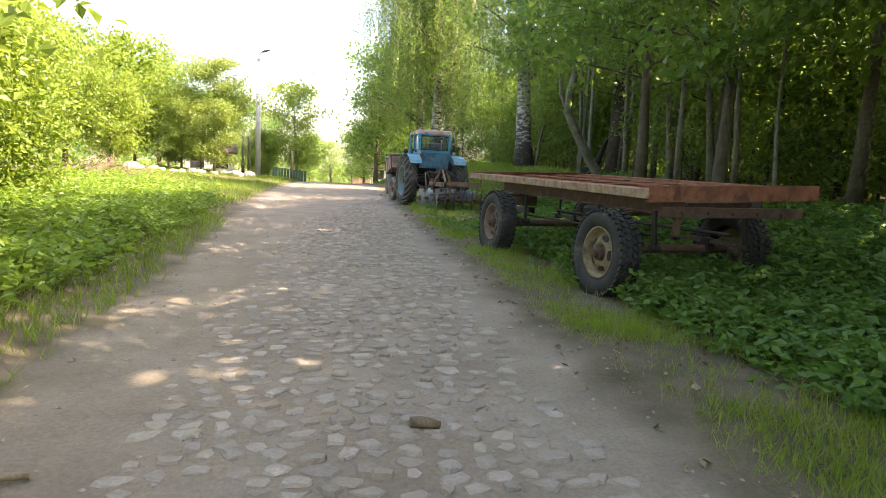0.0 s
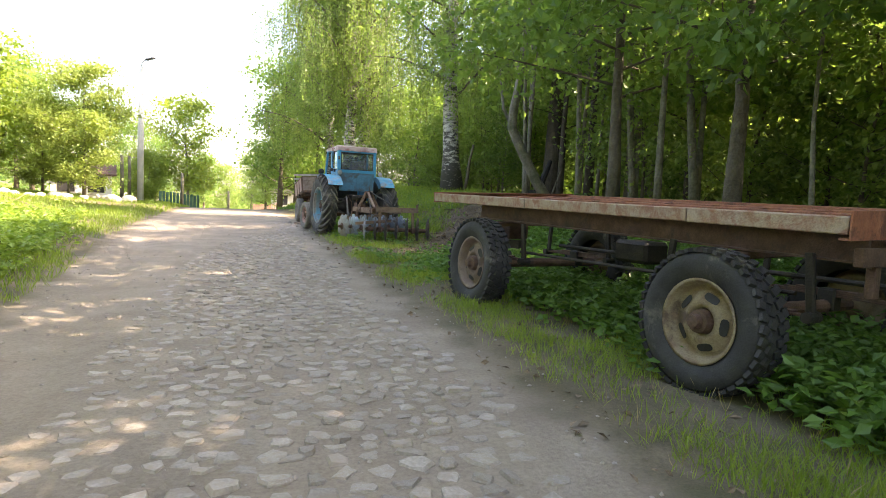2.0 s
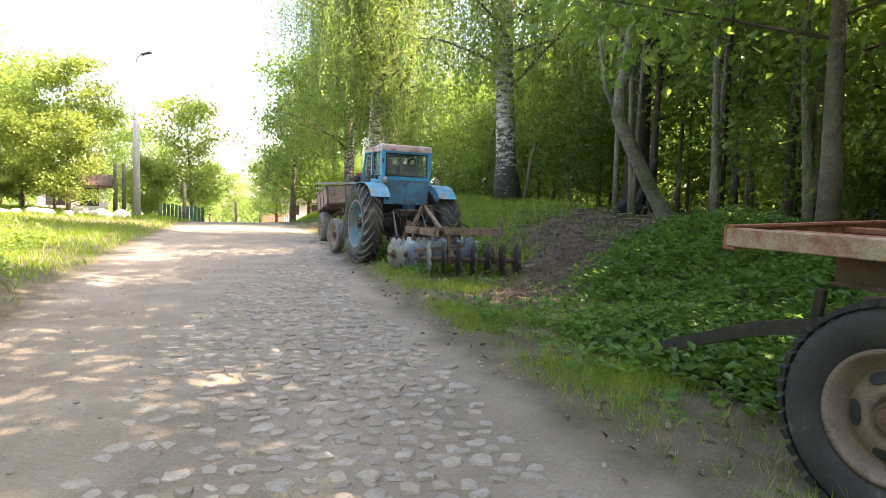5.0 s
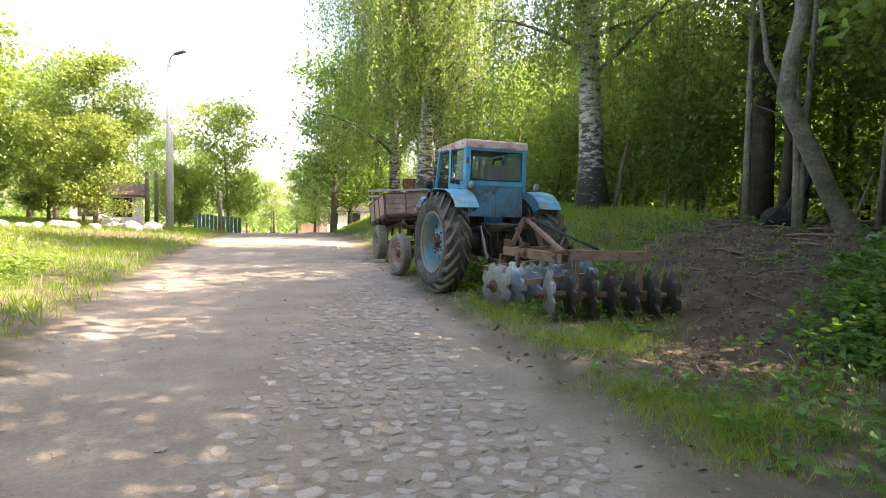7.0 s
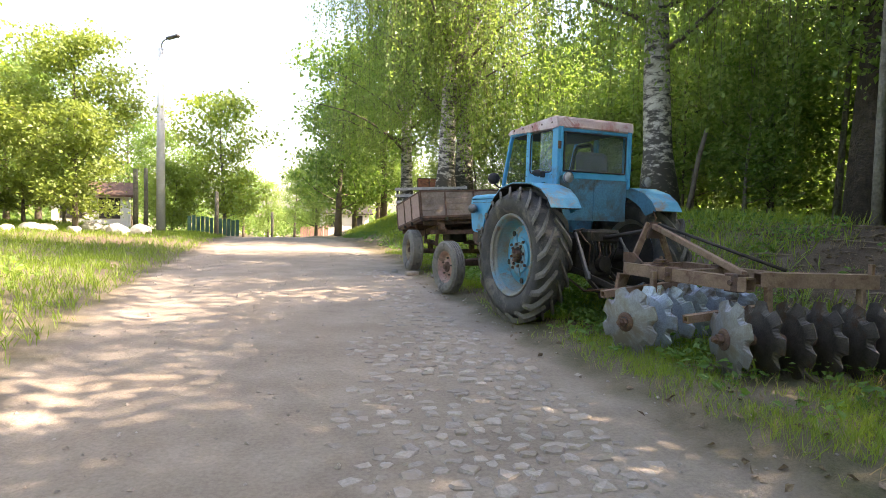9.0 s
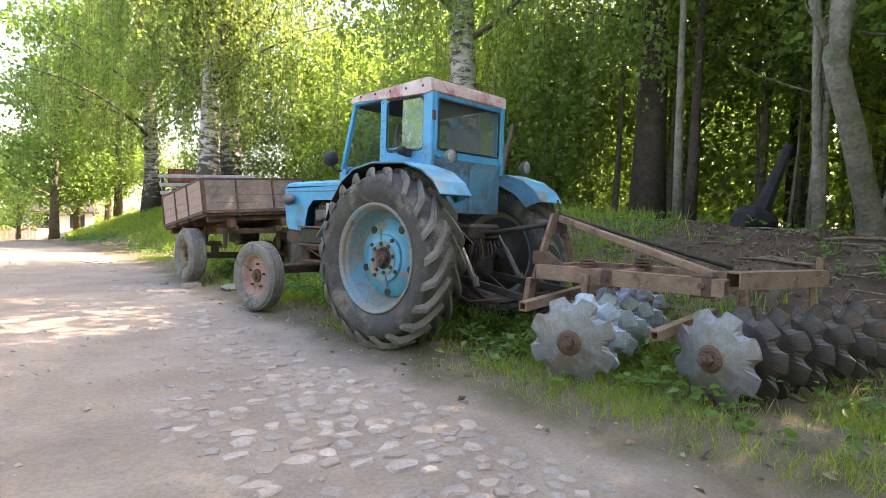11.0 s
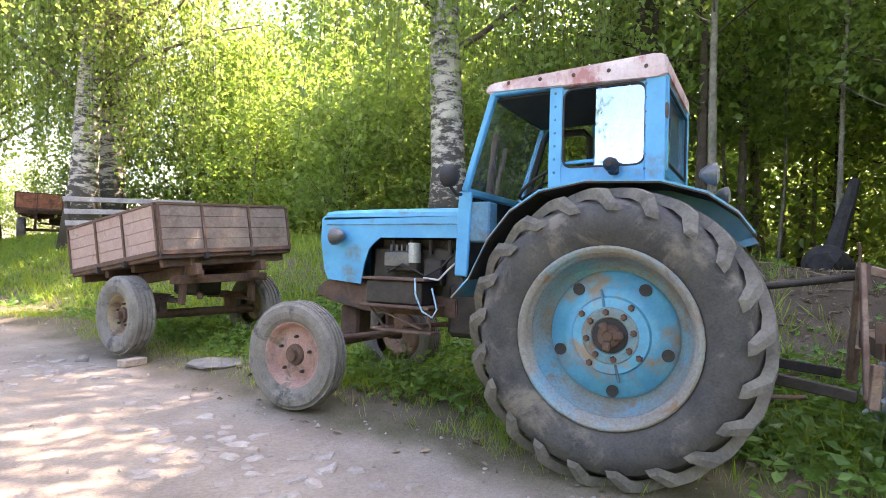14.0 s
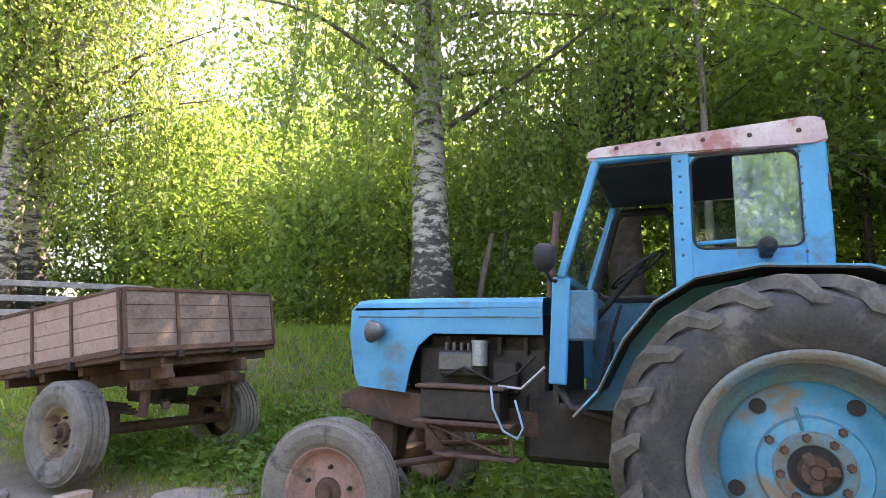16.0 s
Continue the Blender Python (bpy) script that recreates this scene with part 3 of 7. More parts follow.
def make_birch(label, seed, height, r, low, spread, lean=(0, 0), limbs=20, strands=20, leaf=0.115, fork=None):
    """A white-barked trunk whose thin branches hang down in curtains of small leaves."""
    rng = np.random.default_rng(seed)
    root = thing("birch_tree", label, "tree", group="birches by the track")
    bm, limb_bm = bmesh.new(), bmesh.new()
    n, pts = 10, []
    for k in range(n):
        f = k / (n - 1)
        pts.append(Vector((lean[0] * height * f + 0.12 * math.sin(f * 5 + seed), lean[1] * height * f + 0.1 * math.sin(f * 4 + 2 * seed), -0.2 + height * f)))
    rad = [r * (1.5 if k == 0 else 1.0 - 0.86 * (k / (n - 1))) for k in range(n)]
    tube(bm, pts, rad, 14)
    if fork:
        q = limb_path(rng, pts[3], fork, 4.5, 0.1, 6, 0.05)
        tube(bm, q, [r * 0.45 * (1 - 0.7 * j / 6) for j in range(7)], 8)
    base, aim, strand_bm = [], [], bmesh.new()
    for i in range(limbs):
        f = low + (0.98 - low) * (i + rng.random()) / limbs
        k = min(int(f * (n - 1)), n - 2)
        p0 = pts[k].lerp(pts[k + 1], f * (n - 1) - k)
        a = i * 2.4 + rng.normal() * 0.4
        ln = spread * rng.uniform(0.55, 1.0) * (1.05 - 0.55 * (f - low) / (1 - low))
        path = limb_path(rng, p0, (math.cos(a), math.sin(a), rng.uniform(0.35, 0.9)), ln, -0.02 - 0.05 * rng.random(), 6, 0.10)
        r0 = rad[k] * 0.24
        tube(limb_bm, path, [r0 * (1 - 0.85 * j / 6) for j in range(7)], 6)
        for s in range(strands):
            g = rng.uniform(0.08, 1.0)
            j = min(int(g * 6), 5)
            q = np.array(path[j].lerp(path[j + 1], g * 6 - j)) + rng.normal(size=3) * (0.45, 0.45, 0.15)
            drop = rng.uniform(0.8, 4.4) * (0.5 + 0.5 * g)
            m = int(drop * 16)
            t = np.linspace(0, 1, m)[:, None]
            sway = rng.normal(size=3) * (0.18, 0.18, 0)
            line = q + sway * t + np.array((0, 0, -1.0)) * drop * t
            tube(strand_bm, [line[0], line[m // 2], line[-1]], [0.006, 0.004, 0.002], 3, False)
            base.append(line + rng.normal(size=(m, 3)) * (0.07, 0.07, 0.04))
            aim.append(rng.normal(size=(m, 3)) * 0.7 + (0, 0, -0.8))
    part("trunk", bm, M["birch"], root, "white birch bark with black cracks", smooth=True)
    part("limb", limb_bm, M["bark"], root, "dark arching limbs", smooth=True)
    part("twig", strand_bm, M["bark"], root)
    base, aim = np.concatenate(base), np.concatenate(aim)
    me = leaf_mesh("crown", base, aim, rng.uniform(0.6, 1.25, len(base)) * leaf, 0.75, seed)
    link_mesh("crown", me, M["leaf_birch"], root)
    return root


def set_at(ob, x, y, turn=0.0, scale=1.0, sink=0.0):
    ob.matrix_world = Matrix.Translation((x, y, gz(x, y) - sink)) @ Matrix.Rotation(turn, 4, "Z") @ Matrix.Scale(scale, 4)


def spread(kinds, places, seed, lo=0.8, hi=1.15):
    """Sets the first trees of each kind in their places and copies them to the others."""
    rng = np.random.default_rng(seed)
    used = set()
    for i, (x, y, *s) in enumerate(places):
        k = kinds[(i * 7 + int(rng.integers(0, 3))) % len(kinds)]
        sc = s[0] if s else rng.uniform(lo, hi)
        turn = rng.uniform(0, 6.28)
        if k.name not in used:
            used.add(k.name)
            set_at(k, x, y, turn, sc)
        else:
            copy_thing(k, Matrix.Translation((x, y, gz(x, y))) @ Matrix.Rotation(turn, 4, "Z") @ Matrix.Scale(sc / k.matrix_world.to_scale().x, 4))
    for k in kinds:
        if k.name not in used:
            set_at(k, places[0][0] + 3, places[0][1] + 2)


# birches beside the track
b1 = make_birch("tall birch with white cracked bark and hanging twigs on the bank", 3, 15.0, 0.35, 0.25, 4.6, (-0.02, 0.01), 30, 36)
set_at(b1, 9.07, 25.0)
b2 = make_birch("tall forked birch with hanging curtains of leaves", 5, 16.0, 0.35, 0.20, 8.0, (-0.02, -0.01), 34, 60, fork=(0.55, -0.4, 0.9))
set_at(b2, 6.75, 34.4)
b3 = copy_thing(b1, Matrix.Translation((7.45, 34.9, gz(7.45, 34.9))) @ Matrix.Rotation(2.2, 4, "Z") @ Matrix.Scale(1.05, 4))
b4 = copy_thing(b2, Matrix.Translation((6.6, 41.0, gz(6.6, 41.0))) @ Matrix.Rotation(4.0, 4, "Z") @ Matrix.Scale(0.9, 4))

# forest on the bank
forest = [
    make_tree("forest_tree", "slender forest tree with grey bark and a high leafy crown", 21, 10.5, 0.062, 0.30, 2.3, 20, 7, 30, 0.135, M["leaf_forest"], M["grey_bark"]),
    make_tree("forest_tree", "slender forest tree with grey bark and a high leafy crown", 22, 9.0, 0.052, 0.26, 2.1, 20, 7, 30, 0.135, M["leaf_maple"], M["grey_bark"], lean=(0.06, 0.02)),
    make_tree("forest_tree", "dark-barked forest tree with a high leafy crown", 23, 12.0, 0.085, 0.28, 2.7, 22, 7, 30, 0.14, M["leaf_forest"], M["bark"]),
    make_tree("forest_tree", "thin crooked forest tree with sparse leaves", 24, 8.0, 0.042, 0.34, 1.7, 16, 7, 34, 0.12, M["leaf_maple"], M["grey_bark"], lean=(-0.05, 0.04), bend=0.12),
    make_tree("forest_tree", "dark-barked forest tree with low leafy boughs", 25, 11.0, 0.10, 0.22, 3.0, 24, 7, 30, 0.145, M["leaf_maple"], M["dark_bark"]),
]
for k in forest:
    k["group"] = "forest trees on the bank"
rng = np.random.default_rng(77)
places = [(10.6, 16.1, 0.9), (10.9, 14.3, 0.9), (11.8, 19.3), (9.2, 11.2, 1.1), (8.6, 9.3), (8.9, 12.8),
          (9.8, 9.0), (8.4, 7.0), (9.6, 5.2), (8.1, 3.8), (9.0, 1.5), (10.4, 17.6), (10.2, 20.8), (10.4, 7.3), (8.8, -1.0)]
while len(places) < 88:
    x, y = rng.uniform(10.5, 27), rng.uniform(-6, 52)
    if (x - 9.2) ** 2 + (y - 25.5) ** 2 < 5 or (x < 14 and 23 < y < 44):
        continue
    if y > 26 and x - 0.5 < 0.6 * (y - 19.5):
        continue
    if (4 < y < 15 and x < 15.5) or (3 < y < 15 and rng.random() < 0.5) or (y > 26 and rng.random() < 0.5):
        continue
    if min((x - a) ** 2 + (y - b) ** 2 for a, b, *_ in places) > 1.5:
        places.append((x, y))
# unseen trees added on the sun's side to keep the near track in shade
places += [(9.5, -3.5), (11.5, -2), (13.5, -4), (10.5, -6.5), (15.5, -1.5), (12.5, -8.5), (8.6, -6), (14.5, 2.0), (12.2, 1.2), (16.8, -6), (11.0, 3.6), (13.4, 5.0)]
places += [(14.5, 34.5, 1.2), (16.5, 36.5, 1.3), (18.5, 38.0, 1.3), (14.6, 37.5, 1.1), (20.0, 40.0, 1.3), (17.0, 33.5, 1.2)]
places += [(13.2, 16.2), (14.6, 18.4), (13.9, 20.4), (16.3, 17.0), (15.4, 21.6), (17.2, 19.6), (13.0, 24.0), (16.5, 24.0)]
places += [(x, y) for x, y in zip(rng.uniform(13.5, 25, 12), rng.uniform(15, 22, 12))]
places += [(x, y, 1.25) for x, y in zip(rng.uniform(12.5, 24, 6), rng.uniform(8, 24, 6)) if (x - 12) ** 2 + (y - 22.5) ** 2 > 3]
spread(forest, places, 5)
fir = make_tree("spruce_tree", "old spruce with a thick dark scaly trunk", 31, 17.0, 0.30, 0.22, 3.2, 34, 8, 40, 0.11, M["needle"], M["dark_bark"], rise=-0.02, hang=0.8, bend=0.02, limb_r=0.16)
set_at(fir, 12.0, 22.5)
copy_thing(fir, Matrix.Translation((15.5, 15.0, gz(15.5, 15))) @ Matrix.Rotation(2, 4, "Z"))

# maples whose boughs hang over the flatbed, and unseen ones that shade the track
hang_tree = make_tree("maple_tree", "maple with dark green boughs hanging low over the verge", 41, 9.5, 0.12, 0.24, 4.5, 30, 10, 34, 0.18, M["leaf_maple"], M["bark"], droop=0.16, clump_r=0.32, hang=0.6)
set_at(hang_tree, 8.4, 13.5)
hang_tree["group"] = "maples over the flatbed"
# the last four stand out of view, added only to block sun from the track
for x, y, a, s in ((8.9, 6.4, 1.5, 1.0), (8.3, 10.4, 4.0, 0.95), (8.6, 2.2, 2.6, 1.0), (8.8, -2.2, 0.4, 1.1), (10.9, -0.8, 3.3, 1.15), (10.7, 3.4, 5.1, 1.1), (9.4, -5.4, 2.0, 1.1)):
    copy_thing(hang_tree, Matrix.Translation((x, y, gz(x, y))) @ Matrix.Rotation(a, 4, "Z") @ Matrix.Scale(s, 4))

# undergrowth
bush = [
    make_tree("bush", "leafy green bush at the edge of the wood", 51, 2.6, 0.03, 0.10, 1.3, 16, 9, 30, 0.10, M["leaf_forest"], M["bark"], category="bush", clump_r=0.28, bend=0.2),
    make_tree("bush", "leafy green bush at the edge of the wood", 52, 3.4, 0.035, 0.12, 1.5, 18, 9, 30, 0.105, M["leaf_birch"], M["bark"], category="bush", clump_r=0.3, bend=0.2),
    make_tree("bush", "leafy green bush at the edge of the wood", 53, 4.4, 0.045, 0.12, 1.7, 22, 9, 30, 0.11, M["leaf_maple"], M["grey_bark"], category="bush", clump_r=0.32, bend=0.15),
]
for k in bush:
    k["group"] = "undergrowth of the wood"
spots = [(11.2, 27.0, 1.1), (9.8, 28.6, 1.2), (11.5, 30.0, 1.2), (9.4, 31.5, 1.1), (10.2, 33.6, 1.2), (8.9, 37.6, 1.2), (10.5, 36.4, 1.2), (12.4, 28.2, 1.4), (12.8, 25.6, 1.3), (13.5, 31.5, 1.5),
         (12.2, 34.5, 1.5), (8.2, 40.5, 0.7), (10.0, 40.0, 0.9), (14.5, 27.5, 1.6), (14.2, 34.5, 1.6), (11.0, 24.6, 0.9), (12.5, 38.5, 1.6), (7.4, 45.0, 0.8), (8.6, 44, 0.8), (15.5, 24.5, 1.4)]
rng = np.random.default_rng(6)
while len(spots) < 80:
    x, y = rng.uniform(10.6, 18), rng.uniform(-4, 16)
    spots.append((x, y, rng.uniform(0.5, 1.3)))
spread(bush, spots, 9)

# sunlit trees across the track
sunny = [
    make_tree("young_maple", "young maple with sunlit yellow-green leaves", 61, 5.0, 0.06, 0.12, 2.1, 26, 9, 34, 0.165, M["leaf_sunny"], M["bark"], clump_r=0.3),
    make_tree("young_maple", "young maple with sunlit yellow-green leaves", 62, 6.2, 0.08, 0.14, 2.4, 28, 9, 34, 0.165, M["leaf_sunny"], M["grey_bark"], clump_r=0.34),
    make_tree("young_maple", "broad sunlit bush-like maple", 63, 3.8, 0.05, 0.06, 1.9, 26, 11, 40, 0.13, M["leaf_sunny"], M["bark"], clump_r=0.3, bend=0.12),
]
for k in sunny:
    k["group"] = "young maples beside the track"
spread(sunny, [(-4.3, 6.6, 1.4), (-5.6, 10.0, 1.15), (-4.9, 13.2, 0.85), (-6.6, 13.8, 1.0), (-6.9, 6.8, 1.0), (-8.2, 10.2, 1.1), (-9.0, 15.6, 1.15), (-11.5, 13.0, 1.2),
               (-10.9, 20.5, 0.6), (-10.2, 25.4, 0.6), (-11.6, 30.0, 0.9), (-9.2, 30.6, 0.8), (-9.4, 34.4, 1.2), (-7.0, 38.5, 0.7), (-1.9, 45.2, 1.05), (-4.6, 46.5, 0.85), (-13.8, 17.4, 0.8), (-14.0, 25.5, 0.7), (-14.5, 33.5, 1.4),
               (-5.3, 3.4, 1.0), (-8.6, 3.0, 1.1), (-6.3, -0.8, 1.1), (-4.2, -3.6, 1.0), (-7.5, -6, 1.2)], 12, 0.85, 1.1)
thuja = make_tree("conifer", "dense round-topped pale green conifer on the sunny side", 71, 7.4, 0.09, 0.10, 2.5, 46, 10, 44, 0.14, M["needle_pale"], M["bark"], clump_r=0.3, rise=0.05, bend=0.03)
set_at(thuja, -5.3, 34.0, 0.0, 0.8)
copy_thing(thuja, Matrix.Translation((-7.6, 36.5, gz(-7.6, 36.5))) @ Matrix.Rotation(2, 4, "Z") @ Matrix.Scale(0.75, 4))

# trees down the slope where the track drops
far = [
    make_tree("roadside_tree", "leafy roadside tree where the track drops away", 81, 9.0, 0.16, 0.14, 3.2, 28, 9, 34, 0.20, M["leaf_maple"], M["bark"], clump_r=0.45),
    make_tree("roadside_tree", "leafy roadside tree where the track drops away", 82, 7.5, 0.13, 0.10, 2.8, 26, 9, 34, 0.19, M["leaf_birch"], M["bark"], clump_r=0.42),
]
for k in far:
    k["group"] = "trees down the slope"
spread(far, [(3.9, 46.5, 1.1), (5.3, 50.5, 1.1), (6.6, 47.5, 1.1), (3.3, 57.0, 0.8), (7.5, 55.0, 1.1), (-0.5, 82, 0.8), (2.5, 88, 0.9), (-4.0, 78, 0.8), (-7, 70, 0.8), (-2.2, 66, 0.62), (5.5, 92, 1.0), (7.5, 68, 0.7), (8.5, 78, 0.9),
             (-9.5, 60, 0.9), (-12.5, 52, 1.0), (-11, 44, 0.9), (-16, 42, 1.1), (-17, 52, 1.2), (-6.5, 55, 0.7), (-22, 36, 1.2), (-21, 26, 1.2), (-20, 14, 1.2), (-18, 4, 1.2), (-14, -5, 1.2), (-3, -16, 1.2), (3, -20, 1.3), (9, -12, 1.2), (12, -6, 1.1), (15, 0, 1.1), (-9, -14, 1.2)], 15, 0.8, 1.1)


def far_woods():
    """The wall of woods all round, beyond the trees that stand singly."""
    rng = np.random.default_rng(90)
    base, aim = [], []
    for i in range(2000):
        a = rng.uniform(0, 6.283)
        cx, cy = 2 + 36 * math.cos(a) * rng.uniform(0.9, 1.4), 22 + 80 * math.sin(a) * rng.uniform(0.95, 1.35)
        if i % 2:
            cx, cy = rng.uniform(30, 40), rng.uniform(-30, 80)
        if -14 < cx < 2 and cy > 40:
            top = 4.0
        elif cx < 2:
            top = 6.0
        else:
            top = 13.0
        if cy > 40 and 0 < cx - 0.5 < 0.62 * (cy - 19.5):
            top = 3.0
        h = top * rng.uniform(0.02, 1) ** 1.4
        m = 60
        c = np.array((cx, cy, float(ground_z(cx, cy)) + h))
        base.append(c + rng.normal(size=(m, 3)) * (1.1, 1.1, 0.7))
        aim.append(rng.normal(size=(m, 3)))
    base, aim = np.concatenate(base), np.concatenate(aim)
    me = leaf_mesh("woods", base, aim, rng.uniform(0.35, 0.75, len(base)), 0.8, 4)
    tagged(link_mesh("woods", me, M["leaf_forest"]), "distant green woods all round the track", "woods", kind="stuff")


far_woods()


def undergrowth():
    """Leafy scrub between the trunks, deeper in the wood than single bushes can be told apart."""
    rng = np.random.default_rng(91)
    base, aim = [], []
    for i in range(4800):
        cx, cy = rng.uniform(12.0, 34), rng.uniform(-10, 58)
        if (cx < 13.2 and 14 < cy < 24) or (cx - 12) ** 2 + (cy - 22.5) ** 2 < 4:
            continue
        h = rng.uniform(0.1, 1.0) ** 1.3 * (1.6 if cy > 26 and cx - 0.5 < 0.6 * (cy - 19.5) else 6.5)
        m = 34
        base.append(np.array((cx, cy, float(ground_z(cx, cy)) + h)) + rng.normal(size=(m, 3)) * (0.5, 0.5, 0.3))
        aim.append(rng.normal(size=(m, 3)))
    base, aim = np.concatenate(base), np.concatenate(aim)
    me = leaf_mesh("scrub", base, aim, rng.uniform(0.14, 0.28, len(base)), 0.75, 5)
    tagged(link_mesh("scrub", me, M["leaf_forest"]), "leafy green scrub between the trunks of the wood", "scrub", kind="stuff")


undergrowth()


def herbs(name, label, seed, region, count, leaf, height, keep, material):
    """Low leafy plants: each a stem's worth of leaves spread round a point on the soil."""
    rng = np.random.default_rng(seed)
    x, y = rng.uniform(region[0], region[1], count), rng.uniform(region[2], region[3], count)
    ok = rng.random(count) < keep(x, y)
    x, y = x[ok], y[ok]
    z = ground_z(x, y)
    h = height * rng.uniform(0.45, 1.15, len(x)) * (0.8 + 0.35 * lumps(x, y, 1.1, 6))
    k = 9
    f = rng.uniform(0.25, 1.0, (len(x), k))
    a = rng.uniform(0, 6.283, (len(x), k))
    out = rng.uniform(0.02, 0.11, (len(x), k)) * (1.2 - 0.5 * f)
    b = np.stack([x[:, None] + np.cos(a) * out, y[:, None] + np.sin(a) * out, z[:, None] + h[:, None] * f], -1).reshape(-1, 3)
    d = np.stack([np.cos(a), np.sin(a), rng.normal(0.05, 0.35, a.shape)], -1).reshape(-1, 3)
    me = leaf_mesh(name, b, d, rng.uniform(0.6, 1.25, len(b)) * leaf, 0.62, seed)
    return tagged(link_mesh(name, me, material), label, "plants", kind="stuff")


def grass(name, label, seed, region, count, height, keep, material, width=0.07):
    rng = np.random.default_rng(seed)
    x, y = rng.uniform(region[0], region[1], count), rng.uniform(region[2], region[3], count)
    ok = rng.random(count) < keep(x, y)
    x, y = x[ok], y[ok]
    k = 4
    jx, jy = x[:, None] + rng.normal(0, 0.022, (len(x), k)), y[:, None] + rng.normal(0, 0.022, (len(x), k))
    b = np.stack([jx, jy, ground_z(jx, jy) - 0.01], -1).reshape(-1, 3)
    d = np.stack([rng.normal(0, 0.42, len(b)), rng.normal(0, 0.42, len(b)), np.ones(len(b))], -1)
    me = leaf_mesh(name, b, d, rng.uniform(0.45, 1.3, len(b)) * height, width, seed, 0.06)
    return tagged(link_mesh(name, me, material), label, "grass", kind="stuff")


def off_left(x, y, a, b):
    return smooth01((left_edge(y) - x - a) / b)


def off_right(x, y, a, b):
    return smooth01((x - right_edge(y) - a) / b)


herbs("ground_elder", "knee-high green herbs beside the dirt track", 1, (-7.5, 0.5, -1, 26), 20000, 0.105, 0.40,
      lambda x, y: off_left(x, y, 0.35, 0.7) * np.where(y > 17, np.clip((-2.2 - x) / 2, 0.0, 1) * np.clip((24 - y) / 5, 0, 1), 1.0), M["leaf_herb_sunlit"])
herbs("ground_elder", "dense dark green herbs under and round the flatbed", 2, (3.4, 10, -2, 17.4), 28000, 0.092, 0.32,
      lambda x, y: off_right(x, y, 0.95, 0.7) * (1 - bare(x, y)) * np.where(x > 8.5, 0.35, 1.0) * np.where(x > 5.7, np.clip((15.3 + (x - 5.4) * 0.82 - y) / 0.5, 0, 1), np.clip((13.8 - y) / 1.2, 0, 1)), M["leaf_herb"])
herbs("ground_elder", "scattered green herbs round the tractor and on the bank", 3, (3.4, 13, 10.5, 40), 15000, 0.08, 0.20,
      lambda x, y: off_right(x, y, 0.3, 0.6) * np.clip(0.42 - 0.5 * bare(x, y) + 0.35 * lumps(x, y, 1.0, 8), 0.02, 1), M["leaf_herb"])
herbs("nettles", "dark green nettles and grass under the tractor", 4, (3.8, 6.2, 18.6, 26.5), 1500, 0.09, 0.30,
      lambda x, y: off_right(x, y, 0.5, 0.6) * 0.9, M["leaf_herb"])
grass("rank_grass", "rank green grass between the wheels of tractor and trailer", 16, (3.7, 6.4, 17.4, 28), 8000, 0.15,
      lambda x, y: off_right(x, y, 0.45, 0.7) * (1 - 0.8 * bare(x, y)) * np.clip(0.5 + 1.0 * lumps(x, y, 0.7, 3), 0.08, 1), M["leaf_grass"], 0.06)
grass("verge_grass", "short green grass on the verge by the tractor", 11, (3.0, 5.8, -1, 30), 100000, 0.10,
      lambda x, y: off_right(x, y, 0.12, 0.5) * (1 - bare(x, y)) * (1 - 0.75 * off_right(x, y, 1.1, 1.0)) * np.clip(0.55 + 1.2 * lumps(x, y, 0.8, 9), 0.05, 1), M["leaf_grass"], 0.055)
grass("meadow_grass", "sunny uncut grass on the far side of the track", 12, (-9, -0.6, 8, 40), 26000, 0.16,
      lambda x, y: off_left(x, y, 0.0, 0.6) * (1 - bare(x, y)) * np.where(y < 17, 0.35, 1), M["leaf_grass"], 0.07)
grass("track_side_grass", "thin grass along the edge of the track", 13, (-3, 0.6, -1, 14), 7000, 0.15,
      lambda x, y: off_left(x, y, -0.05, 0.4) * (1 - 0.7 * off_left(x, y, 0.8, 0.6)), M["leaf_grass"], 0.06)
grass("bank_grass", "tall grass on the bank behind the tractor", 14, (4.2, 11.5, 17, 46), 26000, 0.26,
      lambda x, y: off_right(x, y, 0.9, 0.8) * (1 - bare(x, y)) * np.where(y < 22, 0.8, 1), M["leaf_grass"], 0.05)
grass("dry_stalks", "dry yellow stalks among the verge grass", 15, (3.0, 8.5, 2, 34), 4000, 0.13,
      lambda x, y: off_right(x, y, 0.0, 0.4) * 0.6, M["dry_grass"], 0.04)


def litter(seed=17):
    rng = np.random.default_rng(seed)
    n = 26000
    x, y = rng.uniform(3.1, 12.5, n), rng.uniform(1, 24, n)
    ok = rng.random(n) < bare(x, y) * 0.95 + 0.03 + 0.14 * (x < 4.6)
    x, y = x[ok], y[ok]
    b = np.stack([x, y, ground_z(x, y) + rng.uniform(0.002, 0.02, len(x))], -1)
    d = np.stack([rng.normal(size=len(x)), rng.normal(size=len(x)), rng.normal(0.1, 0.25, len(x))], -1)
    me = leaf_mesh("leaf_litter", b, d, rng.uniform(0.03, 0.08, len(b)), 0.6, seed)
    tagged(link_mesh("leaf_litter", me, M["litter"]), "brown dead leaves and chips on bare forest soil", "leaf litter", kind="stuff")


litter()


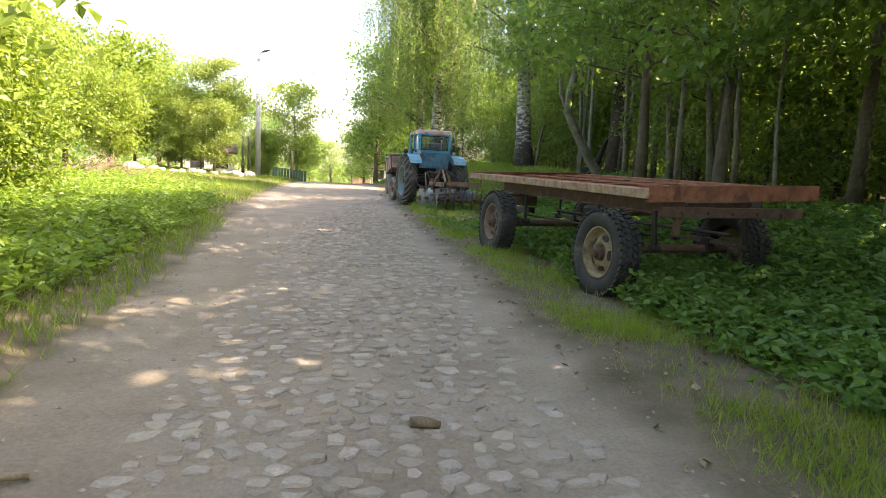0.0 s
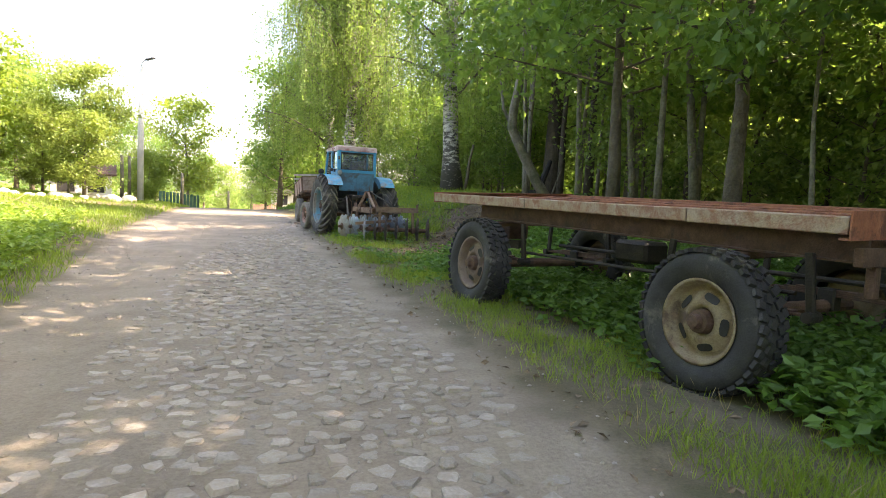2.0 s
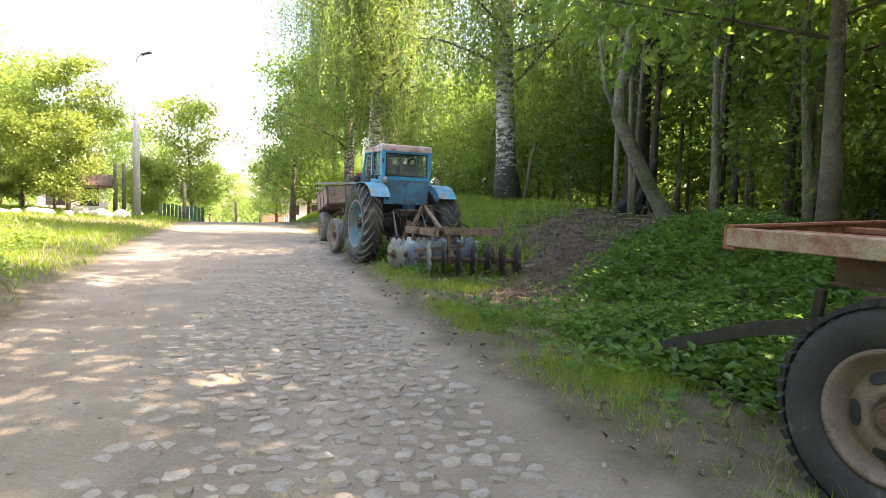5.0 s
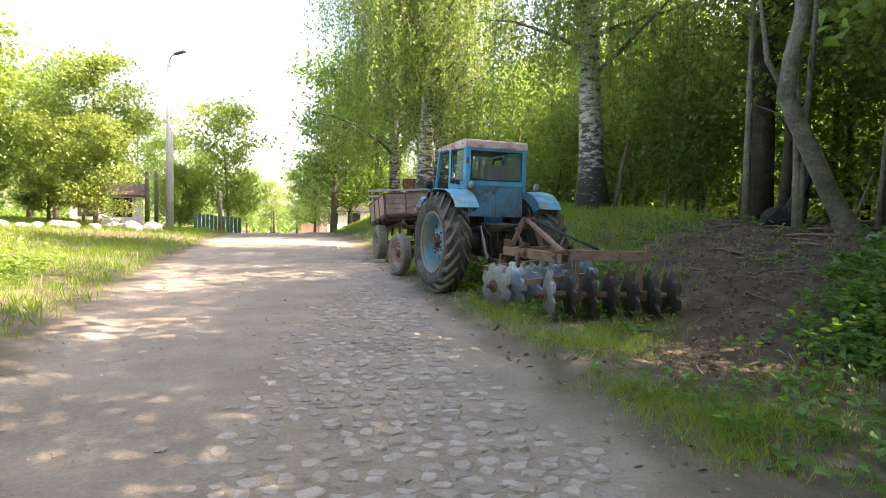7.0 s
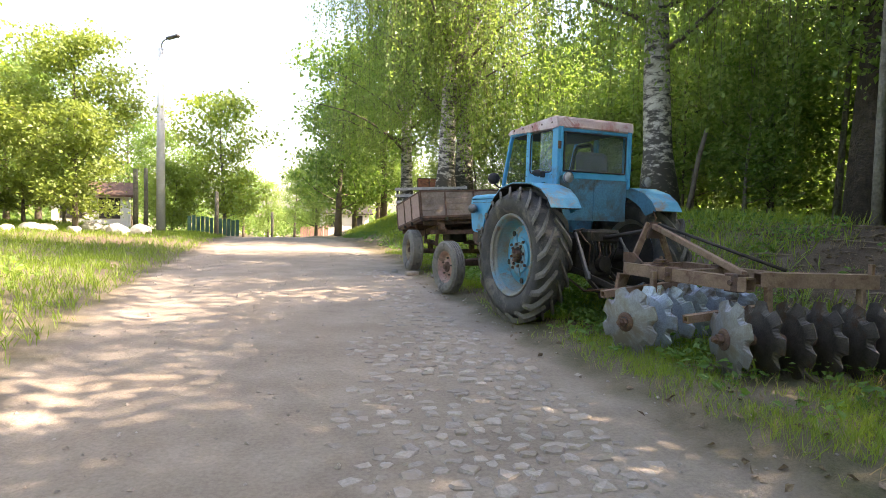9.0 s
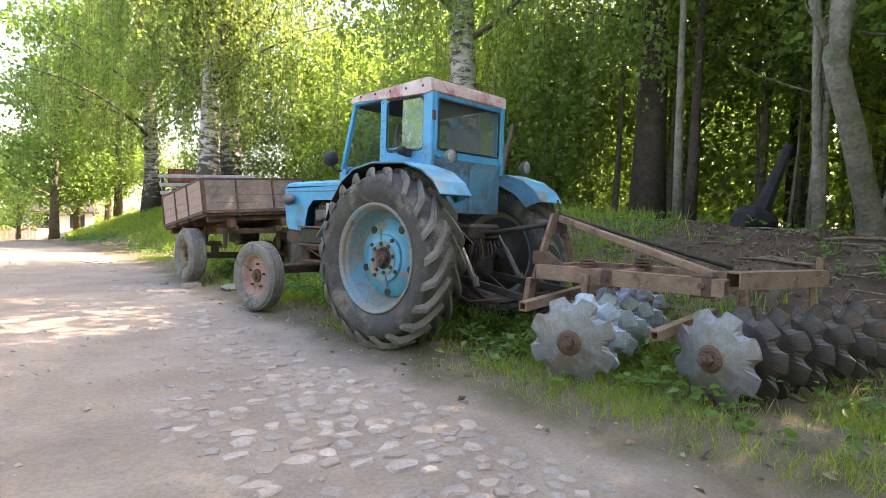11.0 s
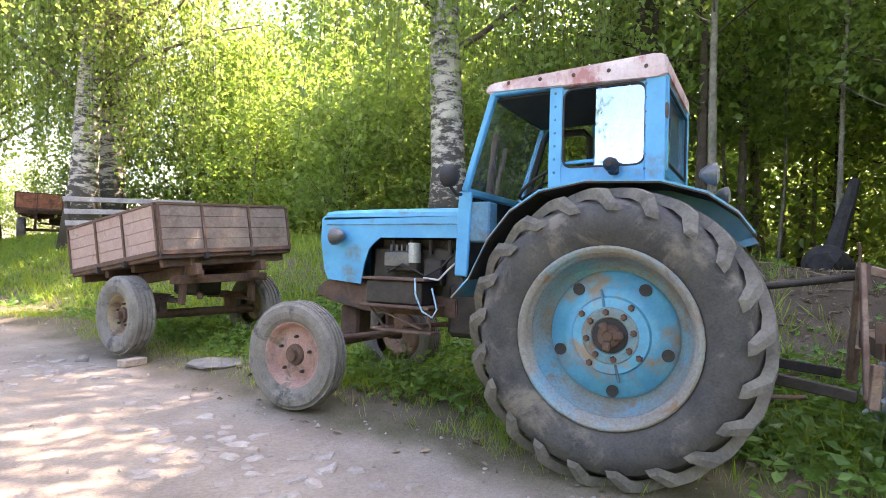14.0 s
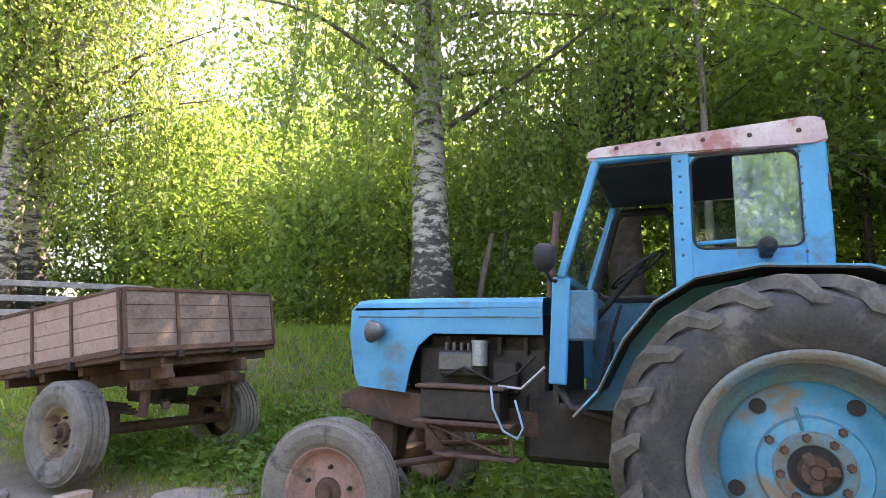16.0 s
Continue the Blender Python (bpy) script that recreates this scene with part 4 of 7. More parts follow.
# ---- wheels ----
def tyre_profile(r, w, rim_r, crown=0.03):
    h = w / 2
    return [(-h * 0.62, rim_r), (-h * 0.86, rim_r + (r - rim_r) * 0.18), (-h, rim_r + (r - rim_r) * 0.5), (-h * 0.95, rim_r + (r - rim_r) * 0.8), (-h * 0.82, r - crown), (-h * 0.4, r - 0.006), (0, r), (h * 0.4, r - 0.006), (h * 0.82, r - crown),
            (h * 0.95, rim_r + (r - rim_r) * 0.8), (h, rim_r + (r - rim_r) * 0.5), (h * 0.86, rim_r + (r - rim_r) * 0.18), (h * 0.62, rim_r)]


def disc_at(bm, x, y, z, r, seg=14, d=0.006):
    lathe(bm, [(-d, 0), (-d, r), (d, r), (d, 0)], seg, m=Matrix.Translation((x, y, z)))


def lug(bm, a, r, w, side, rise, width, sweep, steps=5):
    """One bar of a tractor tread, from the middle out over the shoulder, swept back."""
    rows = []
    for k in range(steps + 1):
        f = k / steps
        x = side * (0.015 + f * w * 0.5 * 1.0)
        rr = r - 0.003 - (0.0 if f < 0.75 else (f - 0.75) * 4 * 0.075)
        ang = a + sweep * f
        wd = width * (0.8 + 0.3 * f) / r
        hi = rise * (1.0 if f < 0.9 else 0.55)
        row = []
        for da, up in ((-wd, -0.01), (-wd * 0.62, hi), (wd * 0.62, hi), (wd, -0.01)):
            q = rr + up
            row.append(bm.verts.new((x, q * math.cos(ang + da), q * math.sin(ang + da))))
        rows.append(row)
    for p, q in zip(rows, rows[1:]):
        for j in range(3):
            bm.faces.new((p[j], p[j + 1], q[j + 1], q[j]))
    bm.faces.new(rows[0])
    bm.faces.new(rows[-1][::-1])


def rear_wheel(parent, m, flip=False):
    """A big tractor wheel: barred tyre on a dished blue rim; its outer side faces -x."""
    r, w = 0.765, 0.39
    bm = bmesh.new()
    lathe(bm, tyre_profile(r, w, 0.463, 0.05), 64)
    tyre = part("rear_wheel", bm, M["rubber_grey"], parent, "large tractor tyre with worn chevron tread", smooth=True)
    tyre.matrix_local = m
    bm = bmesh.new()
    n = 21
    for k in range(n):
        a = 2 * math.pi * k / n
        lug(bm, a, r, w, -1, 0.046, 0.034, 0.42)
        lug(bm, a + math.pi / n, r, w, 1, 0.046, 0.034, 0.42)
    part("tread", bm, M["lug"], tyre, "dusty raised tread bars")
    bm = bmesh.new()
    lathe(bm, [(x * 1.01, q + 0.004) for x, q in tyre_profile(r, w, 0.463, 0.05) if q > r * 0.9], 64)
    part("tread_base", bm, M["lug"], tyre, "dust-grey ground between the tread bars", smooth=True)
    bm = bmesh.new()
    lathe(bm, [(-0.140, 0.49), (-0.168, 0.515), (-0.160, 0.532), (-0.13, 0.53), (-0.125, 0.492), (-0.10, 0.472), (-0.085, 0.468)], 64)
    lathe(bm, [(0.12, 0.50), (0.06, 0.43), (0.06, 0.40)], 64)
    part("rim", bm, M["rim_lip"], tyre, "dusty rim lip with rust and traces of blue", smooth=True)
    bm = bmesh.new()
    lathe(bm, [(-0.086, 0.467), (-0.05, 0.462), (-0.03, 0.448), (0.0, 0.442), (0.03, 0.425), (0.05, 0.405), (0.052, 0.385)], 64)
    part("rim_band", bm, M["rim_dirt"], tyre, "mud-coated inner band of the rim", smooth=True)
    bm = bmesh.new()
    lathe(bm, [(0.050, 0.386), (0.02, 0.372), (0.014, 0.30), (-0.006, 0.285), (-0.012, 0.22), (-0.012, 0.0)], 64)
    part("wheel_dish", bm, M["blue_worn"], tyre, "dished blue wheel centre", smooth=True)
    bm = bmesh.new()
    lathe(bm, [(-0.012, 0.235), (-0.035, 0.225), (-0.04, 0.15), (-0.03, 0.14), (-0.012, 0.135)], 40)
    part("wheel_disc", bm, M["blue_worn"], tyre, "raised blue centre plate", smooth=False)
    bm = bmesh.new()
    lathe(bm, [(-0.10, 0.0), (-0.10, 0.026), (-0.088, 0.032), (-0.085, 0.062), (-0.05, 0.07), (-0.042, 0.07)], 24)
    for a in (0.5, 2.4, 4.2):
        box(bm, (-0.08, 0.058 * math.cos(a), 0.058 * math.sin(a)), (0.05, 0.055, 0.045), Matrix.Rotation(a, 4, "X"), 0.008)
    part("hub", bm, M["rust"], tyre, "rusty brown wheel hub")
    bm = bmesh.new()
    lathe(bm, [(-0.044, 0.0), (-0.044, 0.104), (-0.036, 0.104)], 32)
    part("hub_recess", bm, M["black"], tyre, "black greasy recess round the hub")
    bm = bmesh.new()
    lathe(bm, [(-0.012, 0.171), (-0.042, 0.169), (-0.047, 0.162), (-0.047, 0.112), (-0.040, 0.106)], 40)
    part("hub_flange", bm, M["rim_dirt"], tyre, "grimy bolted hub flange")
    for a in (0.75, 0.75 + math.pi):
        bm = bmesh.new()
        box(bm, (-0.036, 0.225 * math.cos(a), 0.225 * math.sin(a)), (0.022, 0.11, 0.016), Matrix.Rotation(a, 4, "X"), 0.006)
        part("gusset", bm, M["blue_dirty"], tyre, "grimy raised rib of the wheel centre")
    bm = bmesh.new()
    lathe(bm, [(-0.055, 0.0), (-0.055, 0.016), (-0.03, 0.022), (-0.012, 0.022)], 6)
    bolt = part("bolt", bm, M["rust"], tyre)
    bolt.matrix_local = pose(-0.014, 0.14, 0)
    for k in range(1, 8):
        a = 2 * math.pi * k / 8
        again(bolt, pose(-0.014, 0.14 * math.cos(a), 0.14 * math.sin(a)), tyre)
    for k in range(4):
        a = 2 * math.pi * k / 4
        again(bolt, pose(-0.004, 0.208 * math.cos(a), 0.208 * math.sin(a)), tyre)
    bm = bmesh.new()
    lathe(bm, [(0.13, 0.0), (0.13, 0.17), (0.10, 0.19), (0.095, 0.30), (0.07, 0.42), (0.066, 0.44)], 32)
    part("wheel_back", bm, M["dark_steel"], tyre, "oily dark back of the wheel with its drum", smooth=True)
    bm = bmesh.new()
    disc_at(bm, 0.004, 0, 0, 0.036)
    hole = part("rim_hole", bm, M["black"], tyre, "dark round hole in the rim")
    hole.matrix_local = pose(0.006, 0.335 * math.cos(0.3), 0.335 * math.sin(0.3))
    for k in range(1, 5):
        a = 0.3 + 2 * math.pi * k / 5
        again(hole, pose(0.006, 0.335 * math.cos(a), 0.335 * math.sin(a)), tyre)
    for o in tyre.children:
        if o.name.split(".")[0] != "tread":
            o.matrix_basis = Matrix.Diagonal((1, 0.925, 0.925, 1)) @ o.matrix_basis
    return tyre


def ribbed_wheel(parent, m, r, w, rim_r, name, rubber, rim_m, label, ribs=4, holes=5):
    """A small wheel with grooved tyre and a dished rim; its outer side faces -x."""
    bm = bmesh.new()
    prof = tyre_profile(r, w, rim_r, 0.025)
    tread = []
    for k in range(ribs):
        x0, x1 = -w * 0.38 + w * 0.76 * k / ribs, -w * 0.38 + w * 0.76 * (k + 1) / ribs
        g = (x1 - x0) * 0.16
        tread += [(x0 + g, r - 0.014), (x0 + 1.4 * g, r), (x1 - 1.4 * g, r), (x1 - g, r - 0.014)]
    prof = prof[:5] + tread + prof[8:]
    lathe(bm, prof, 44)
    tyre = part(name, bm, rubber, parent, label)
    tyre.matrix_local = m
    bm = bmesh.new()
    h = w / 2
    lathe(bm, [(-h * 0.60, rim_r), (-h * 0.70, rim_r + 0.015), (-h * 0.58, rim_r - 0.01), (-h * 0.2, rim_r - 0.03), (h * 0.1, rim_r - 0.045), (h * 0.05, rim_r * 0.62), (-h * 0.15, rim_r * 0.5), (-h * 0.15, 0)], 36)
    part("rim", bm, rim_m, tyre, "", smooth=True)
    bm = bmesh.new()
    lathe(bm, [(-h * 0.1, 0.085), (-h * 0.35, 0.075), (-h * 0.4, 0.045), (-h * 0.75, 0.04), (-h * 0.8, 0.0)], 20)
    part("hub", bm, M["rust"], tyre, "rusty hub cap")
    bm = bmesh.new()
    lathe(bm, [(-0.03, 0.0), (-0.03, 0.010), (0.0, 0.014)], 6)
    bolt = part("bolt", bm, M["dark_steel"], tyre)
    for k in range(holes):
        a = 2 * math.pi * k / holes + 0.4
        p = pose(-h * 0.12, rim_r * 0.56 * math.cos(a), rim_r * 0.56 * math.sin(a))
        if k:
            again(bolt, p, tyre)
        else:
            bolt.matrix_local = p
    return tyre


def truck_wheel(parent, m, rim_m, rim_label):
    """A truck wheel with a blocky tread and a rim with five long openings; outer side faces -x."""
    r, w, rim_r = 0.482, 0.25, 0.275
    bm = bmesh.new()
    lathe(bm, tyre_profile(r, w, rim_r, 0.03), 56)
    tyre = part("wheel", bm, M["rubber"], parent, "worn black truck tyre", smooth=True)
    tyre.matrix_local = m
    bm = bmesh.new()
    n = 40
    for k in range(n):
        a = 2 * math.pi * k / n
        for x, da, wd in ((-0.098, 0.0, 0.05), (-0.036, 0.1, 0.05), (0.036, 0.0, 0.05), (0.098, 0.1, 0.05)):
            q = r - 0.001 if abs(x) < 0.05 else r - 0.012
            mm = Matrix.Rotation(a + da, 4, "X")
            box(bm, mm @ Vector((x, 0, q)), (wd, 0.050, 0.026), mm @ Matrix.Rotation(0.35 * (1 if x > 0 else -1), 4, "Z"))
    part("tread", bm, M["rubber"], tyre, "blocky tread")
    bm = bmesh.new()
    h = w / 2
    lathe(bm, [(-h * 0.62, rim_r), (-h * 0.80, rim_r + 0.012), (-h * 0.74, rim_r - 0.012), (-h * 0.25, rim_r - 0.03), (-h * 0.05, rim_r - 0.05), (-h * 0.25, rim_r - 0.075), (-h * 0.48, 0.135), (-h * 0.48, 0.10), (-h * 0.2, 0.095), (-h * 0.2, 0)], 44)
    part("rim", bm, rim_m, tyre, rim_label, smooth=True)
    bm = bmesh.new()
    lathe(bm, [(-h * 0.2, 0.085), (-h * 0.75, 0.075), (-h * 0.8, 0.05), (-h * 1.15, 0.042), (-h * 1.2, 0.0)], 20)
    part("hub", bm, M["rust"], tyre, "rusty hub")
    bm = bmesh.new()
    vs = [bm.verts.new((0, 0.055 * math.cos(t) * (1.25 - 0.25 * math.cos(2 * t)), 0.028 * math.sin(t))) for t in (2 * math.pi * k / 14 for k in range(14))]
    f = bm.faces.new(vs)
    e = bmesh.ops.extrude_face_region(bm, geom=[f])
    bmesh.ops.translate(bm, vec=(0.004, 0, 0), verts=[v for v in e["geom"] if isinstance(v, bmesh.types.BMVert)])
    slot = part("rim_slot", bm, M["black"], tyre, "long dark opening in the rim")
    for k in range(5):
        a = 2 * math.pi * k / 5 + 0.3
        p = Matrix.Rotation(a, 4, "X") @ Matrix.Translation((-h * 0.43, 0, 0.172)) @ Matrix.Rotation(radians(24), 4, "Y")
        if k:
            again(slot, p, tyre)
        else:
            slot.matrix_local = p
    return tyre


FLIP = Matrix.Rotation(math.pi, 4, "Z")


# ---- blue tractor ----
def frame_bars(bm, pts, w, d, bevel=0.006, closed=True):
    n = len(pts)
    for i in range(n if closed else n - 1):
        beam(bm, pts[i], pts[(i + 1) % n], w, d, bevel, up=(1, 0.001, 0.001))


def sheet(bm, pts, x0, x1, th=0.012):
    """A bent sheet: a line of (y, z) points with a thickness, drawn out in x."""
    up = []
    for i, (y, z) in enumerate(pts):
        a, b = pts[max(i - 1, 0)], pts[min(i + 1, len(pts) - 1)]
        t = Vector((b[0] - a[0], b[1] - a[1])).normalized()
        up.append((y - t.y * th, z + t.x * th))
    prism(bm, list(pts) + up[::-1], x0, x1)


def headlamp(parent, m, r=0.075, name="headlamp", depth=0.11):
    """A round lamp: a grey bowl with a glass face towards -y."""
    bm = bmesh.new()
    lathe(bm, [(0.0, r), (0.012, r * 1.06), (0.03, r), (depth * 0.6, r * 0.8), (depth * 0.9, r * 0.45), (depth, 0)], 22, m=Matrix.Rotation(radians(90), 4, "Z"))
    lamp = part(name, bm, M["grey_lamp"], parent, "round grey lamp", smooth=True)
    lamp.matrix_local = m
    bm = bmesh.new()
    lathe(bm, [(0.004, r * 0.96), (-0.008, r * 0.6), (-0.012, 0)], 22, m=Matrix.Rotation(radians(90), 4, "Z"))
    part("lens", bm, M["zinc"], lamp, "dull glass lamp face", smooth=True)
    return lamp


def build_tractor():
    t = thing("tractor", "old blue tractor with faded red cab roof on the verge", "tractor", pose(4.437, 20.02, 0.105, 0, 0, 8))
    rear_wheel(t, pose(-0.86, 0, 0.772, 35))
    rear_wheel(t, pose(0.86, 0, 0.772) @ FLIP)
    ribbed_wheel(t, pose(-0.735, 2.40, 0.405) @ Matrix.Rotation(radians(4), 4, "Z"), 0.41, 0.20, 0.25, "front_wheel", M["rubber_dusty"], M["rim_red"], "dusty ribbed front tyre")
    ribbed_wheel(t, pose(0.735, 2.40, 0.405) @ FLIP, 0.41, 0.20, 0.25, "front_wheel", M["rubber_dusty"], M["rim_red"], "dusty ribbed front tyre")

    # hood: a long box with rounded shoulders and nose, cut open at the side over the engine
    bm = bmesh.new()
    side = [(2.58, 1.47), (2.585, 1.30), (2.54, 1.05), (2.50, 0.97), (2.16, 0.945), (2.13, 1.10), (2.08, 1.24), (1.98, 1.325), (1.26, 1.325), (1.26, 1.49)]
    for s in (-1, 1):
        prism(bm, side, s * 0.275, s * 0.262)
    top = []
    for y, drop in ((1.26, 0.0), (2.0, 0.0), (2.45, 0.004), (2.54, 0.015), (2.58, 0.05)):
        row = []
        for x, z in ((-0.275, 1.49), (-0.272, 1.525), (-0.245, 1.55), (-0.12, 1.565), (0, 1.57), (0.12, 1.565), (0.245, 1.55), (0.272, 1.525), (0.275, 1.49)):
            row.append(bm.verts.new((x, y, (1.47 + (z - 1.47) * (1 if drop < 0.05 else 0.35)) - (drop if z > 1.5 else 0))))
        top.append(row)
    for a, b in zip(top, top[1:]):
        for j in range(8):
            bm.faces.new((a[j], b[j], b[j + 1], a[j + 1]))
    prism(bm, [(2.565, 1.48), (2.58, 1.48), (2.59, 1.30), (2.545, 1.05), (2.505, 0.97), (2.49, 0.97), (2.53, 1.05), (2.572, 1.30)], -0.262, 0.262)
    hood = part("hood", bm, M["blue"], t, "faded blue engine hood")
    bm = bmesh.new()
    for s in (-1, 1):
        box(bm, (s * 0.277, 1.9, 1.43), (0.008, 1.25, 0.012), None, 0.003)
    part("seam", bm, M["blue_dirty"], hood, "pressed line along the hood")
    bm = bmesh.new()
    for k in range(9):
        box(bm, (-0.2 + k * 0.05, 2.592, 1.24), (0.022, 0.012, 0.4), None, 0.003)
    part("grille", bm, M["dark_steel"], hood, "dark grille bars")
    headlamp(t, pose(-0.345, 2.40, 1.33) @ FLIP, 0.072)
    headlamp(t, pose(0.345, 2.40, 1.33) @ FLIP, 0.072)
    bm = bmesh.new()
    for s in (-1, 1):
        box(bm, (s * 0.295, 2.38, 1.33), (0.06, 0.04, 0.05), None, 0.005)
    part("lamp_bracket", bm, M["grey_lamp"], t)

    # engine, gearbox and front end
    bm = bmesh.new()
    box(bm, (0, 1.68, 1.02), (0.34, 0.86, 0.46), None, 0.02)
    box(bm, (0, 1.66, 1.27), (0.24, 0.8, 0.12), None, 0.02)
    for k in range(4):
        tube(bm, [(-0.19, 1.38 + k * 0.17, 1.20), (-0.20, 1.38 + k * 0.17, 1.31)], 0.018, 8)
        tube(bm, [(-0.19, 1.38 + k * 0.17, 1.31), (-0.14, 1.45 + k * 0.12, 1.30), (-0.12, 1.6, 1.18)], 0.006, 5)
    box(bm, (-0.21, 1.78, 1.14), (0.10, 0.30, 0.16), None, 0.012)
    box(bm, (-0.2, 1.5, 1.06), (0.1, 0.16, 0.2), None, 0.012)
    part("engine", bm, M["dark_steel"], t, "oily dark engine block")
    bm = bmesh.new()
    box(bm, (-0.235, 1.82, 1.15), (0.07, 0.24, 0.12), None, 0.012)
    for k in range(4):
        tube(bm, [(-0.235, 1.74 + k * 0.05, 1.20), (-0.235, 1.74 + k * 0.05, 1.27)], 0.012, 7)
    part("fuel_pump", bm, M["grey_lamp"], t, "dull grey fuel pump")
    # added black sheet down the middle imitates the shade inside the engine bay
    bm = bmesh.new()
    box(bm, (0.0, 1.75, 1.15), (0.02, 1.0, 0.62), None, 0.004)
    part("engine_bulkhead", bm, M["black"], t, "black sheet standing in for the shade inside the engine bay")
    bm = bmesh.new()
    tube(bm, [(-0.255, 1.66, 1.13), (-0.255, 1.66, 1.27)], 0.05, 16)
    tube(bm, [(-0.255, 1.66, 1.27), (-0.255, 1.66, 1.285)], 0.055, 16)
    part("fuel_filter", bm, M["zinc"], t, "dull metal fuel filter")
    bm = bmesh.new()
    box(bm, (0, 0.75, 0.78), (0.40, 1.3, 0.42), None, 0.04)
    box(bm, (0, -0.05, 0.80), (0.5, 0.5, 0.5), None, 0.06)
    tube(bm, [(-0.78, 0, 0.772), (-0.45, 0, 0.772), (-0.3, 0, 0.772), (0.3, 0, 0.772), (0.45, 0, 0.772), (0.78, 0, 0.772)], [0.07, 0.09, 0.16, 0.16, 0.09, 0.07], 14)
    part("gearbox", bm, M["dark_steel"], t, "oily dark gearbox and axle")
    bm = bmesh.new()
    prism(bm, [(1.3, 0.72), (2.15, 0.72), (2.58, 0.80), (2.62, 0.93), (2.5, 0.975), (1.3, 0.86)], -0.22, 0.22, 0.01)
    box(bm, (-0.15, 2.64, 0.86), (0.04, 0.12, 0.10), None, 0.01)
    box(bm, (0.15, 2.64, 0.86), (0.04, 0.12, 0.10), None, 0.01)
    part("front_frame", bm, M["rust"], t, "rusty cast front frame")
    bm = bmesh.new()
    beam(bm, (-0.55, 2.40, 0.47), (0.55, 2.40, 0.47), 0.11, 0.10, 0.01)
    for s in (-1, 1):
        tube(bm, [(s * 0.52, 2.40, 0.66), (s * 0.57, 2.40, 0.40)], 0.04, 10)
        tube(bm, [(s * 0.55, 2.40, 0.42), (s * 0.72, 2.40, 0.40)], 0.032, 10)
        tube(bm, [(s * 0.52, 2.22, 0.52), (s * 0.2, 1.6, 0.62)], 0.022, 8)
    box(bm, (0, 2.40, 0.62), (0.2, 0.2, 0.25), None, 0.02)
    part("front_axle", bm, M["rust"], t, "rusty front axle beam")

    # battery box and step under the engine opening
    bm = bmesh.new()
    box(bm, (-0.36, 1.72, 0.905), (0.19, 0.50, 0.17), None, 0.008)
    part("battery_box", bm, M["dark_steel"], t, "grimy steel battery box")
    bm = bmesh.new()
    box(bm, (-0.36, 1.72, 1.005), (0.23, 0.56, 0.02), None, 0.005)
    box(bm, (-0.36, 1.70, 0.80), (0.25, 0.62, 0.025), None, 0.006)
    beam(bm, (-0.44, 1.95, 0.80), (-0.42, 1.80, 0.62), 0.03, 0.012)
    beam(bm, (-0.44, 1.42, 0.80), (-0.42, 1.40, 0.62), 0.03, 0.012)
    beam(bm, (-0.43, 1.86, 0.62), (-0.43, 1.36, 0.62), 0.12, 0.02)
    beam(bm, (-0.44, 1.90, 0.78), (-0.44, 1.46, 0.64), 0.03, 0.012)
    part("step", bm, M["rust"], t, "rusty battery tray and step")
    for name, pts, r, mm, lab in (
        ("hose", [(-0.38, 1.50, 1.02), (-0.40, 1.36, 1.01), (-0.42, 1.28, 1.08), (-0.40, 1.22, 1.14)], 0.008, "hose", "pale rubber hose"),
        ("hose", [(-0.47, 1.52, 1.02), (-0.49, 1.50, 0.9), (-0.49, 1.44, 0.78), (-0.48, 1.36, 0.74), (-0.47, 1.33, 0.80), (-0.46, 1.38, 0.95)], 0.007, "hose_blue", "pale blue hose hanging in a loop"),
        ("cable", [(-0.45, 1.13, 1.03), (-0.52, 1.05, 0.93), (-0.55, 0.85, 0.89), (-0.54, 0.6, 0.90)], 0.022, "dark_steel", "thick dark hose"),
        ("cable", [(-0.26, 1.9, 1.05), (-0.29, 1.75, 1.12), (-0.27, 1.55, 1.03), (-0.30, 1.4, 1.10), (-0.28, 1.3, 1.2)], 0.008, "black", "black cable"),
    ):
        bm = bmesh.new()
        tube(bm, pts, r, 7)
        part(name, bm, M[mm], t, lab, smooth=True)

    # cab shell: pillars, rails and panels round real openings
    def cab_bar(name, p0, p1, w, h, up=(0, 0, 1), mm="blue"):
        b = bmesh.new()
        beam(b, p0, p1, w, h, 0.008, up=up)
        return part(name, b, M[mm], t)

    for s in (-1, 1):
        x = s * 0.52
        cab_bar("front_pillar", (x, 1.10, 1.64), (x, 0.895, 2.30), 0.045, 0.05, (1, 0, 0))
        cab_bar("door_pillar", (x, 0.455, 1.40), (x, 0.455, 2.31), 0.09, 0.04, (1, 0, 0))
        cab_bar("rear_pillar", (x, -0.155, 1.60), (x, -0.155, 2.33), 0.12, 0.05, (1, 0, 0))
        cab_bar("roof_rail", (x, 0.90, 2.295), (x, -0.2, 2.32), 0.035, 0.06, (1, 0, 0))
        cab_bar("lower_pillar", (x * 0.98, 1.10, 1.64), (x * 0.94, 1.13, 1.05), 0.10, 0.03, (1, 0, 0))
        bm = bmesh.new()
        prism(bm, [(0.44, 1.40), (0.44, 1.77), (-0.2, 1.77), (-0.2, 1.60), (0.1, 1.66)], x - 0.015, x + 0.015)
        part("side_panel", bm, M["blue"], t, "blue panel under the side window")
        bm = bmesh.new()
        for k in range(7):
            for y in (0.43, -0.13):
                lathe(bm, [(0, 0.009), (s * 0.006, 0.007), (s * 0.008, 0)], 8, m=Matrix.Translation((x + s * 0.021, y + 0.03, 1.74 + k * 0.085)))
        tagged(part("rivets", bm, M["blue_dirty"], t, "small rivets along the pillars"), kind="stuff")
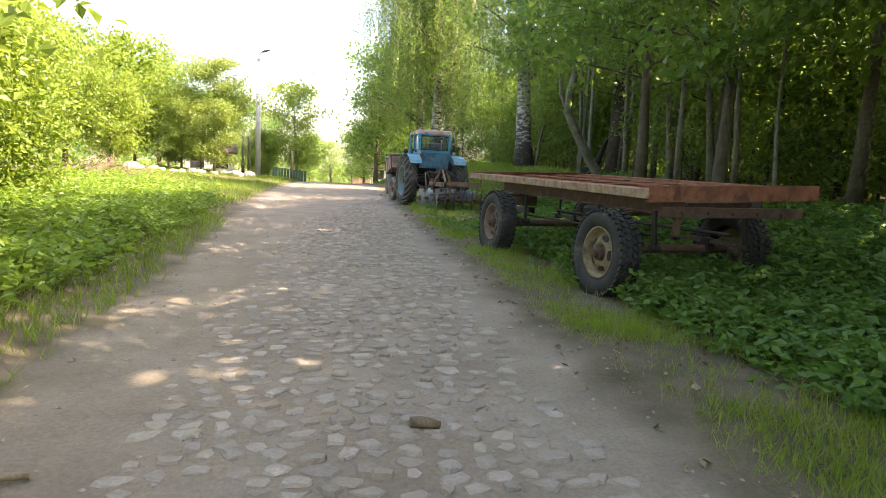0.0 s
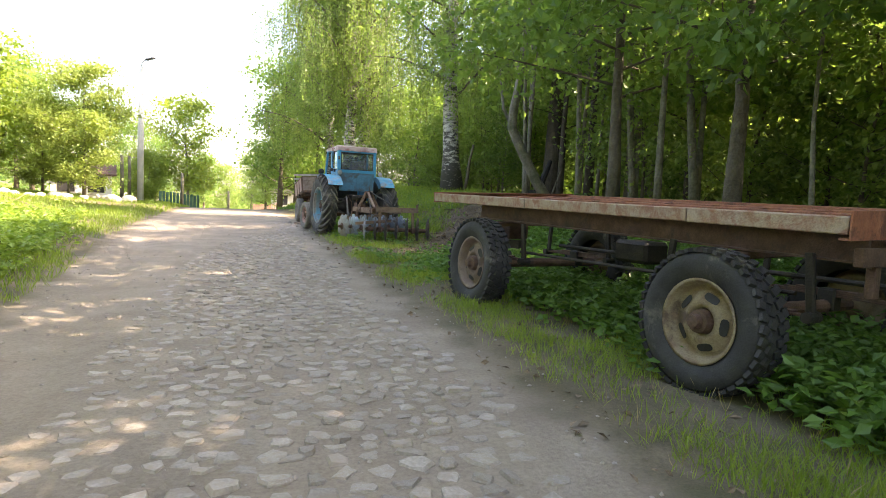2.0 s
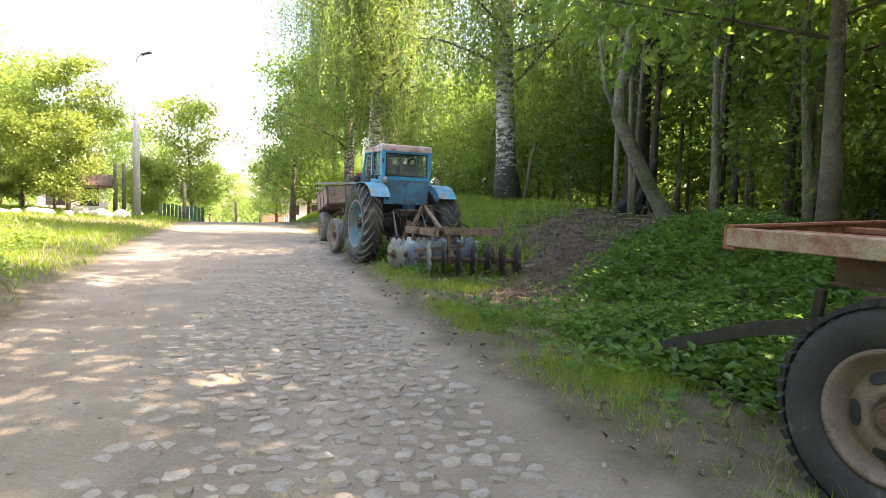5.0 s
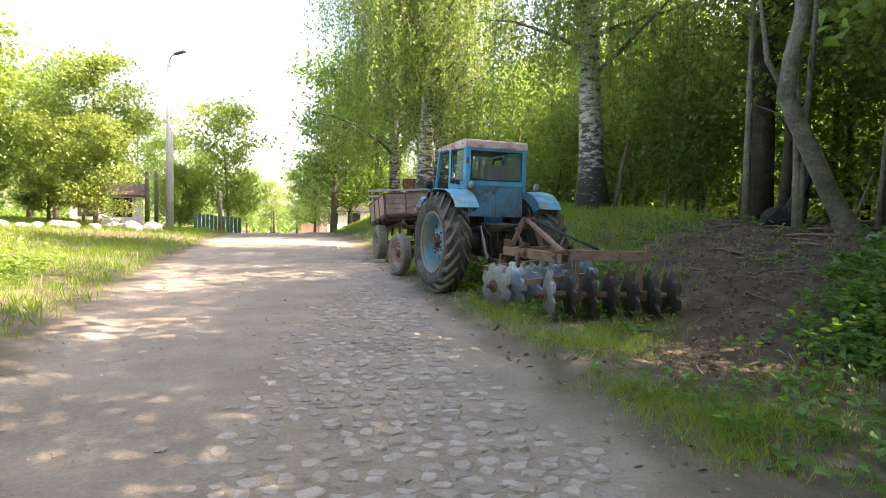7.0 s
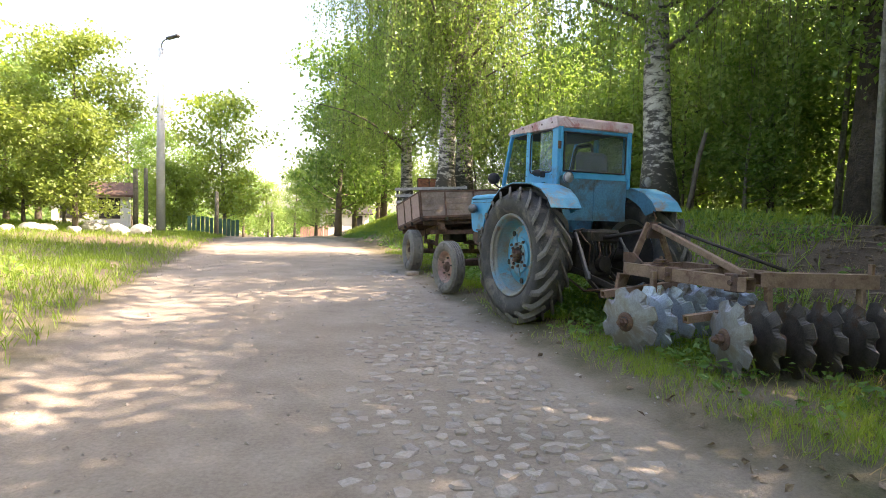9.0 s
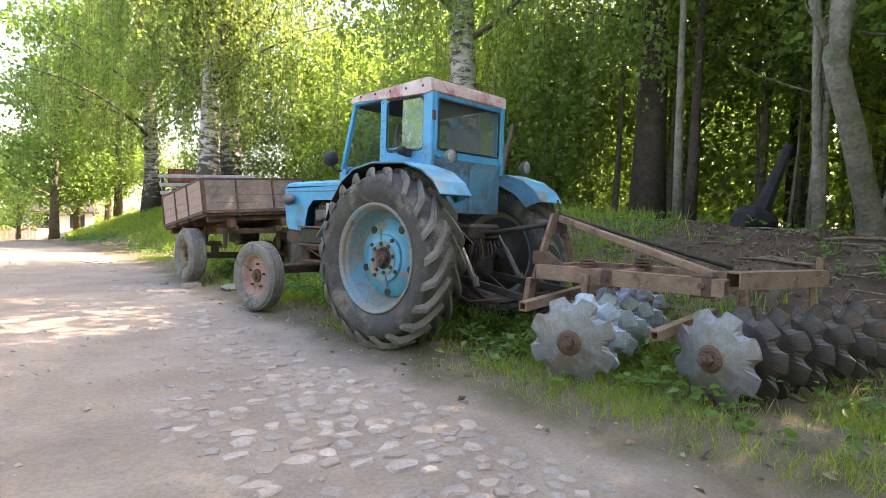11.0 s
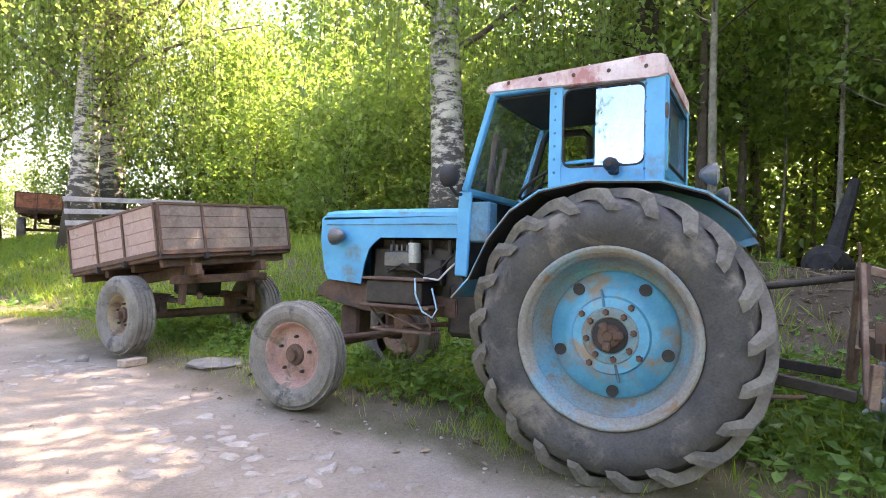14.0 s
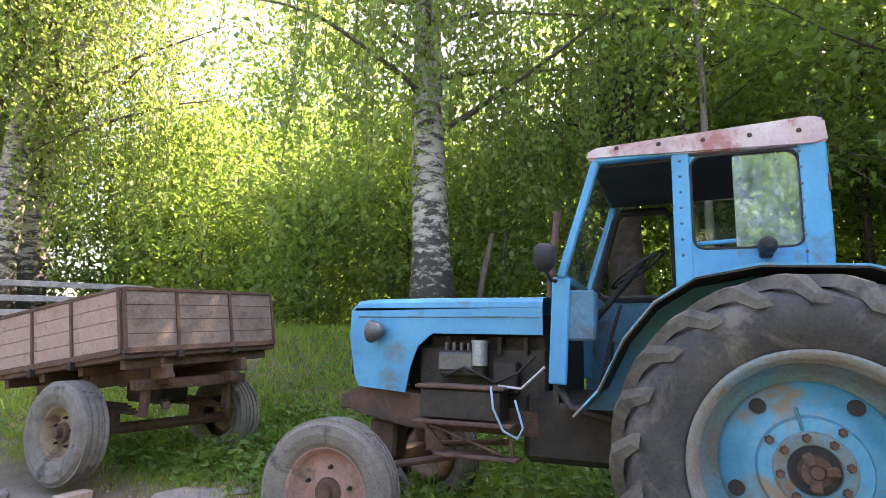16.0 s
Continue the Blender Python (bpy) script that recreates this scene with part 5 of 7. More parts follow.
    cab_bar("windscreen_sill", (-0.5, 1.10, 1.64), (0.5, 1.10, 1.64), 0.05, 0.05)
    cab_bar("windscreen_header", (-0.5, 0.90, 2.29), (0.5, 0.90, 2.29), 0.05, 0.05)
    cab_bar("rear_header", (-0.5, -0.19, 2.295), (0.5, -0.19, 2.295), 0.04, 0.10)
    cab_bar("rear_sill", (-0.5, -0.19, 1.735), (0.5, -0.19, 1.735), 0.04, 0.08)
    for s in (-1, 1):
        cab_bar("rear_post", (s * 0.49, -0.19, 1.72), (s * 0.49, -0.19, 2.3), 0.04, 0.07, (0, 1, 0))
    # closed door on the far side, with a rounded black-edged window
    bm = bmesh.new()
    prism(bm, [(0.48, 0.95), (1.12, 0.95), (1.10, 1.62), (0.48, 1.62)], 0.50, 0.53)
    door = part("door", bm, M["blue_dirty"], t, "closed blue door")
    bm = bmesh.new()
    loop = [(0.505, y, z) for y, z in ((0.52, 1.60), (0.98, 1.60), (1.03, 1.64), (1.02, 1.72), (0.90, 2.16), (0.85, 2.22), (0.56, 2.22), (0.51, 2.17), (0.50, 1.65), (0.52, 1.60))]
    tube(bm, loop, 0.028, 6, False)
    part("door_frame", bm, M["black"], door, "black window surround")
    bm = bmesh.new()
    prism(bm, [(0.92, 2.275), (-0.17, 2.30), (-0.17, 2.285), (0.92, 2.26)], -0.49, 0.49)
    part("headliner", bm, M["black"], t, "dark roof lining")
    bm = bmesh.new()
    prism(bm, [(-0.205, 1.20), (-0.205, 1.70), (-0.18, 1.70), (-0.18, 1.20)], -0.49, 0.49)
    box(bm, (0, -0.212, 1.45), (0.012, 0.012, 0.48), None, 0.003)
    part("rear_panel", bm, M["blue_dirty"], t, "oil-stained blue rear panel")
    bm = bmesh.new()
    box(bm, (-0.43, 1.02, 1.43), (0.14, 0.20, 0.28), None, 0.012)
    part("fuse_box", bm, M["blue_dirty"], t, "worn blue box in the door opening")
    bm = bmesh.new()
    prism(bm, [(0.45, 0.92), (1.12, 0.92), (1.12, 0.95), (0.45, 0.95)], -0.5, 0.5)
    prism(bm, [(1.13, 0.93), (1.16, 0.93), (1.16, 1.62), (1.13, 1.62)], -0.47, 0.47)
    part("cab_floor", bm, M["dark_steel"], t, "dark cab floor and bulkhead")
    bm = bmesh.new()
    prism(bm, [(0.94, 2.295), (0.95, 2.335), (0.90, 2.365), (-0.16, 2.425), (-0.215, 2.405), (-0.225, 2.285), (-0.16, 2.28)], -0.56, 0.56, 0.012)
    roof = part("cab_roof", bm, M["roof"], t, "cab roof with faded flaking red paint")
    for k in range(5):
        for s in (-1, 1):
            bm = bmesh.new()
            lathe(bm, [(0, 0.014), (s * 0.008, 0.011), (s * 0.01, 0)], 8, m=Matrix.Translation((s * 0.558, -0.1 + k * 0.22, 2.35)))
            part("rivet", bm, M["rust"], roof, "rusty roof rivet")
    bm = bmesh.new()
    prism(bm, [(1.085, 1.67), (1.092, 1.67), (0.895, 2.27), (0.888, 2.27)], -0.485, 0.485)
    g = part("windscreen", bm, M["glass"], t, "dusty windscreen")
    g.visible_shadow = False
    bm = bmesh.new()
    box(bm, (-0.0, -0.19, 2.01), (0.90, 0.006, 0.47))
    g = part("rear_window", bm, M["glass"], t, "dusty rear window")
    g.visible_shadow = False
    bm = bmesh.new()
    box(bm, (-0.515, 0.055, 2.02), (0.006, 0.30, 0.50))
    g = part("side_pane", bm, M["plexi"], t, "sliding pane half across the side window, tinted like reflected sky")
    g.visible_shadow = False
    bm = bmesh.new()
    box(bm, (0.515, 0.16, 2.02), (0.006, 0.50, 0.50))
    g = part("side_pane", bm, M["glass"], t, "dusty side window")
    g.visible_shadow = False
    bm = bmesh.new()
    rim_loop = []
    for cy, cz, a0 in ((0.345, 2.205, 0), (-0.035, 2.205, 90), (-0.035, 1.83, 180), (0.345, 1.83, 270)):
        arc = [math.radians(a0 + 15 * j) for j in range(7)]
        pts = [(cy + 0.062 * math.cos(a), cz + 0.062 * math.sin(a)) for a in arc]
        rim_loop += [(-0.532, y, z) for y, z in pts]
        mid = math.radians(a0 + 45)
        corner = (cy + 0.095 * math.cos(mid), cz + 0.095 * math.sin(mid))
        b2 = bmesh.new()
        prism(b2, pts + [corner], -0.531, -0.522)
        part("window_corner", b2, M["blue"], t)
    tube(bm, rim_loop + rim_loop[:1], 0.007, 6, False)
    part("window_seal", bm, M["black"], t, "black rubber window seal")
    bm = bmesh.new()
    frame_bars(bm, [(-0.45, -0.212, 1.785), (0.45, -0.212, 1.785), (0.45, -0.212, 2.235), (-0.45, -0.212, 2.235)], 0.016, 0.016, 0.003)
    part("window_seal", bm, M["black"], t, "black rubber window seal")

    # fenders: bent sheets over the rear wheels
    for s in (-1, 1):
        arc = [(0.98, 0.93), (0.86, 1.06), (0.74, 1.30), (0.60, 1.47), (0.42, 1.585), (0.15, 1.635), (-0.25, 1.62), (-0.48, 1.55), (-0.62, 1.45), (-0.70, 1.34)]
        bm = bmesh.new()
        sheet(bm, arc, s * 0.53, s * 0.93, 0.010)
        fender = part("fender", bm, M["blue_worn"], t, "blue rear fender with rusty edge")
        bm = bmesh.new()
        prism(bm, arc + [(-0.52, 1.28), (-0.40, 1.40), (-0.2, 1.50), (0.15, 1.53), (0.40, 1.46), (0.55, 1.34), (0.66, 1.16), (0.72, 0.93)], s * 0.53, s * 0.545)
        part("fender_wall", bm, M["blue"] if s < 0 else M["blue_dirty"], fender, "inner side of the fender")
    bm = bmesh.new()
    arc = [(0.86, 1.06), (0.74, 1.30), (0.60, 1.47), (0.42, 1.585), (0.15, 1.635), (-0.25, 1.62), (-0.48, 1.55), (-0.62, 1.45), (-0.70, 1.34)]
    sheet(bm, [(y, z - 0.012) for y, z in arc], -0.932, -0.56, 0.008)
    part("fender_underside", bm, M["dark_steel"], t, "dark underside of the fender")
    for s in (-1, 1):
        headlamp(t, pose(s * 0.57, -0.50, 1.685), 0.062, "work_lamp", 0.10)
    bm = bmesh.new()
    lathe(bm, [(0.0, 0.0), (0.01, 0.045), (0.06, 0.04), (0.09, 0.02), (0.09, 0)], 14, m=Matrix.Translation((-0.60, 0.08, 1.76)) @ Matrix.Rotation(radians(180), 4, "Z"))
    box(bm, (-0.55, 0.08, 1.75), (0.06, 0.06, 0.08), None, 0.01)
    part("side_lamp", bm, M["black"], t, "small dark side lamp")
    bm = bmesh.new()
    lathe(bm, [(-0.06, 0.0), (-0.055, 0.05), (-0.03, 0.075), (0.03, 0.08), (0.05, 0.06), (0.055, 0)], 18, m=Matrix.Translation((-0.63, 1.17, 1.74)) @ Matrix.Rotation(radians(90), 4, "Z"))
    tube(bm, [(-0.63, 1.17, 1.68), (-0.56, 1.15, 1.62), (-0.5, 1.12, 1.62)], 0.012, 6)
    part("mirror", bm, M["black"], t, "round black mirror shell", smooth=True)
    bm = bmesh.new()
    box(bm, (-0.515, -0.217, 2.08), (0.06, 0.014, 0.09), None, 0.004)
    part("tail_lamp", bm, M["rust"], t, "rusty tail lamp housing")
    bm = bmesh.new()
    box(bm, (0.02, 0.12, 1.42), (0.5, 0.46, 0.14), None, 0.04)
    box(bm, (0.06, -0.08, 1.76), (0.46, 0.12, 0.56), Matrix.Rotation(radians(-6), 4, "X"), 0.05)
    part("seat", bm, M["seat"], t, "grey cloth-covered driver's seat")
    bm = bmesh.new()
    ring = [(0.19 * math.cos(a), 0, 0.19 * math.sin(a)) for a in (2 * math.pi * k / 24 for k in range(25))]
    mm = Matrix.Translation((-0.02, 0.72, 1.74)) @ Matrix.Rotation(radians(55), 4, "X")
    tube(bm, [mm @ Vector(p) for p in ring], 0.012, 6, False)
    for k in range(3):
        a = 2 * math.pi * k / 3 + 0.5
        tube(bm, [mm @ Vector((0, 0, 0)), mm @ Vector((0.19 * math.cos(a), 0, 0.19 * math.sin(a)))], 0.008, 5)
    tube(bm, [mm @ Vector((0, 0, 0)), (-0.02, 1.05, 1.35)], 0.02, 8)
    part("steering_wheel", bm, M["black"], t, "thin black steering wheel", smooth=True)
    bm = bmesh.new()
    tube(bm, [(-0.5, 0.42, 1.80), (-0.5, -0.1, 1.83)], 0.012, 6)
    part("grab_rail", bm, M["blue"], t, "thin blue grab rail")
    for pts in ([(-0.25, 0.95, 0.95), (-0.28, 0.85, 1.35), (-0.30, 0.80, 1.5)], [(0.25, 0.95, 0.95), (0.22, 0.9, 1.30)]):
        bm = bmesh.new()
        tube(bm, pts, 0.01, 6)
        part("lever", bm, M["black"], t, "thin control lever")
    bm = bmesh.new()
    tube(bm, [(0.42, 1.35, 1.45), (0.42, 1.35, 1.7), (0.44, 1.30, 2.25)], [0.03, 0.028, 0.028], 10)
    part("exhaust_pipe", bm, M["rust"], t, "rusty upright exhaust pipe")

    # linkage at the back
    for s in (-1, 1):
        bm = bmesh.new()
        beam(bm, (s * 0.24, -0.15, 0.62), (s * 0.40, -1.18, 0.50), 0.03, 0.065, 0.006)
        part("lower_link", bm, M["dark_steel"], t, "dark lower link arm")
        bm = bmesh.new()
        tube(bm, [(s * 0.31, -0.30, 1.06), (s * 0.33, -0.44, 0.86)], 0.018, 8)
        tube(bm, [(s * 0.33, -0.43, 0.87), (s * 0.345, -0.60, 0.60)], 0.028, 8)
        tube(bm, [(s * 0.345, -0.60, 0.62), (s * 0.35, -0.64, 0.54)], [0.04, 0.03], 8)
        part("lift_rod", bm, M["grey_lamp"], t, "grey threaded lift rod")
        bm = bmesh.new()
        beam(bm, (s * 0.12, -0.2, 1.08), (s * 0.32, -0.30, 1.06), 0.05, 0.06, 0.008)
        part("lift_arm", bm, M["dark_steel"], t, "dark lift arm")
        bm = bmesh.new()
        tube(bm, [(s * 0.30, -0.20, 0.50), (s * 0.34, -0.55, 0.40), (s * 0.39, -0.95, 0.47)], 0.012, 6)
        part("check_chain", bm, M["rust"], t, "rusty check chain", smooth=True)
    bm = bmesh.new()
    tube(bm, [(0, -0.25, 0.98), (0, -0.6, 1.03), (0, -1.2, 1.13)], [0.034, 0.026, 0.022], 10)
    part("top_link", bm, M["dark_steel"], t, "dark top link", smooth=True)
    bm = bmesh.new()
    box(bm, (0, -0.33, 0.74), (0.34, 0.16, 0.40), None, 0.03)
    box(bm, (0, -0.36, 1.02), (0.46, 0.18, 0.16), None, 0.03)
    lathe(bm, [(-0.06, 0), (-0.06, 0.09), (0.05, 0.11), (0.05, 0)], 14, m=Matrix.Translation((0, -0.42, 0.70)) @ Matrix.Rotation(radians(90), 4, "Z"))
    part("hitch_housing", bm, M["dark_steel"], t, "oily dark hitch housing")
    bm = bmesh.new()
    box(bm, (0, -0.62, 0.40), (0.44, 0.36, 0.03), None, 0.006)
    for s in (-1, 1):
        beam(bm, (s * 0.2, -0.3, 0.60), (s * 0.2, -0.62, 0.41), 0.03, 0.05, 0.004)
    part("drawbar_plate", bm, M["dark_steel"], t, "dark drawbar plate")
    for k in range(9):
        a = k * 0.7
        bm = bmesh.new()
        tube(bm, [(-0.24 + 0.06 * k, -0.26, 1.09), (-0.26 + 0.06 * k, -0.42, 0.98 + 0.06 * math.sin(a)), (-0.22 + 0.05 * k, -0.47, 0.86 + 0.06 * math.cos(a)), (-0.17 + 0.04 * k, -0.38, 0.66)], 0.009 + 0.004 * (k % 2), 6)
        part("hydraulic_hose", bm, M["black"] if k % 3 else M["rust"], t, "thin oily hydraulic hose", smooth=True)
    return t


tractor = build_tractor()


# ---- disc harrow behind the tractor ----
def notched_disc(bm, r=0.31, lobes=8, th=0.008, dish=0.05):
    n = lobes * 8
    for off in (0.0, th):
        rings = []
        for q in (0.0, 0.35, 0.7, 1.0):
            ring = []
            for k in range(n):
                a = 2 * math.pi * k / n
                ph = (k % 8) / 8 * 2 * math.pi
                edge = r * (1 - 0.19 * max(0.0, math.cos(ph)) ** 0.8)
                rr = edge * q if q == 1.0 else r * q
                if q == 0:
                    rr = 0.03
                ring.append(bm.verts.new((off - dish * (1 - q * q), rr * math.cos(a), rr * math.sin(a))))
            rings.append(ring)
        for a, b in zip(rings, rings[1:]):
            for k in range(n):
                bm.faces.new((a[k], a[(k + 1) % n], b[(k + 1) % n], b[k]))
        if off:
            for k in range(n):
                bm.faces.new((last[k], last[(k + 1) % n], rings[-1][(k + 1) % n], rings[-1][k]))
        last = rings[-1]


def build_harrow():
    h = thing("disc_harrow", "rusty disc harrow with notched steel discs hitched behind the tractor", "harrow", pose(4.437, 20.02, 0.105, 0, 0, 8))

    def bar(name, p0, p1, w, d, label="", mm="beam", up=(0, 0, 1)):
        b = bmesh.new()
        beam(b, p0, p1, w, d, 0.006, up=up)
        return part(name, b, M[mm], h, label)

    def hollow(name, p0, p1, w, label):
        """A box beam, open at both ends."""
        p0, p1 = Vector(p0), Vector(p1)
        d = (p1 - p0).normalized()
        side = d.cross(Vector((0, 0, 1))).normalized()
        up = side.cross(d)
        b = bmesh.new()
        rings = []
        for q, p in ((w / 2, p0), (w / 2, p1), (w / 2 - 0.012, p1), (w / 2 - 0.012, p0)):
            rings.append([b.verts.new(p + side * q * i + up * q * j) for i, j in ((-1, -1), (1, -1), (1, 1), (-1, 1))])
        for r, t in zip(rings, rings[1:] + rings[:1]):
            for k in range(4):
                b.faces.new((r[k], r[(k + 1) % 4], t[(k + 1) % 4], t[k]))
        return part(name, b, M["beam"], h, label)

    # hitch mast: two legs, a plate across the top, a wide foot plate
    for s in (-1, 1):
        bar("mast_leg", (s * 0.40, -1.22, 0.48), (s * 0.06, -1.23, 1.20), 0.075, 0.03, "rusty brown mast leg", up=(0, 1, 0))
        bar("mast_foot", (s * 0.43, -1.24, 0.45), (s * 0.41, -1.26, 0.68), 0.10, 0.05, "rusty foot of the mast", up=(0, 1, 0))
    b = bmesh.new()
    prism(b, [(-0.075, -0.17), (0.075, -0.17), (0.035, 0.0), (-0.035, 0.0)], -0.02, 0.02, 0.004)
    o = part("mast_plate", b, M["rust"], h, "rusty plate at the top of the mast")
    o.matrix_local = pose(0.0, -1.25, 1.21) @ Matrix.Rotation(radians(90), 4, "Z") @ Matrix.Diagonal((1, 1.5, 1, 1))
    b = bmesh.new()
    prism(b, [(-1.25, 0.79), (-1.25, 0.90), (-1.40, 0.90), (-1.56, 0.79)], -0.40, -0.375, 0.003)
    part("gusset", b, M["rust"], h, "rusty triangular gusset behind the mast")
    # frame: two side beams, front and rear cross beams
    hollow("frame_beam", (-0.40, -1.33, 0.74), (-0.375, -2.74, 0.735), 0.115, "brown hollow box beam")
    hollow("frame_beam", (0.36, -1.30, 0.74), (0.26, -2.72, 0.745), 0.115, "brown hollow box beam")
    hollow("frame_beam", (-0.335, -1.34, 0.74), (0.30, -1.31, 0.74), 0.10, "brown hollow box beam")
    hollow("rear_beam", (-0.33, -2.76, 0.785), (0.60, -3.09, 0.785), 0.115, "brown hollow rear beam")
    hollow("frame_beam", (-0.335, -1.92, 0.735), (0.31, -1.86, 0.735), 0.09, "brown hollow box beam")
    for p, q in (((-0.37, -2.60, 0.74), (0.13, 0.14, 0.15)), ((-0.39, -1.93, 0.735), (0.13, 0.09, 0.135))):
        b = bmesh.new()
        box(b, p, q, None, 0.008)
        tube(b, [(p[0] - q[0] / 2 - 0.002, p[1], p[2]), (p[0] - q[0] / 2 - 0.018, p[1], p[2])], 0.022, 10)
        part("clamp", b, M["rust"], h, "rusty clamp with its bolt")
    bar("brace", (-0.03, -1.27, 1.17), (-0.35, -2.66, 0.81), 0.05, 0.055, "brown sloping brace")
    b = bmesh.new()
    tube(b, [(0.03, -1.27, 1.19), (0.22, -2.60, 0.83)], 0.016, 8)
    part("brace_rod", b, M["dark_steel"], h, "thin dark sloping rod", smooth=True)
    for x, y in ((-0.34, -1.72), (0.24, -1.90)):
        b = bmesh.new()
        for k in range(3):
            box(b, (x, y, 0.81 + k * 0.022), (0.15 - 0.02 * k, 0.10, 0.016), Matrix.Rotation(0.3 * k, 4, "Z"), 0.003)
        tube(b, [(x, y, 0.79), (x, y, 0.89)], 0.018, 8)
        part("adjuster", b, M["rust"], h, "rusty adjusting plates")
    # gangs of notched discs
    gangs = (((-0.854, -1.90), (0.74, -1.62), 7, "disc_bright"), ((-0.60, -2.76), (0.80, -3.24), 7, "disc"))
    meshes = {}
    for (x0, y0), (x1, y1), n, mm in gangs:
        ang = math.atan2(y1 - y0, x1 - x0)
        ux, uy = math.cos(ang), math.sin(ang)
        for k in range(n):
            key = "disc_mixed" if k == 0 else mm
            f = k / (n - 1)
            p = pose(x0 + (x1 - x0) * f, y0 + (y1 - y0) * f, 0.315) @ Matrix.Rotation(ang, 4, "Z") @ Matrix.Rotation(k * 0.37, 4, "X")
            if key not in meshes:
                b = bmesh.new()
                notched_disc(b)
                d = part("disc", b, M[key], h, "notched steel disc, polished by soil, its pale blue imitating reflected sky" if key == "disc_bright" else "notched dark rusty steel disc")
                d.matrix_local = p
                meshes[key] = d
            else:
                again(meshes[key], p, h)
        b = bmesh.new()
        tube(b, [(x0 - ux * 0.08, y0 - uy * 0.08, 0.315), (x1 + ux * 0.04, y1 + uy * 0.04, 0.315)], 0.024, 10)
        part("gang_axle", b, M["rust"], h, "rusty axle through the discs")
        spool = None
        for k in range(n - 1):
            f = (k + 0.5) / (n - 1)
            p = pose(x0 + (x1 - x0) * f, y0 + (y1 - y0) * f, 0.315) @ Matrix.Rotation(ang, 4, "Z")
            if spool is None:
                b = bmesh.new()
                lathe(b, [(-0.10, 0.0), (-0.10, 0.06), (-0.08, 0.045), (0.08, 0.045), (0.10, 0.06), (0.10, 0.0)], 12)
                spool = part("spool", b, M["rust"], h, "rusty spool between discs")
                spool.matrix_local = p
            else:
                again(spool, p, h)
        b = bmesh.new()
        lathe(b, [(-0.012, 0.0), (-0.012, 0.085), (-0.02, 0.088), (-0.032, 0.07), (-0.036, 0.045)], 20)
        o = part("washer", b, M["rust"], h, "round rusty end washer")
        o.matrix_local = pose(x0, y0, 0.315) @ Matrix.Rotation(ang, 4, "Z") @ Matrix.Translation((-0.03, 0, 0))
        b = bmesh.new()
        lathe(b, [(0, 0.0), (0, 0.042), (-0.04, 0.042), (-0.042, 0.026), (-0.075, 0.026), (-0.08, 0.0)], 6)
        o = part("end_nut", b, M["rust"], h, "square-cornered rusty end nut")
        o.matrix_local = pose(x0, y0, 0.315) @ Matrix.Rotation(ang, 4, "Z") @ Matrix.Translation((-0.066, 0, 0))
        for f in (0.235, 0.765):
            c = Vector((x0 + (x1 - x0) * f, y0 + (y1 - y0) * f, 0.315))
            bar("hanger", c + Vector((0, 0.03, 0.0)), c + Vector((0, 0.06, 0.44)), 0.055, 0.05, "brown steel hanger", up=(0, 1, 0))
            b = bmesh.new()
            box(b, c, (0.11, 0.13, 0.14), Matrix.Rotation(ang, 4, "Z"), 0.02)
            part("bearing", b, M["rust"], h, "rusty bearing block")
    # gang beam ends standing out beside the discs
    hollow("gang_beam", (-0.80, -1.45, 0.50), (0.55, -1.50, 0.62), 0.07, "brown hollow gang beam")
    hollow("gang_beam", (-0.72, -2.42, 0.42), (0.15, -2.50, 0.50), 0.065, "brown hollow gang beam")
    bar("peg", (0.57, -3.08, 0.78), (0.57, -3.08, 0.93), 0.04, 0.04, "upright peg on the rear beam", up=(0, 1, 0))
    b = bmesh.new()
    tube(b, [(0.02, -1.22, 1.18), (0.03, -1.23, 1.25), (0.0, -1.22, 1.33)], 0.009, 6)
    part("pin", b, M["rust"], h, "bent rusty hitch pin")
    return h


build_harrow()


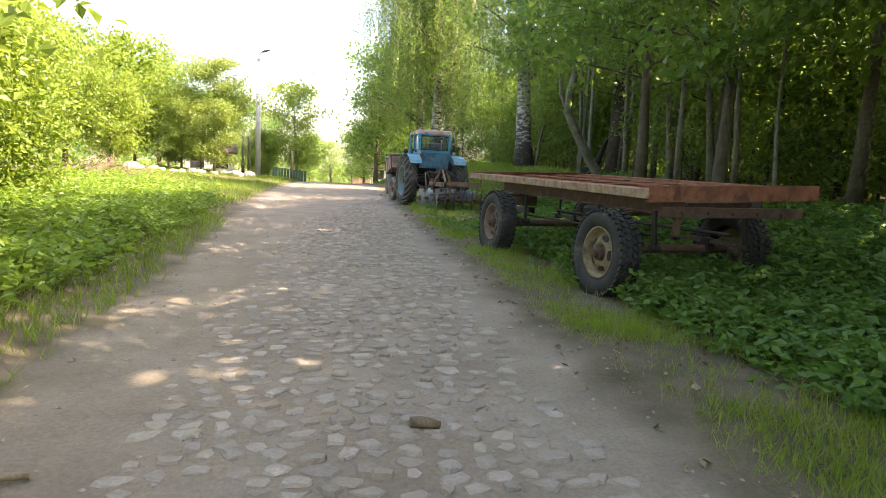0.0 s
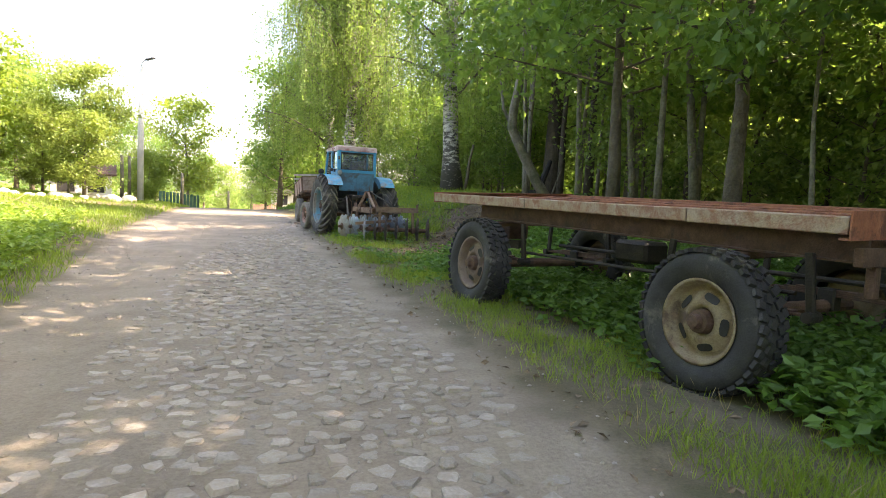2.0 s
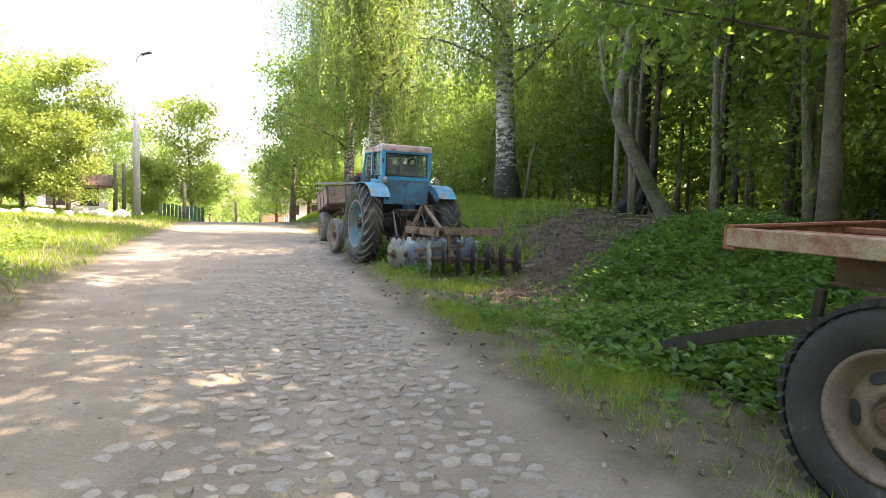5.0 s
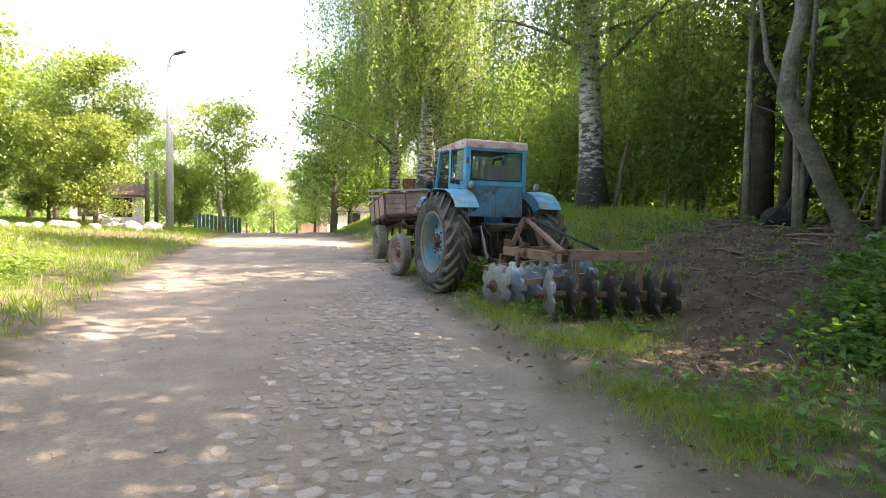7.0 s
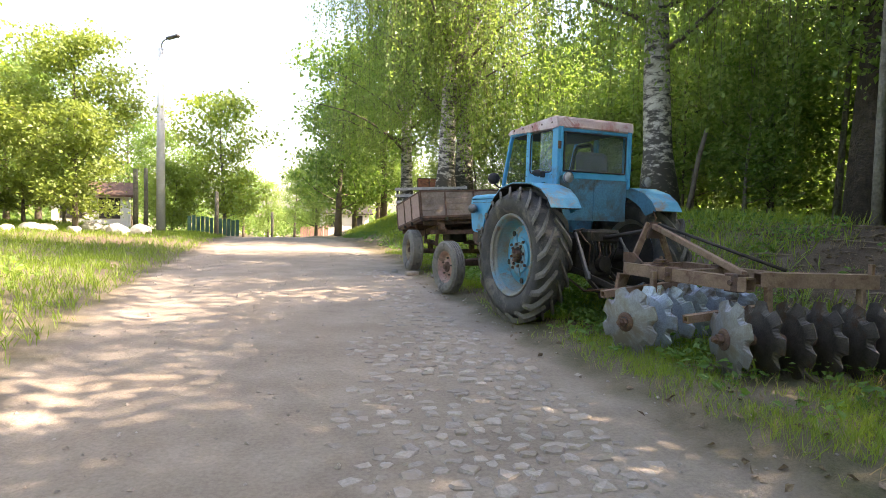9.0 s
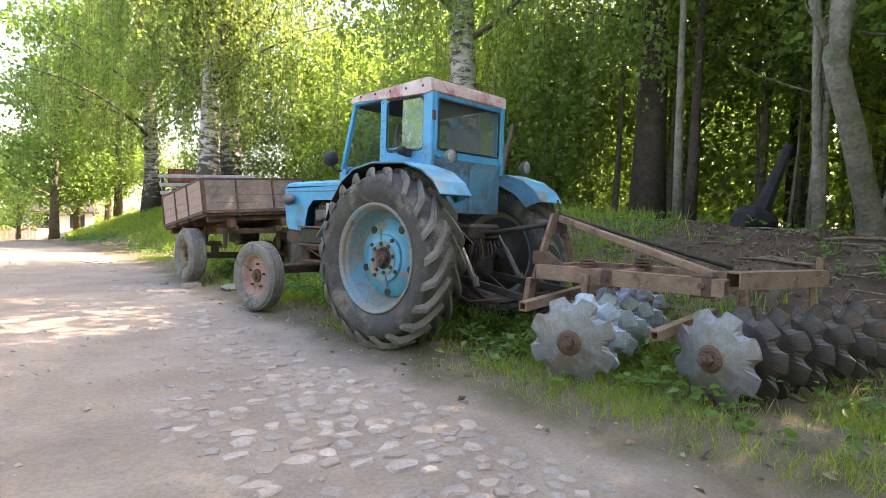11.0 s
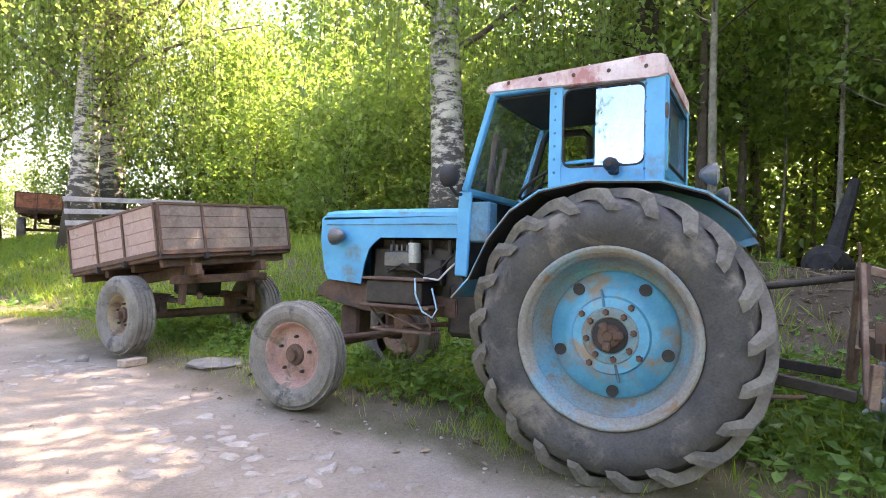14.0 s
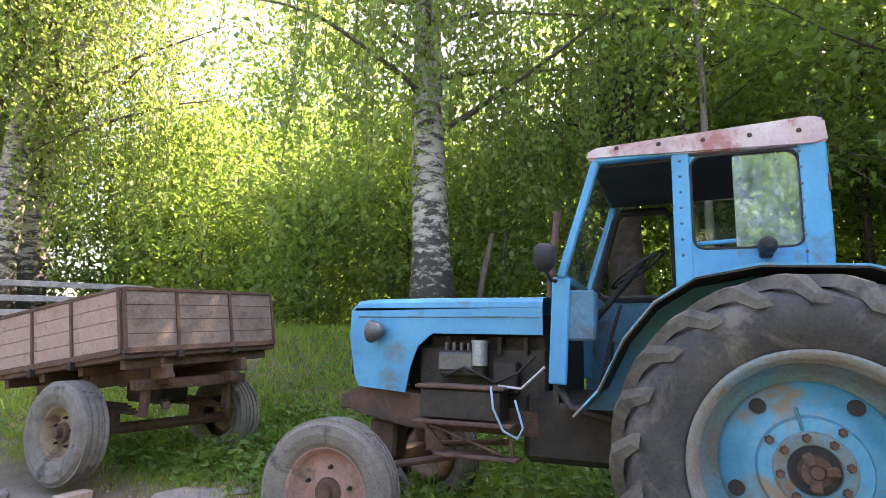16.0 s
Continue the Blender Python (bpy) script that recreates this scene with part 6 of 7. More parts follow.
# ---- small tipping trailer ----
def build_tip_trailer(name, label, m, tilt, roll, back_m, side_m, rack=True, length=(-0.62, 1.22), half=0.83):
    t = thing(name, label, "trailer", m)
    lean = Matrix.Translation((0, 0, 1.03)) @ Matrix.Rotation(radians(tilt), 4, "X") @ Matrix.Rotation(radians(roll), 4, "Y")
    y0, y1, hgt = length[0], length[1], 0.48
    bm = bmesh.new()
    box(bm, (0, (y0 + y1) / 2, -0.02), (2 * half + 0.02, y1 - y0 + 0.02, 0.05), None, 0.006)
    for y in np.linspace(y0 + 0.1, y1 - 0.1, 4):
        box(bm, (0, y, -0.085), (2 * half - 0.1, 0.07, 0.08), None, 0.006)
    for s in (-1, 1):
        box(bm, (s * 0.42, (y0 + y1) / 2, -0.17), (0.08, y1 - y0, 0.12), None, 0.008)
    bed = part("floor_frame", bm, M["rust"], t, "rusty steel floor frame")
    bed.matrix_local = lean

    def wall(name_, p0, p1, mat_, ribs):
        p0, p1 = Vector(p0), Vector(p1)
        d = (p1 - p0).normalized()
        nrm = Vector((d.y, -d.x, 0))
        w = None
        for k in range(4):
            b = bmesh.new()
            z = 0.03 + (k + 0.5) * hgt / 4
            beam(b, p0 + Vector((0, 0, z)), p1 + Vector((0, 0, z)), 0.028, hgt / 4 - 0.003, 0.003)
            if w is None:
                w = part(name_, b, mat_, t)
                w.matrix_local = lean
            else:
                part("plank", b, mat_, w)
        b = bmesh.new()
        for f in ribs:
            c = p0.lerp(p1, f) + nrm * 0.022
            beam(b, c + Vector((0, 0, 0.0)), c + Vector((0, 0, hgt + 0.03)), 0.03, 0.02, 0.003, up=nrm)
        beam(b, p0 + nrm * 0.018 + Vector((0, 0, 0.02)), p1 + nrm * 0.018 + Vector((0, 0, 0.02)), 0.03, 0.05, 0.004)
        beam(b, p0 + Vector((0, 0, hgt + 0.04)), p1 + Vector((0, 0, hgt + 0.04)), 0.05, 0.03, 0.004)
        part("rib", b, M["rust"], w, "rusty steel ribs and edging")
        for f in ribs[1:-1]:
            b = bmesh.new()
            c = p0.lerp(p1, f) + nrm * 0.03
            box(b, c + Vector((0, 0, -0.03)), (0.05, 0.05, 0.07), None, 0.006)
            part("hinge", b, M["dark_steel"], w)
        return w

    wall("front_wall", (-half, y0, 0), (half, y0, 0), back_m, (0.0, 0.30, 0.66, 1.0))
    wall("side_wall", (-half, y1, 0), (-half, y0 + 0.02, 0), side_m, (0.0, 0.35, 0.66, 1.0))
    wall("side_wall", (half, y0 + 0.02, 0), (half, y1, 0), back_m, (0.0, 0.35, 0.66, 1.0))
    wall("tailgate", (half, y1, 0), (-half, y1, 0), back_m, (0.0, 0.33, 0.66, 1.0))
    if rack:
        for s in (-1, 1):
            b = bmesh.new()
            beam(b, (s * 0.8, y1 + 0.05, 0.0), (s * 0.8, y1 + 0.05, 0.92), 0.04, 0.05, 0.004, up=(0, 1, 0))
            r = part("rack_post", b, M["dark_steel"], t, "dark steel rack post")
            r.matrix_local = lean
        for z in (0.60, 0.74, 0.89):
            b = bmesh.new()
            beam(b, (-0.86, y1 + 0.02, z), (0.86, y1 + 0.02, z), 0.025, 0.06, 0.003)
            part("rack_rail", b, M["grey_wood"], r, "grey weathered rail")
    # running gear stays level
    for s in (-1, 1):
        ribbed_wheel(t, pose(s * 0.83, 0, 0.415) @ (FLIP if s > 0 else Matrix()), 0.415, 0.26, 0.21, "wheel", M["rubber_dusty"], M["rim_tan"], "worn ribbed trailer tyre")
    b = bmesh.new()
    tube(b, [(-0.78, 0, 0.40), (0.78, 0, 0.40)], 0.05, 10)
    part("axle", b, M["rust"], t, "rusty round axle")
    for s in (-1, 1):
        b = bmesh.new()
        for k in range(5):
            beam(b, (s * 0.45, -0.40 + k * 0.06, 0.55 + k * 0.018), (s * 0.45, 0.40 - k * 0.06, 0.55 + k * 0.018), 0.06, 0.016, 0.003)
        box(b, (s * 0.45, 0, 0.5), (0.09, 0.12, 0.16), None, 0.01)
        part("leaf_spring", b, M["rust"], t, "rusty leaf spring")
        for y, z in ((-0.4, 1.06), (0.4, 0.95)):
            b = bmesh.new()
            beam(b, (s * 0.45, y, 0.53), (s * 0.43, y * 1.05, z), 0.08, 0.05, 0.006, up=(1, 0, 0))
            part("spring_hanger", b, M["rust"], t, "rusty spring hanger")
    for name_, p0, p1, w in (("cross_beam", (-0.6, -0.45, 0.80), (0.6, -0.45, 0.83), 0.09), ("tow_bar", (-0.3, -0.5, 0.62), (0.4, 0.5, 0.60), 0.06), ("chassis_rail", (-0.36, -0.6, 0.86), (-0.36, 1.1, 0.76), 0.09), ("chassis_rail", (0.36, -0.6, 0.86), (0.36, 1.1, 0.76), 0.09)):
        b = bmesh.new()
        beam(b, p0, p1, w, w, 0.007)
        part(name_, b, M["rust"], t, "rusty steel beam")
    b = bmesh.new()
    box(b, (0.1, 0.15, 0.70), (0.34, 0.5, 0.22), None, 0.03)
    tube(b, [(0.1, 0.15, 0.62), (0.1, 0.15, 0.92)], 0.07, 12)
    part("tipping_ram", b, M["dark_steel"], t, "dark tipping ram and its housing")
    b = bmesh.new()
    for k in range(7):
        a = k * 0.9
        c = lean @ Vector((-0.55 + 0.008 * k, y0 - 0.05, -0.03 - 0.03 * math.sin(k / 6 * math.pi) * 3))
        tube(b, [c + Vector((0.0, 0, 0.018)), c + Vector((0.012, 0, 0)), c + Vector((0, 0, -0.018))], 0.006, 5)
    part("chain", b, M["rust"], t, "short rusty chain")
    return t


build_tip_trailer("tipping_trailer", "small tipping trailer with faded red-brown board sides, tilted on its axle", pose(4.25, 25.16, 0.17, 0, 0, 2.5), -8, -3.5, M["board"], M["board_red"])
build_tip_trailer("parked_trailer", "low trailer with rusty orange end and weathered sides on the bank", pose(7.75, 39.3, gz(7.75, 39.3), 0, 0, -20) @ Matrix.Scale(0.9, 4), 0, 0, M["rust_red"], M["board"], False, (-1.3, 2.4), 0.95)


# ---- flatbed frame trailer ----
def build_flatbed():
    L, W = 4.62, 2.02
    t = thing("flatbed_trailer", "old rusty flatbed trailer frame without deck standing in the weeds", "trailer", Matrix.Translation((4.385, 5.66, 0)) @ Matrix.Rotation(radians(8.9), 4, "Z"))
    lift = math.atan2(0.065, 4.5)
    up = Matrix.Translation((0, 0, 1.135)) @ Matrix.Rotation(lift, 4, "X") @ Matrix.Rotation(radians(-2.0), 4, "Y")

    def bar(name, p0, p1, w, h, mm, lab=""):
        b = bmesh.new()
        beam(b, p0, p1, w, h, 0.006)
        o = part(name, b, mm, t, lab)
        o.matrix_local = up
        return o

    def channel(name, p0, p1, h, fl, mm, lab="", side=1):
        """A steel channel: a web with two flanges."""
        p0, p1 = Vector(p0), Vector(p1)
        d = (p1 - p0).normalized()
        n = Vector((d.y, -d.x, 0)) * side
        b = bmesh.new()
        sec = [(0, -h / 2), (fl, -h / 2), (fl, -h / 2 + 0.012), (0.012, -h / 2 + 0.012), (0.012, h / 2 - 0.012), (fl, h / 2 - 0.012), (fl, h / 2), (0, h / 2)]
        ends = [[b.verts.new(p + n * u + Vector((0, 0, v))) for u, v in sec] for p in (p0, p1)]
        for j in range(8):
            b.faces.new((ends[0][j], ends[0][(j + 1) % 8], ends[1][(j + 1) % 8], ends[1][j]))
        b.faces.new(ends[0][::-1])
        b.faces.new(ends[1])
        o = part(name, b, mm, t, lab)
        o.matrix_local = up
        return o

    bar("side_rail", (0.035, 0.0, 0.0), (0.035, 0.98, 0), 0.07, 0.092, M["bed_rail"], "side rail with peeling pale paint")
    bar("side_rail", (0.035, 0.99, 0.0), (0.035, 2.78, 0), 0.07, 0.088, M["bed_rail"], "side rail with peeling pale paint")
    bar("side_rail", (0.035, 2.79, 0.0), (0.035, L, 0), 0.07, 0.092, M["bed_rail"], "side rail with peeling pale paint")
    bar("side_rail", (W, 0.0, 0.0), (W, L, 0), 0.07, 0.092, M["rust_red"], "rusty side rail")
    channel("end_beam", (0.0, -0.02, 0.0), (W + 0.04, -0.02, 0), 0.15, 0.06, M["rust_red"], "red-brown end beam", -1)
    channel("end_beam", (0.0, L + 0.01, 0.0), (W + 0.04, L + 0.01, 0), 0.12, 0.06, M["rust_red"], "red-brown end beam")
    for k in range(1, 9):
        channel("cross_member", (0.07, k * L / 9, -0.012), (W - 0.04, k * L / 9, -0.012), 0.07, 0.05, M["rust_red"], "rusty cross member")
    for x in (0.38, 1.0, 1.62):
        bar("stringer", (x, 0.02, 0.012), (x, L, 0.012), 0.05, 0.035, M["rust_red"], "rusty stringer")
    for x in (0.52, 1.5):
        channel("main_beam", (x, 0.15, -0.15), (x, L - 0.25, -0.15), 0.17, 0.07, M["rust"], "rusty main beam", 1 if x > 1 else -1)
    for y in (0.22, 1.9, 2.9, 4.3):
        bar("frame_tie", (0.62, y, -0.15), (1.42, y, -0.15), 0.06, 0.10, M["rust"])
    for y in (0.92, 3.87):
        bar("bolster", (0.34, y, -0.27), (1.72, y, -0.27), 0.14, 0.05, M["rust"], "rusty bolster")
    for x, y, mm, lab in ((0.210, 0.924, "rim_tan", "tan rim with rust"), (0.199, 3.87, "rim_brown", "brown rusty rim")):
        truck_wheel(t, pose(x, y, 0.452 if y < 2 else 0.5, 0, 0, 0) @ Matrix.Rotation(0.4 + y, 4, "X") @ Matrix.Rotation(radians(3 if y > 2 else -2), 4, "Z"), M[mm], lab)
        truck_wheel(t, pose(W - 0.1, y, 0.50, 0, 0, 0) @ FLIP, M[mm], lab)
        b = bmesh.new()
        tube(b, [(x + 0.08, y, 0.50), (W - 0.18, y, 0.50)], 0.05, 10)
        part("axle", b, M["rust"], t, "rusty round axle")
        for q in (0.42, 1.58):
            b = bmesh.new()
            for k in range(4):
                beam(b, (q, y - 0.55 + k * 0.1, 0.58 + k * 0.014), (q, y + 0.55 - k * 0.1, 0.58 + k * 0.014), 0.06, 0.014, 0.002)
            part("leaf_spring", b, M["rust"], t, "rusty leaf spring")
            for e in (-0.55, 0.55):
                b = bmesh.new()
                beam(b, (q, y + e, 0.54), (q, y + e * 0.92, 0.96), 0.05, 0.035, 0.005, up=(1, 0, 0))
                tube(b, [(q - 0.06, y + e, 0.575), (q + 0.06, y + e, 0.575)], 0.035, 9)
                part("spring_hanger", b, M["dark_steel"], t, "dark spring hanger with its eye")
            b = bmesh.new()
            box(b, (q, y, 0.55), (0.11, 0.13, 0.17), None, 0.012)
            part("spring_clamp", b, M["dark_steel"], t)
    for p0, p1, r in (((0.45, 0.5, 0.70), (0.5, 3.5, 0.66), 0.014), ((1.2, 0.2, 0.74), (1.1, 3.6, 0.72), 0.02)):
        b = bmesh.new()
        tube(b, [p0, p1], r, 8)
        part("brake_rod", b, M["dark_steel"], t, "dark brake rod")
    b = bmesh.new()
    box(b, (1.0, 2.3, 0.78), (0.3, 0.4, 0.2), None, 0.03)
    part("air_tank", b, M["dark_steel"], t, "dark tank under the frame")
    b = bmesh.new()
    beam(b, (0.40, 0.06, 0.90), (0.40, 0.06, 1.06), 0.12, 0.012, 0.002, up=(0, 1, 0))
    beam(b, (0.40, 0.06, 0.74), (0.40, 0.06, 0.92), 0.06, 0.05, 0.004, up=(0, 1, 0))
    part("corner_bracket", b, M["rust"], t, "rusty bracket hanging from the corner")
    b = bmesh.new()
    beam(b, (0.16, 0.02, 0.97), (1.9, 0.02, 0.99), 0.05, 0.10, 0.004)
    for k in range(5):
        tube(b, [(0.4 + 0.3 * k, -0.012, 0.975), (0.4 + 0.3 * k, -0.03, 0.975)], 0.018, 8)
    part("tail_beam", b, M["rust"], t, "rusty tail beam with bolts")
    knee = [Vector((0.80, 3.9, 0.74)), Vector((0.98, 4.75, 0.70)), Vector((1.06, 5.15, 0.60)), Vector((1.16, 6.12, 0.23))]
    b = bmesh.new()
    rows = []
    for i, p in enumerate(knee):
        rows.append([b.verts.new(p + Vector(o)) for o in ((-0.055, 0, -0.085), (-0.055, 0, 0.01), (0.055, 0, 0.01), (0.055, 0, -0.085), (0.04, 0, -0.085), (0.04, 0, -0.006), (-0.04, 0, -0.006), (-0.04, 0, -0.085))])
    for p, q in zip(rows, rows[1:]):
        for j in range(8):
            b.faces.new((p[j], p[(j + 1) % 8], q[(j + 1) % 8], q[j]))
    b.faces.new(rows[0][::-1])
    b.faces.new(rows[-1])
    part("drawbar", b, M["dark_steel"], t, "dark channel drawbar sloping to the ground")
    b = bmesh.new()
    box(b, (0.80, 4.15, 0.84), (0.26, 0.34, 0.16), None, 0.012)
    part("drawbar_pivot", b, M["rust"], t, "rusty drawbar pivot housing")
    return t


build_flatbed()


# ---- pole, posts, far buildings ----
def build_pole():
    x, y = -3.75, 38.9
    z = gz(x, y)
    t = thing("street_lamp_pole", "white concrete lamp pole with a lamp arm beside the track", "pole", pose(x, y, z))
    bm = bmesh.new()
    tube(bm, [(0, 0, -0.3), (0, 0, 4), (0.02, 0, 7.2)], [0.17, 0.15, 0.11], 12)
    part("shaft", bm, M["concrete"], t, "pale concrete shaft", smooth=True)
    bm = bmesh.new()
    tube(bm, [(0.02, 0, 7.0), (0.04, -0.03, 7.38), (0.12, -0.08, 7.5), (0.26, -0.15, 7.56)], 0.03, 7)
    part("arm", bm, M["zinc"], t, "thin steel arm", smooth=True)
    bm = bmesh.new()
    box(bm, (0.48, -0.26, 7.62), (0.55, 0.2, 0.11), pose(0, 0, 0, 0, -12, -25), 0.04)
    part("lamp_head", bm, M["grey_lamp"], t, "dark lamp head")


build_pole()


def build_post(x, y, h, r, label):
    t = thing("wooden_post", label, "post", pose(x, y, gz(x, y)))
    bm = bmesh.new()
    tube(bm, [(0, 0, -0.2), (0.02, 0.0, h * 0.6), (0.0, 0.03, h)], [r * 1.1, r, r * 0.9], 9)
    part("shaft", bm, M["grey_bark"], t, smooth=True)
    return t


for x, y, h, r in ((-4.6, 38.6, 2.4, 0.09), (-4.3, 38.9, 2.5, 0.08), (-1.9, 41.0, 1.9, 0.09), (0.2, 60, 2.0, 0.1)):
    build_post(x, y, h, r, "weathered wooden post in the grass")


def build_shed(x, y, turn, w, d, h, name, label, wall_m, roof_m):
    t = thing(name, label, "building", pose(x, y, gz(x, y), 0, 0, turn))
    bm = bmesh.new()
    box(bm, (0, 0, h / 2 - 0.2), (w, d, h + 0.4))
    part("wall", bm, wall_m, t)
    bm = bmesh.new()
    prism(bm, [(-d / 2 - 0.3, h - 0.05), (0, h + d * 0.25), (d / 2 + 0.3, h - 0.05), (d / 2 + 0.3, h - 0.15), (0, h + d * 0.25 - 0.12), (-d / 2 - 0.3, h - 0.15)], -w / 2 - 0.3, w / 2 + 0.3)
    part("roof", bm, roof_m, t)
    for k in (-0.25, 0.25):
        bm = bmesh.new()
        box(bm, (k * w, -d / 2 - 0.01, h * 0.55), (0.9, 0.05, 1.0), None, 0.01)
        part("window", bm, M["black"], t)


build_shed(-8.2, 46.5, 10, 3.2, 2.4, 1.6, "house", "small white house behind trees", M["white"], M["rust"])
build_shed(6.2, 66, 0, 4.0, 3, 1.6, "shed", "low pale shed where the track drops away", M["white"], M["dark_steel"])


def build_fence(x0, y0, x1, y1, n, h, mm, label):
    t = thing("fence", label, "fence", pose(x0, y0, 0))
    d = Vector((x1 - x0, y1 - y0, 0))
    for k in range(n):
        p = d * (k / (n - 1))
        z = gz(x0 + p.x, y0 + p.y)
        bm = bmesh.new()
        beam(bm, p + Vector((0, 0, z - 0.1)), p + Vector((0, 0, z + h * (1 + 0.04 * math.sin(k * 2.3)))), d.length / n * 0.9, 0.03, 0.005, up=d.cross(Vector((0, 0, 1))))
        part("board", bm, mm, t)


build_fence(-3.3, 43.2, -1.2, 43.6, 12, 0.8, M["green_paint"], "green board fence behind the lamp pole")
build_fence(2.4, 61, 4.4, 61, 12, 0.9, M["rim_red"], "low faded red fence down the slope")


# ---- rocks, logs, rubbish ----
def rock_mesh(seed, sub=2):
    rng = np.random.default_rng(seed)
    bm = bmesh.new()
    bmesh.ops.create_icosphere(bm, subdivisions=sub, radius=0.5)
    o = Vector(rng.uniform(-9, 9, 3))
    for v in bm.verts:
        n = noise.noise(v.co * 1.7 + o) * 0.28 + noise.noise(v.co * 4 + o) * 0.1
        v.co *= 1 + n
    return bm


def build_rock(x, y, s, seed, mm, label, sink=0.3, name="rock"):
    ob = part(name, rock_mesh(seed), mm, None, "", smooth=False)
    tagged(ob, label, "rock")
    ob.matrix_world = Matrix.Translation((x, y, gz(x, y) + s[2] * (0.5 - sink))) @ Matrix.Rotation(seed * 1.3, 4, "Z") @ Matrix.Diagonal((*s, 1))
    return ob


rng = np.random.default_rng(33)
for k in range(13):
    f = k / 12
    x, y = -8.6 + f * 4.6 + rng.normal() * 0.2, 31.6 + f * 3.6 + rng.normal() * 0.4
    q = rng.uniform(0.45, 0.95)
    build_rock(x, y, (q, q * 0.8, q * 0.6), 100 + k, M["pale_rock"], "pale boulder lying at the edge of the grass")
for x, y, q, h in ((3.80, 24.0, 0.55, 0.10), (4.12, 23.85, 0.38, 0.07), (3.1, 25.35, 0.14, 0.13)):
    build_rock(x, y, (q, q * 0.8, h), int(x * 10), M["boulder"], "grey stone half sunk in the verge", 0.42)
for x, y, q in ((6.35, 20.5, 0.35), (6.2, 21.2, 0.5), (6.0, 19.6, 0.3), (9.2, 16.4, 0.45), (8.6, 16.7, 0.4), (9.6, 15.6, 0.5), (10.0, 14.4, 0.6), (9.9, 13.2, 0.4)):
    build_rock(x, y, (q, q * 0.7, q * 0.5), int(q * 100), M["pale_rock"] if x < 6.5 else M["boulder"], "stone lying on the soil of the bank")
bm = bmesh.new()
box(bm, (0, 0, 0), (0.26, 0.12, 0.075), None, 0.008)
b = part("brick", bm, M["pale_brick"], None)
tagged(b, "pale brick wedged against the trailer wheel", "brick")
b.matrix_world = pose(3.34, 24.78, gz(3.34, 24.78) + 0.035, 0, 0, 12)


def build_log(x, y, ln, r, turn, tilt, mm, label, name="log"):
    bm = bmesh.new()
    tube(bm, [(-ln / 2, 0, 0), (-ln / 6, 0.03 * ln, 0.01), (ln / 6, -0.01, 0.02), (ln / 2, 0.02, 0)], [r, r * 0.95, r * 0.85, r * 0.7], 8)
    ob = part(name, bm, mm, None, "", smooth=True)
    tagged(ob, label, "wood")
    ob.matrix_world = Matrix.Translation((x, y, gz(x, y) + r * 0.6 + abs(math.sin(radians(tilt))) * ln / 2)) @ Matrix.Rotation(radians(turn), 4, "Z") @ Matrix.Rotation(radians(-tilt), 4, "Y")


rng = np.random.default_rng(8)
for k in range(95):
    x, y = rng.normal(8.3, 1.6), rng.normal(17.8, 2.2)
    if x < 6.2:
        continue
    build_log(x, y, rng.uniform(0.2, 0.9), rng.uniform(0.006, 0.02), rng.uniform(0, 180), rng.uniform(-3, 3), M["dead_wood"], "dead branch lying on brown forest soil", "branch")
for k in range(45):
    x, y = rng.uniform(4.6, 7.6), rng.uniform(12.6, 18.0)
    build_log(x, y, rng.uniform(0.2, 0.6), rng.uniform(0.006, 0.014), rng.uniform(0, 180), 0, M["dead_wood"], "thin dry stick on the ground", "stick")
for x, y, ln, r, tn in ((10.6, 18.2, 2.0, 0.045, 20), (11.0, 17.2, 1.8, 0.04, 60), (10.4, 12.0, 2.6, 0.10, 100), (9.9, 8.2, 2.0, 0.09, 80)):
    build_log(x, y, ln, r, tn, 0, M["dead_wood"], "fallen log on the forest floor")
build_log(2.05, 3.32, 0.14, 0.03, -25, 0, M["dead_wood"], "short stick lying on the cobbles", "stick")
build_log(0.35, 2.95, 0.2, 0.02, 10, 0, M["rim_tan"], "pale splinter of wood at the track's edge", "stick")
build_log(4.5, 12.6, 0.3, 0.012, 100, 0, M["dead_wood"], "thin stick on the verge", "stick")


def build_burnt():
    t = thing("burnt_stump", "charred black stump with a leaning burnt stem on bare soil", "stump", pose(9.57, 19.26, gz(9.57, 19.26)))
    bm = rock_mesh(5)
    bmesh.ops.scale(bm, vec=(0.9, 0.6, 0.5), verts=bm.verts[:])
    bmesh.ops.translate(bm, vec=(0, 0, 0.12), verts=bm.verts[:])
    part("root_plate", bm, M["char"], t)
    bm = bmesh.new()
    tube(bm, [(0.1, 0, 0.15), (0.25, -0.1, 0.6), (0.35, -0.2, 1.0), (0.42, -0.25, 1.25)], [0.13, 0.10, 0.08, 0.06], 8)
    part("stem", bm, M["char"], t)


build_burnt()


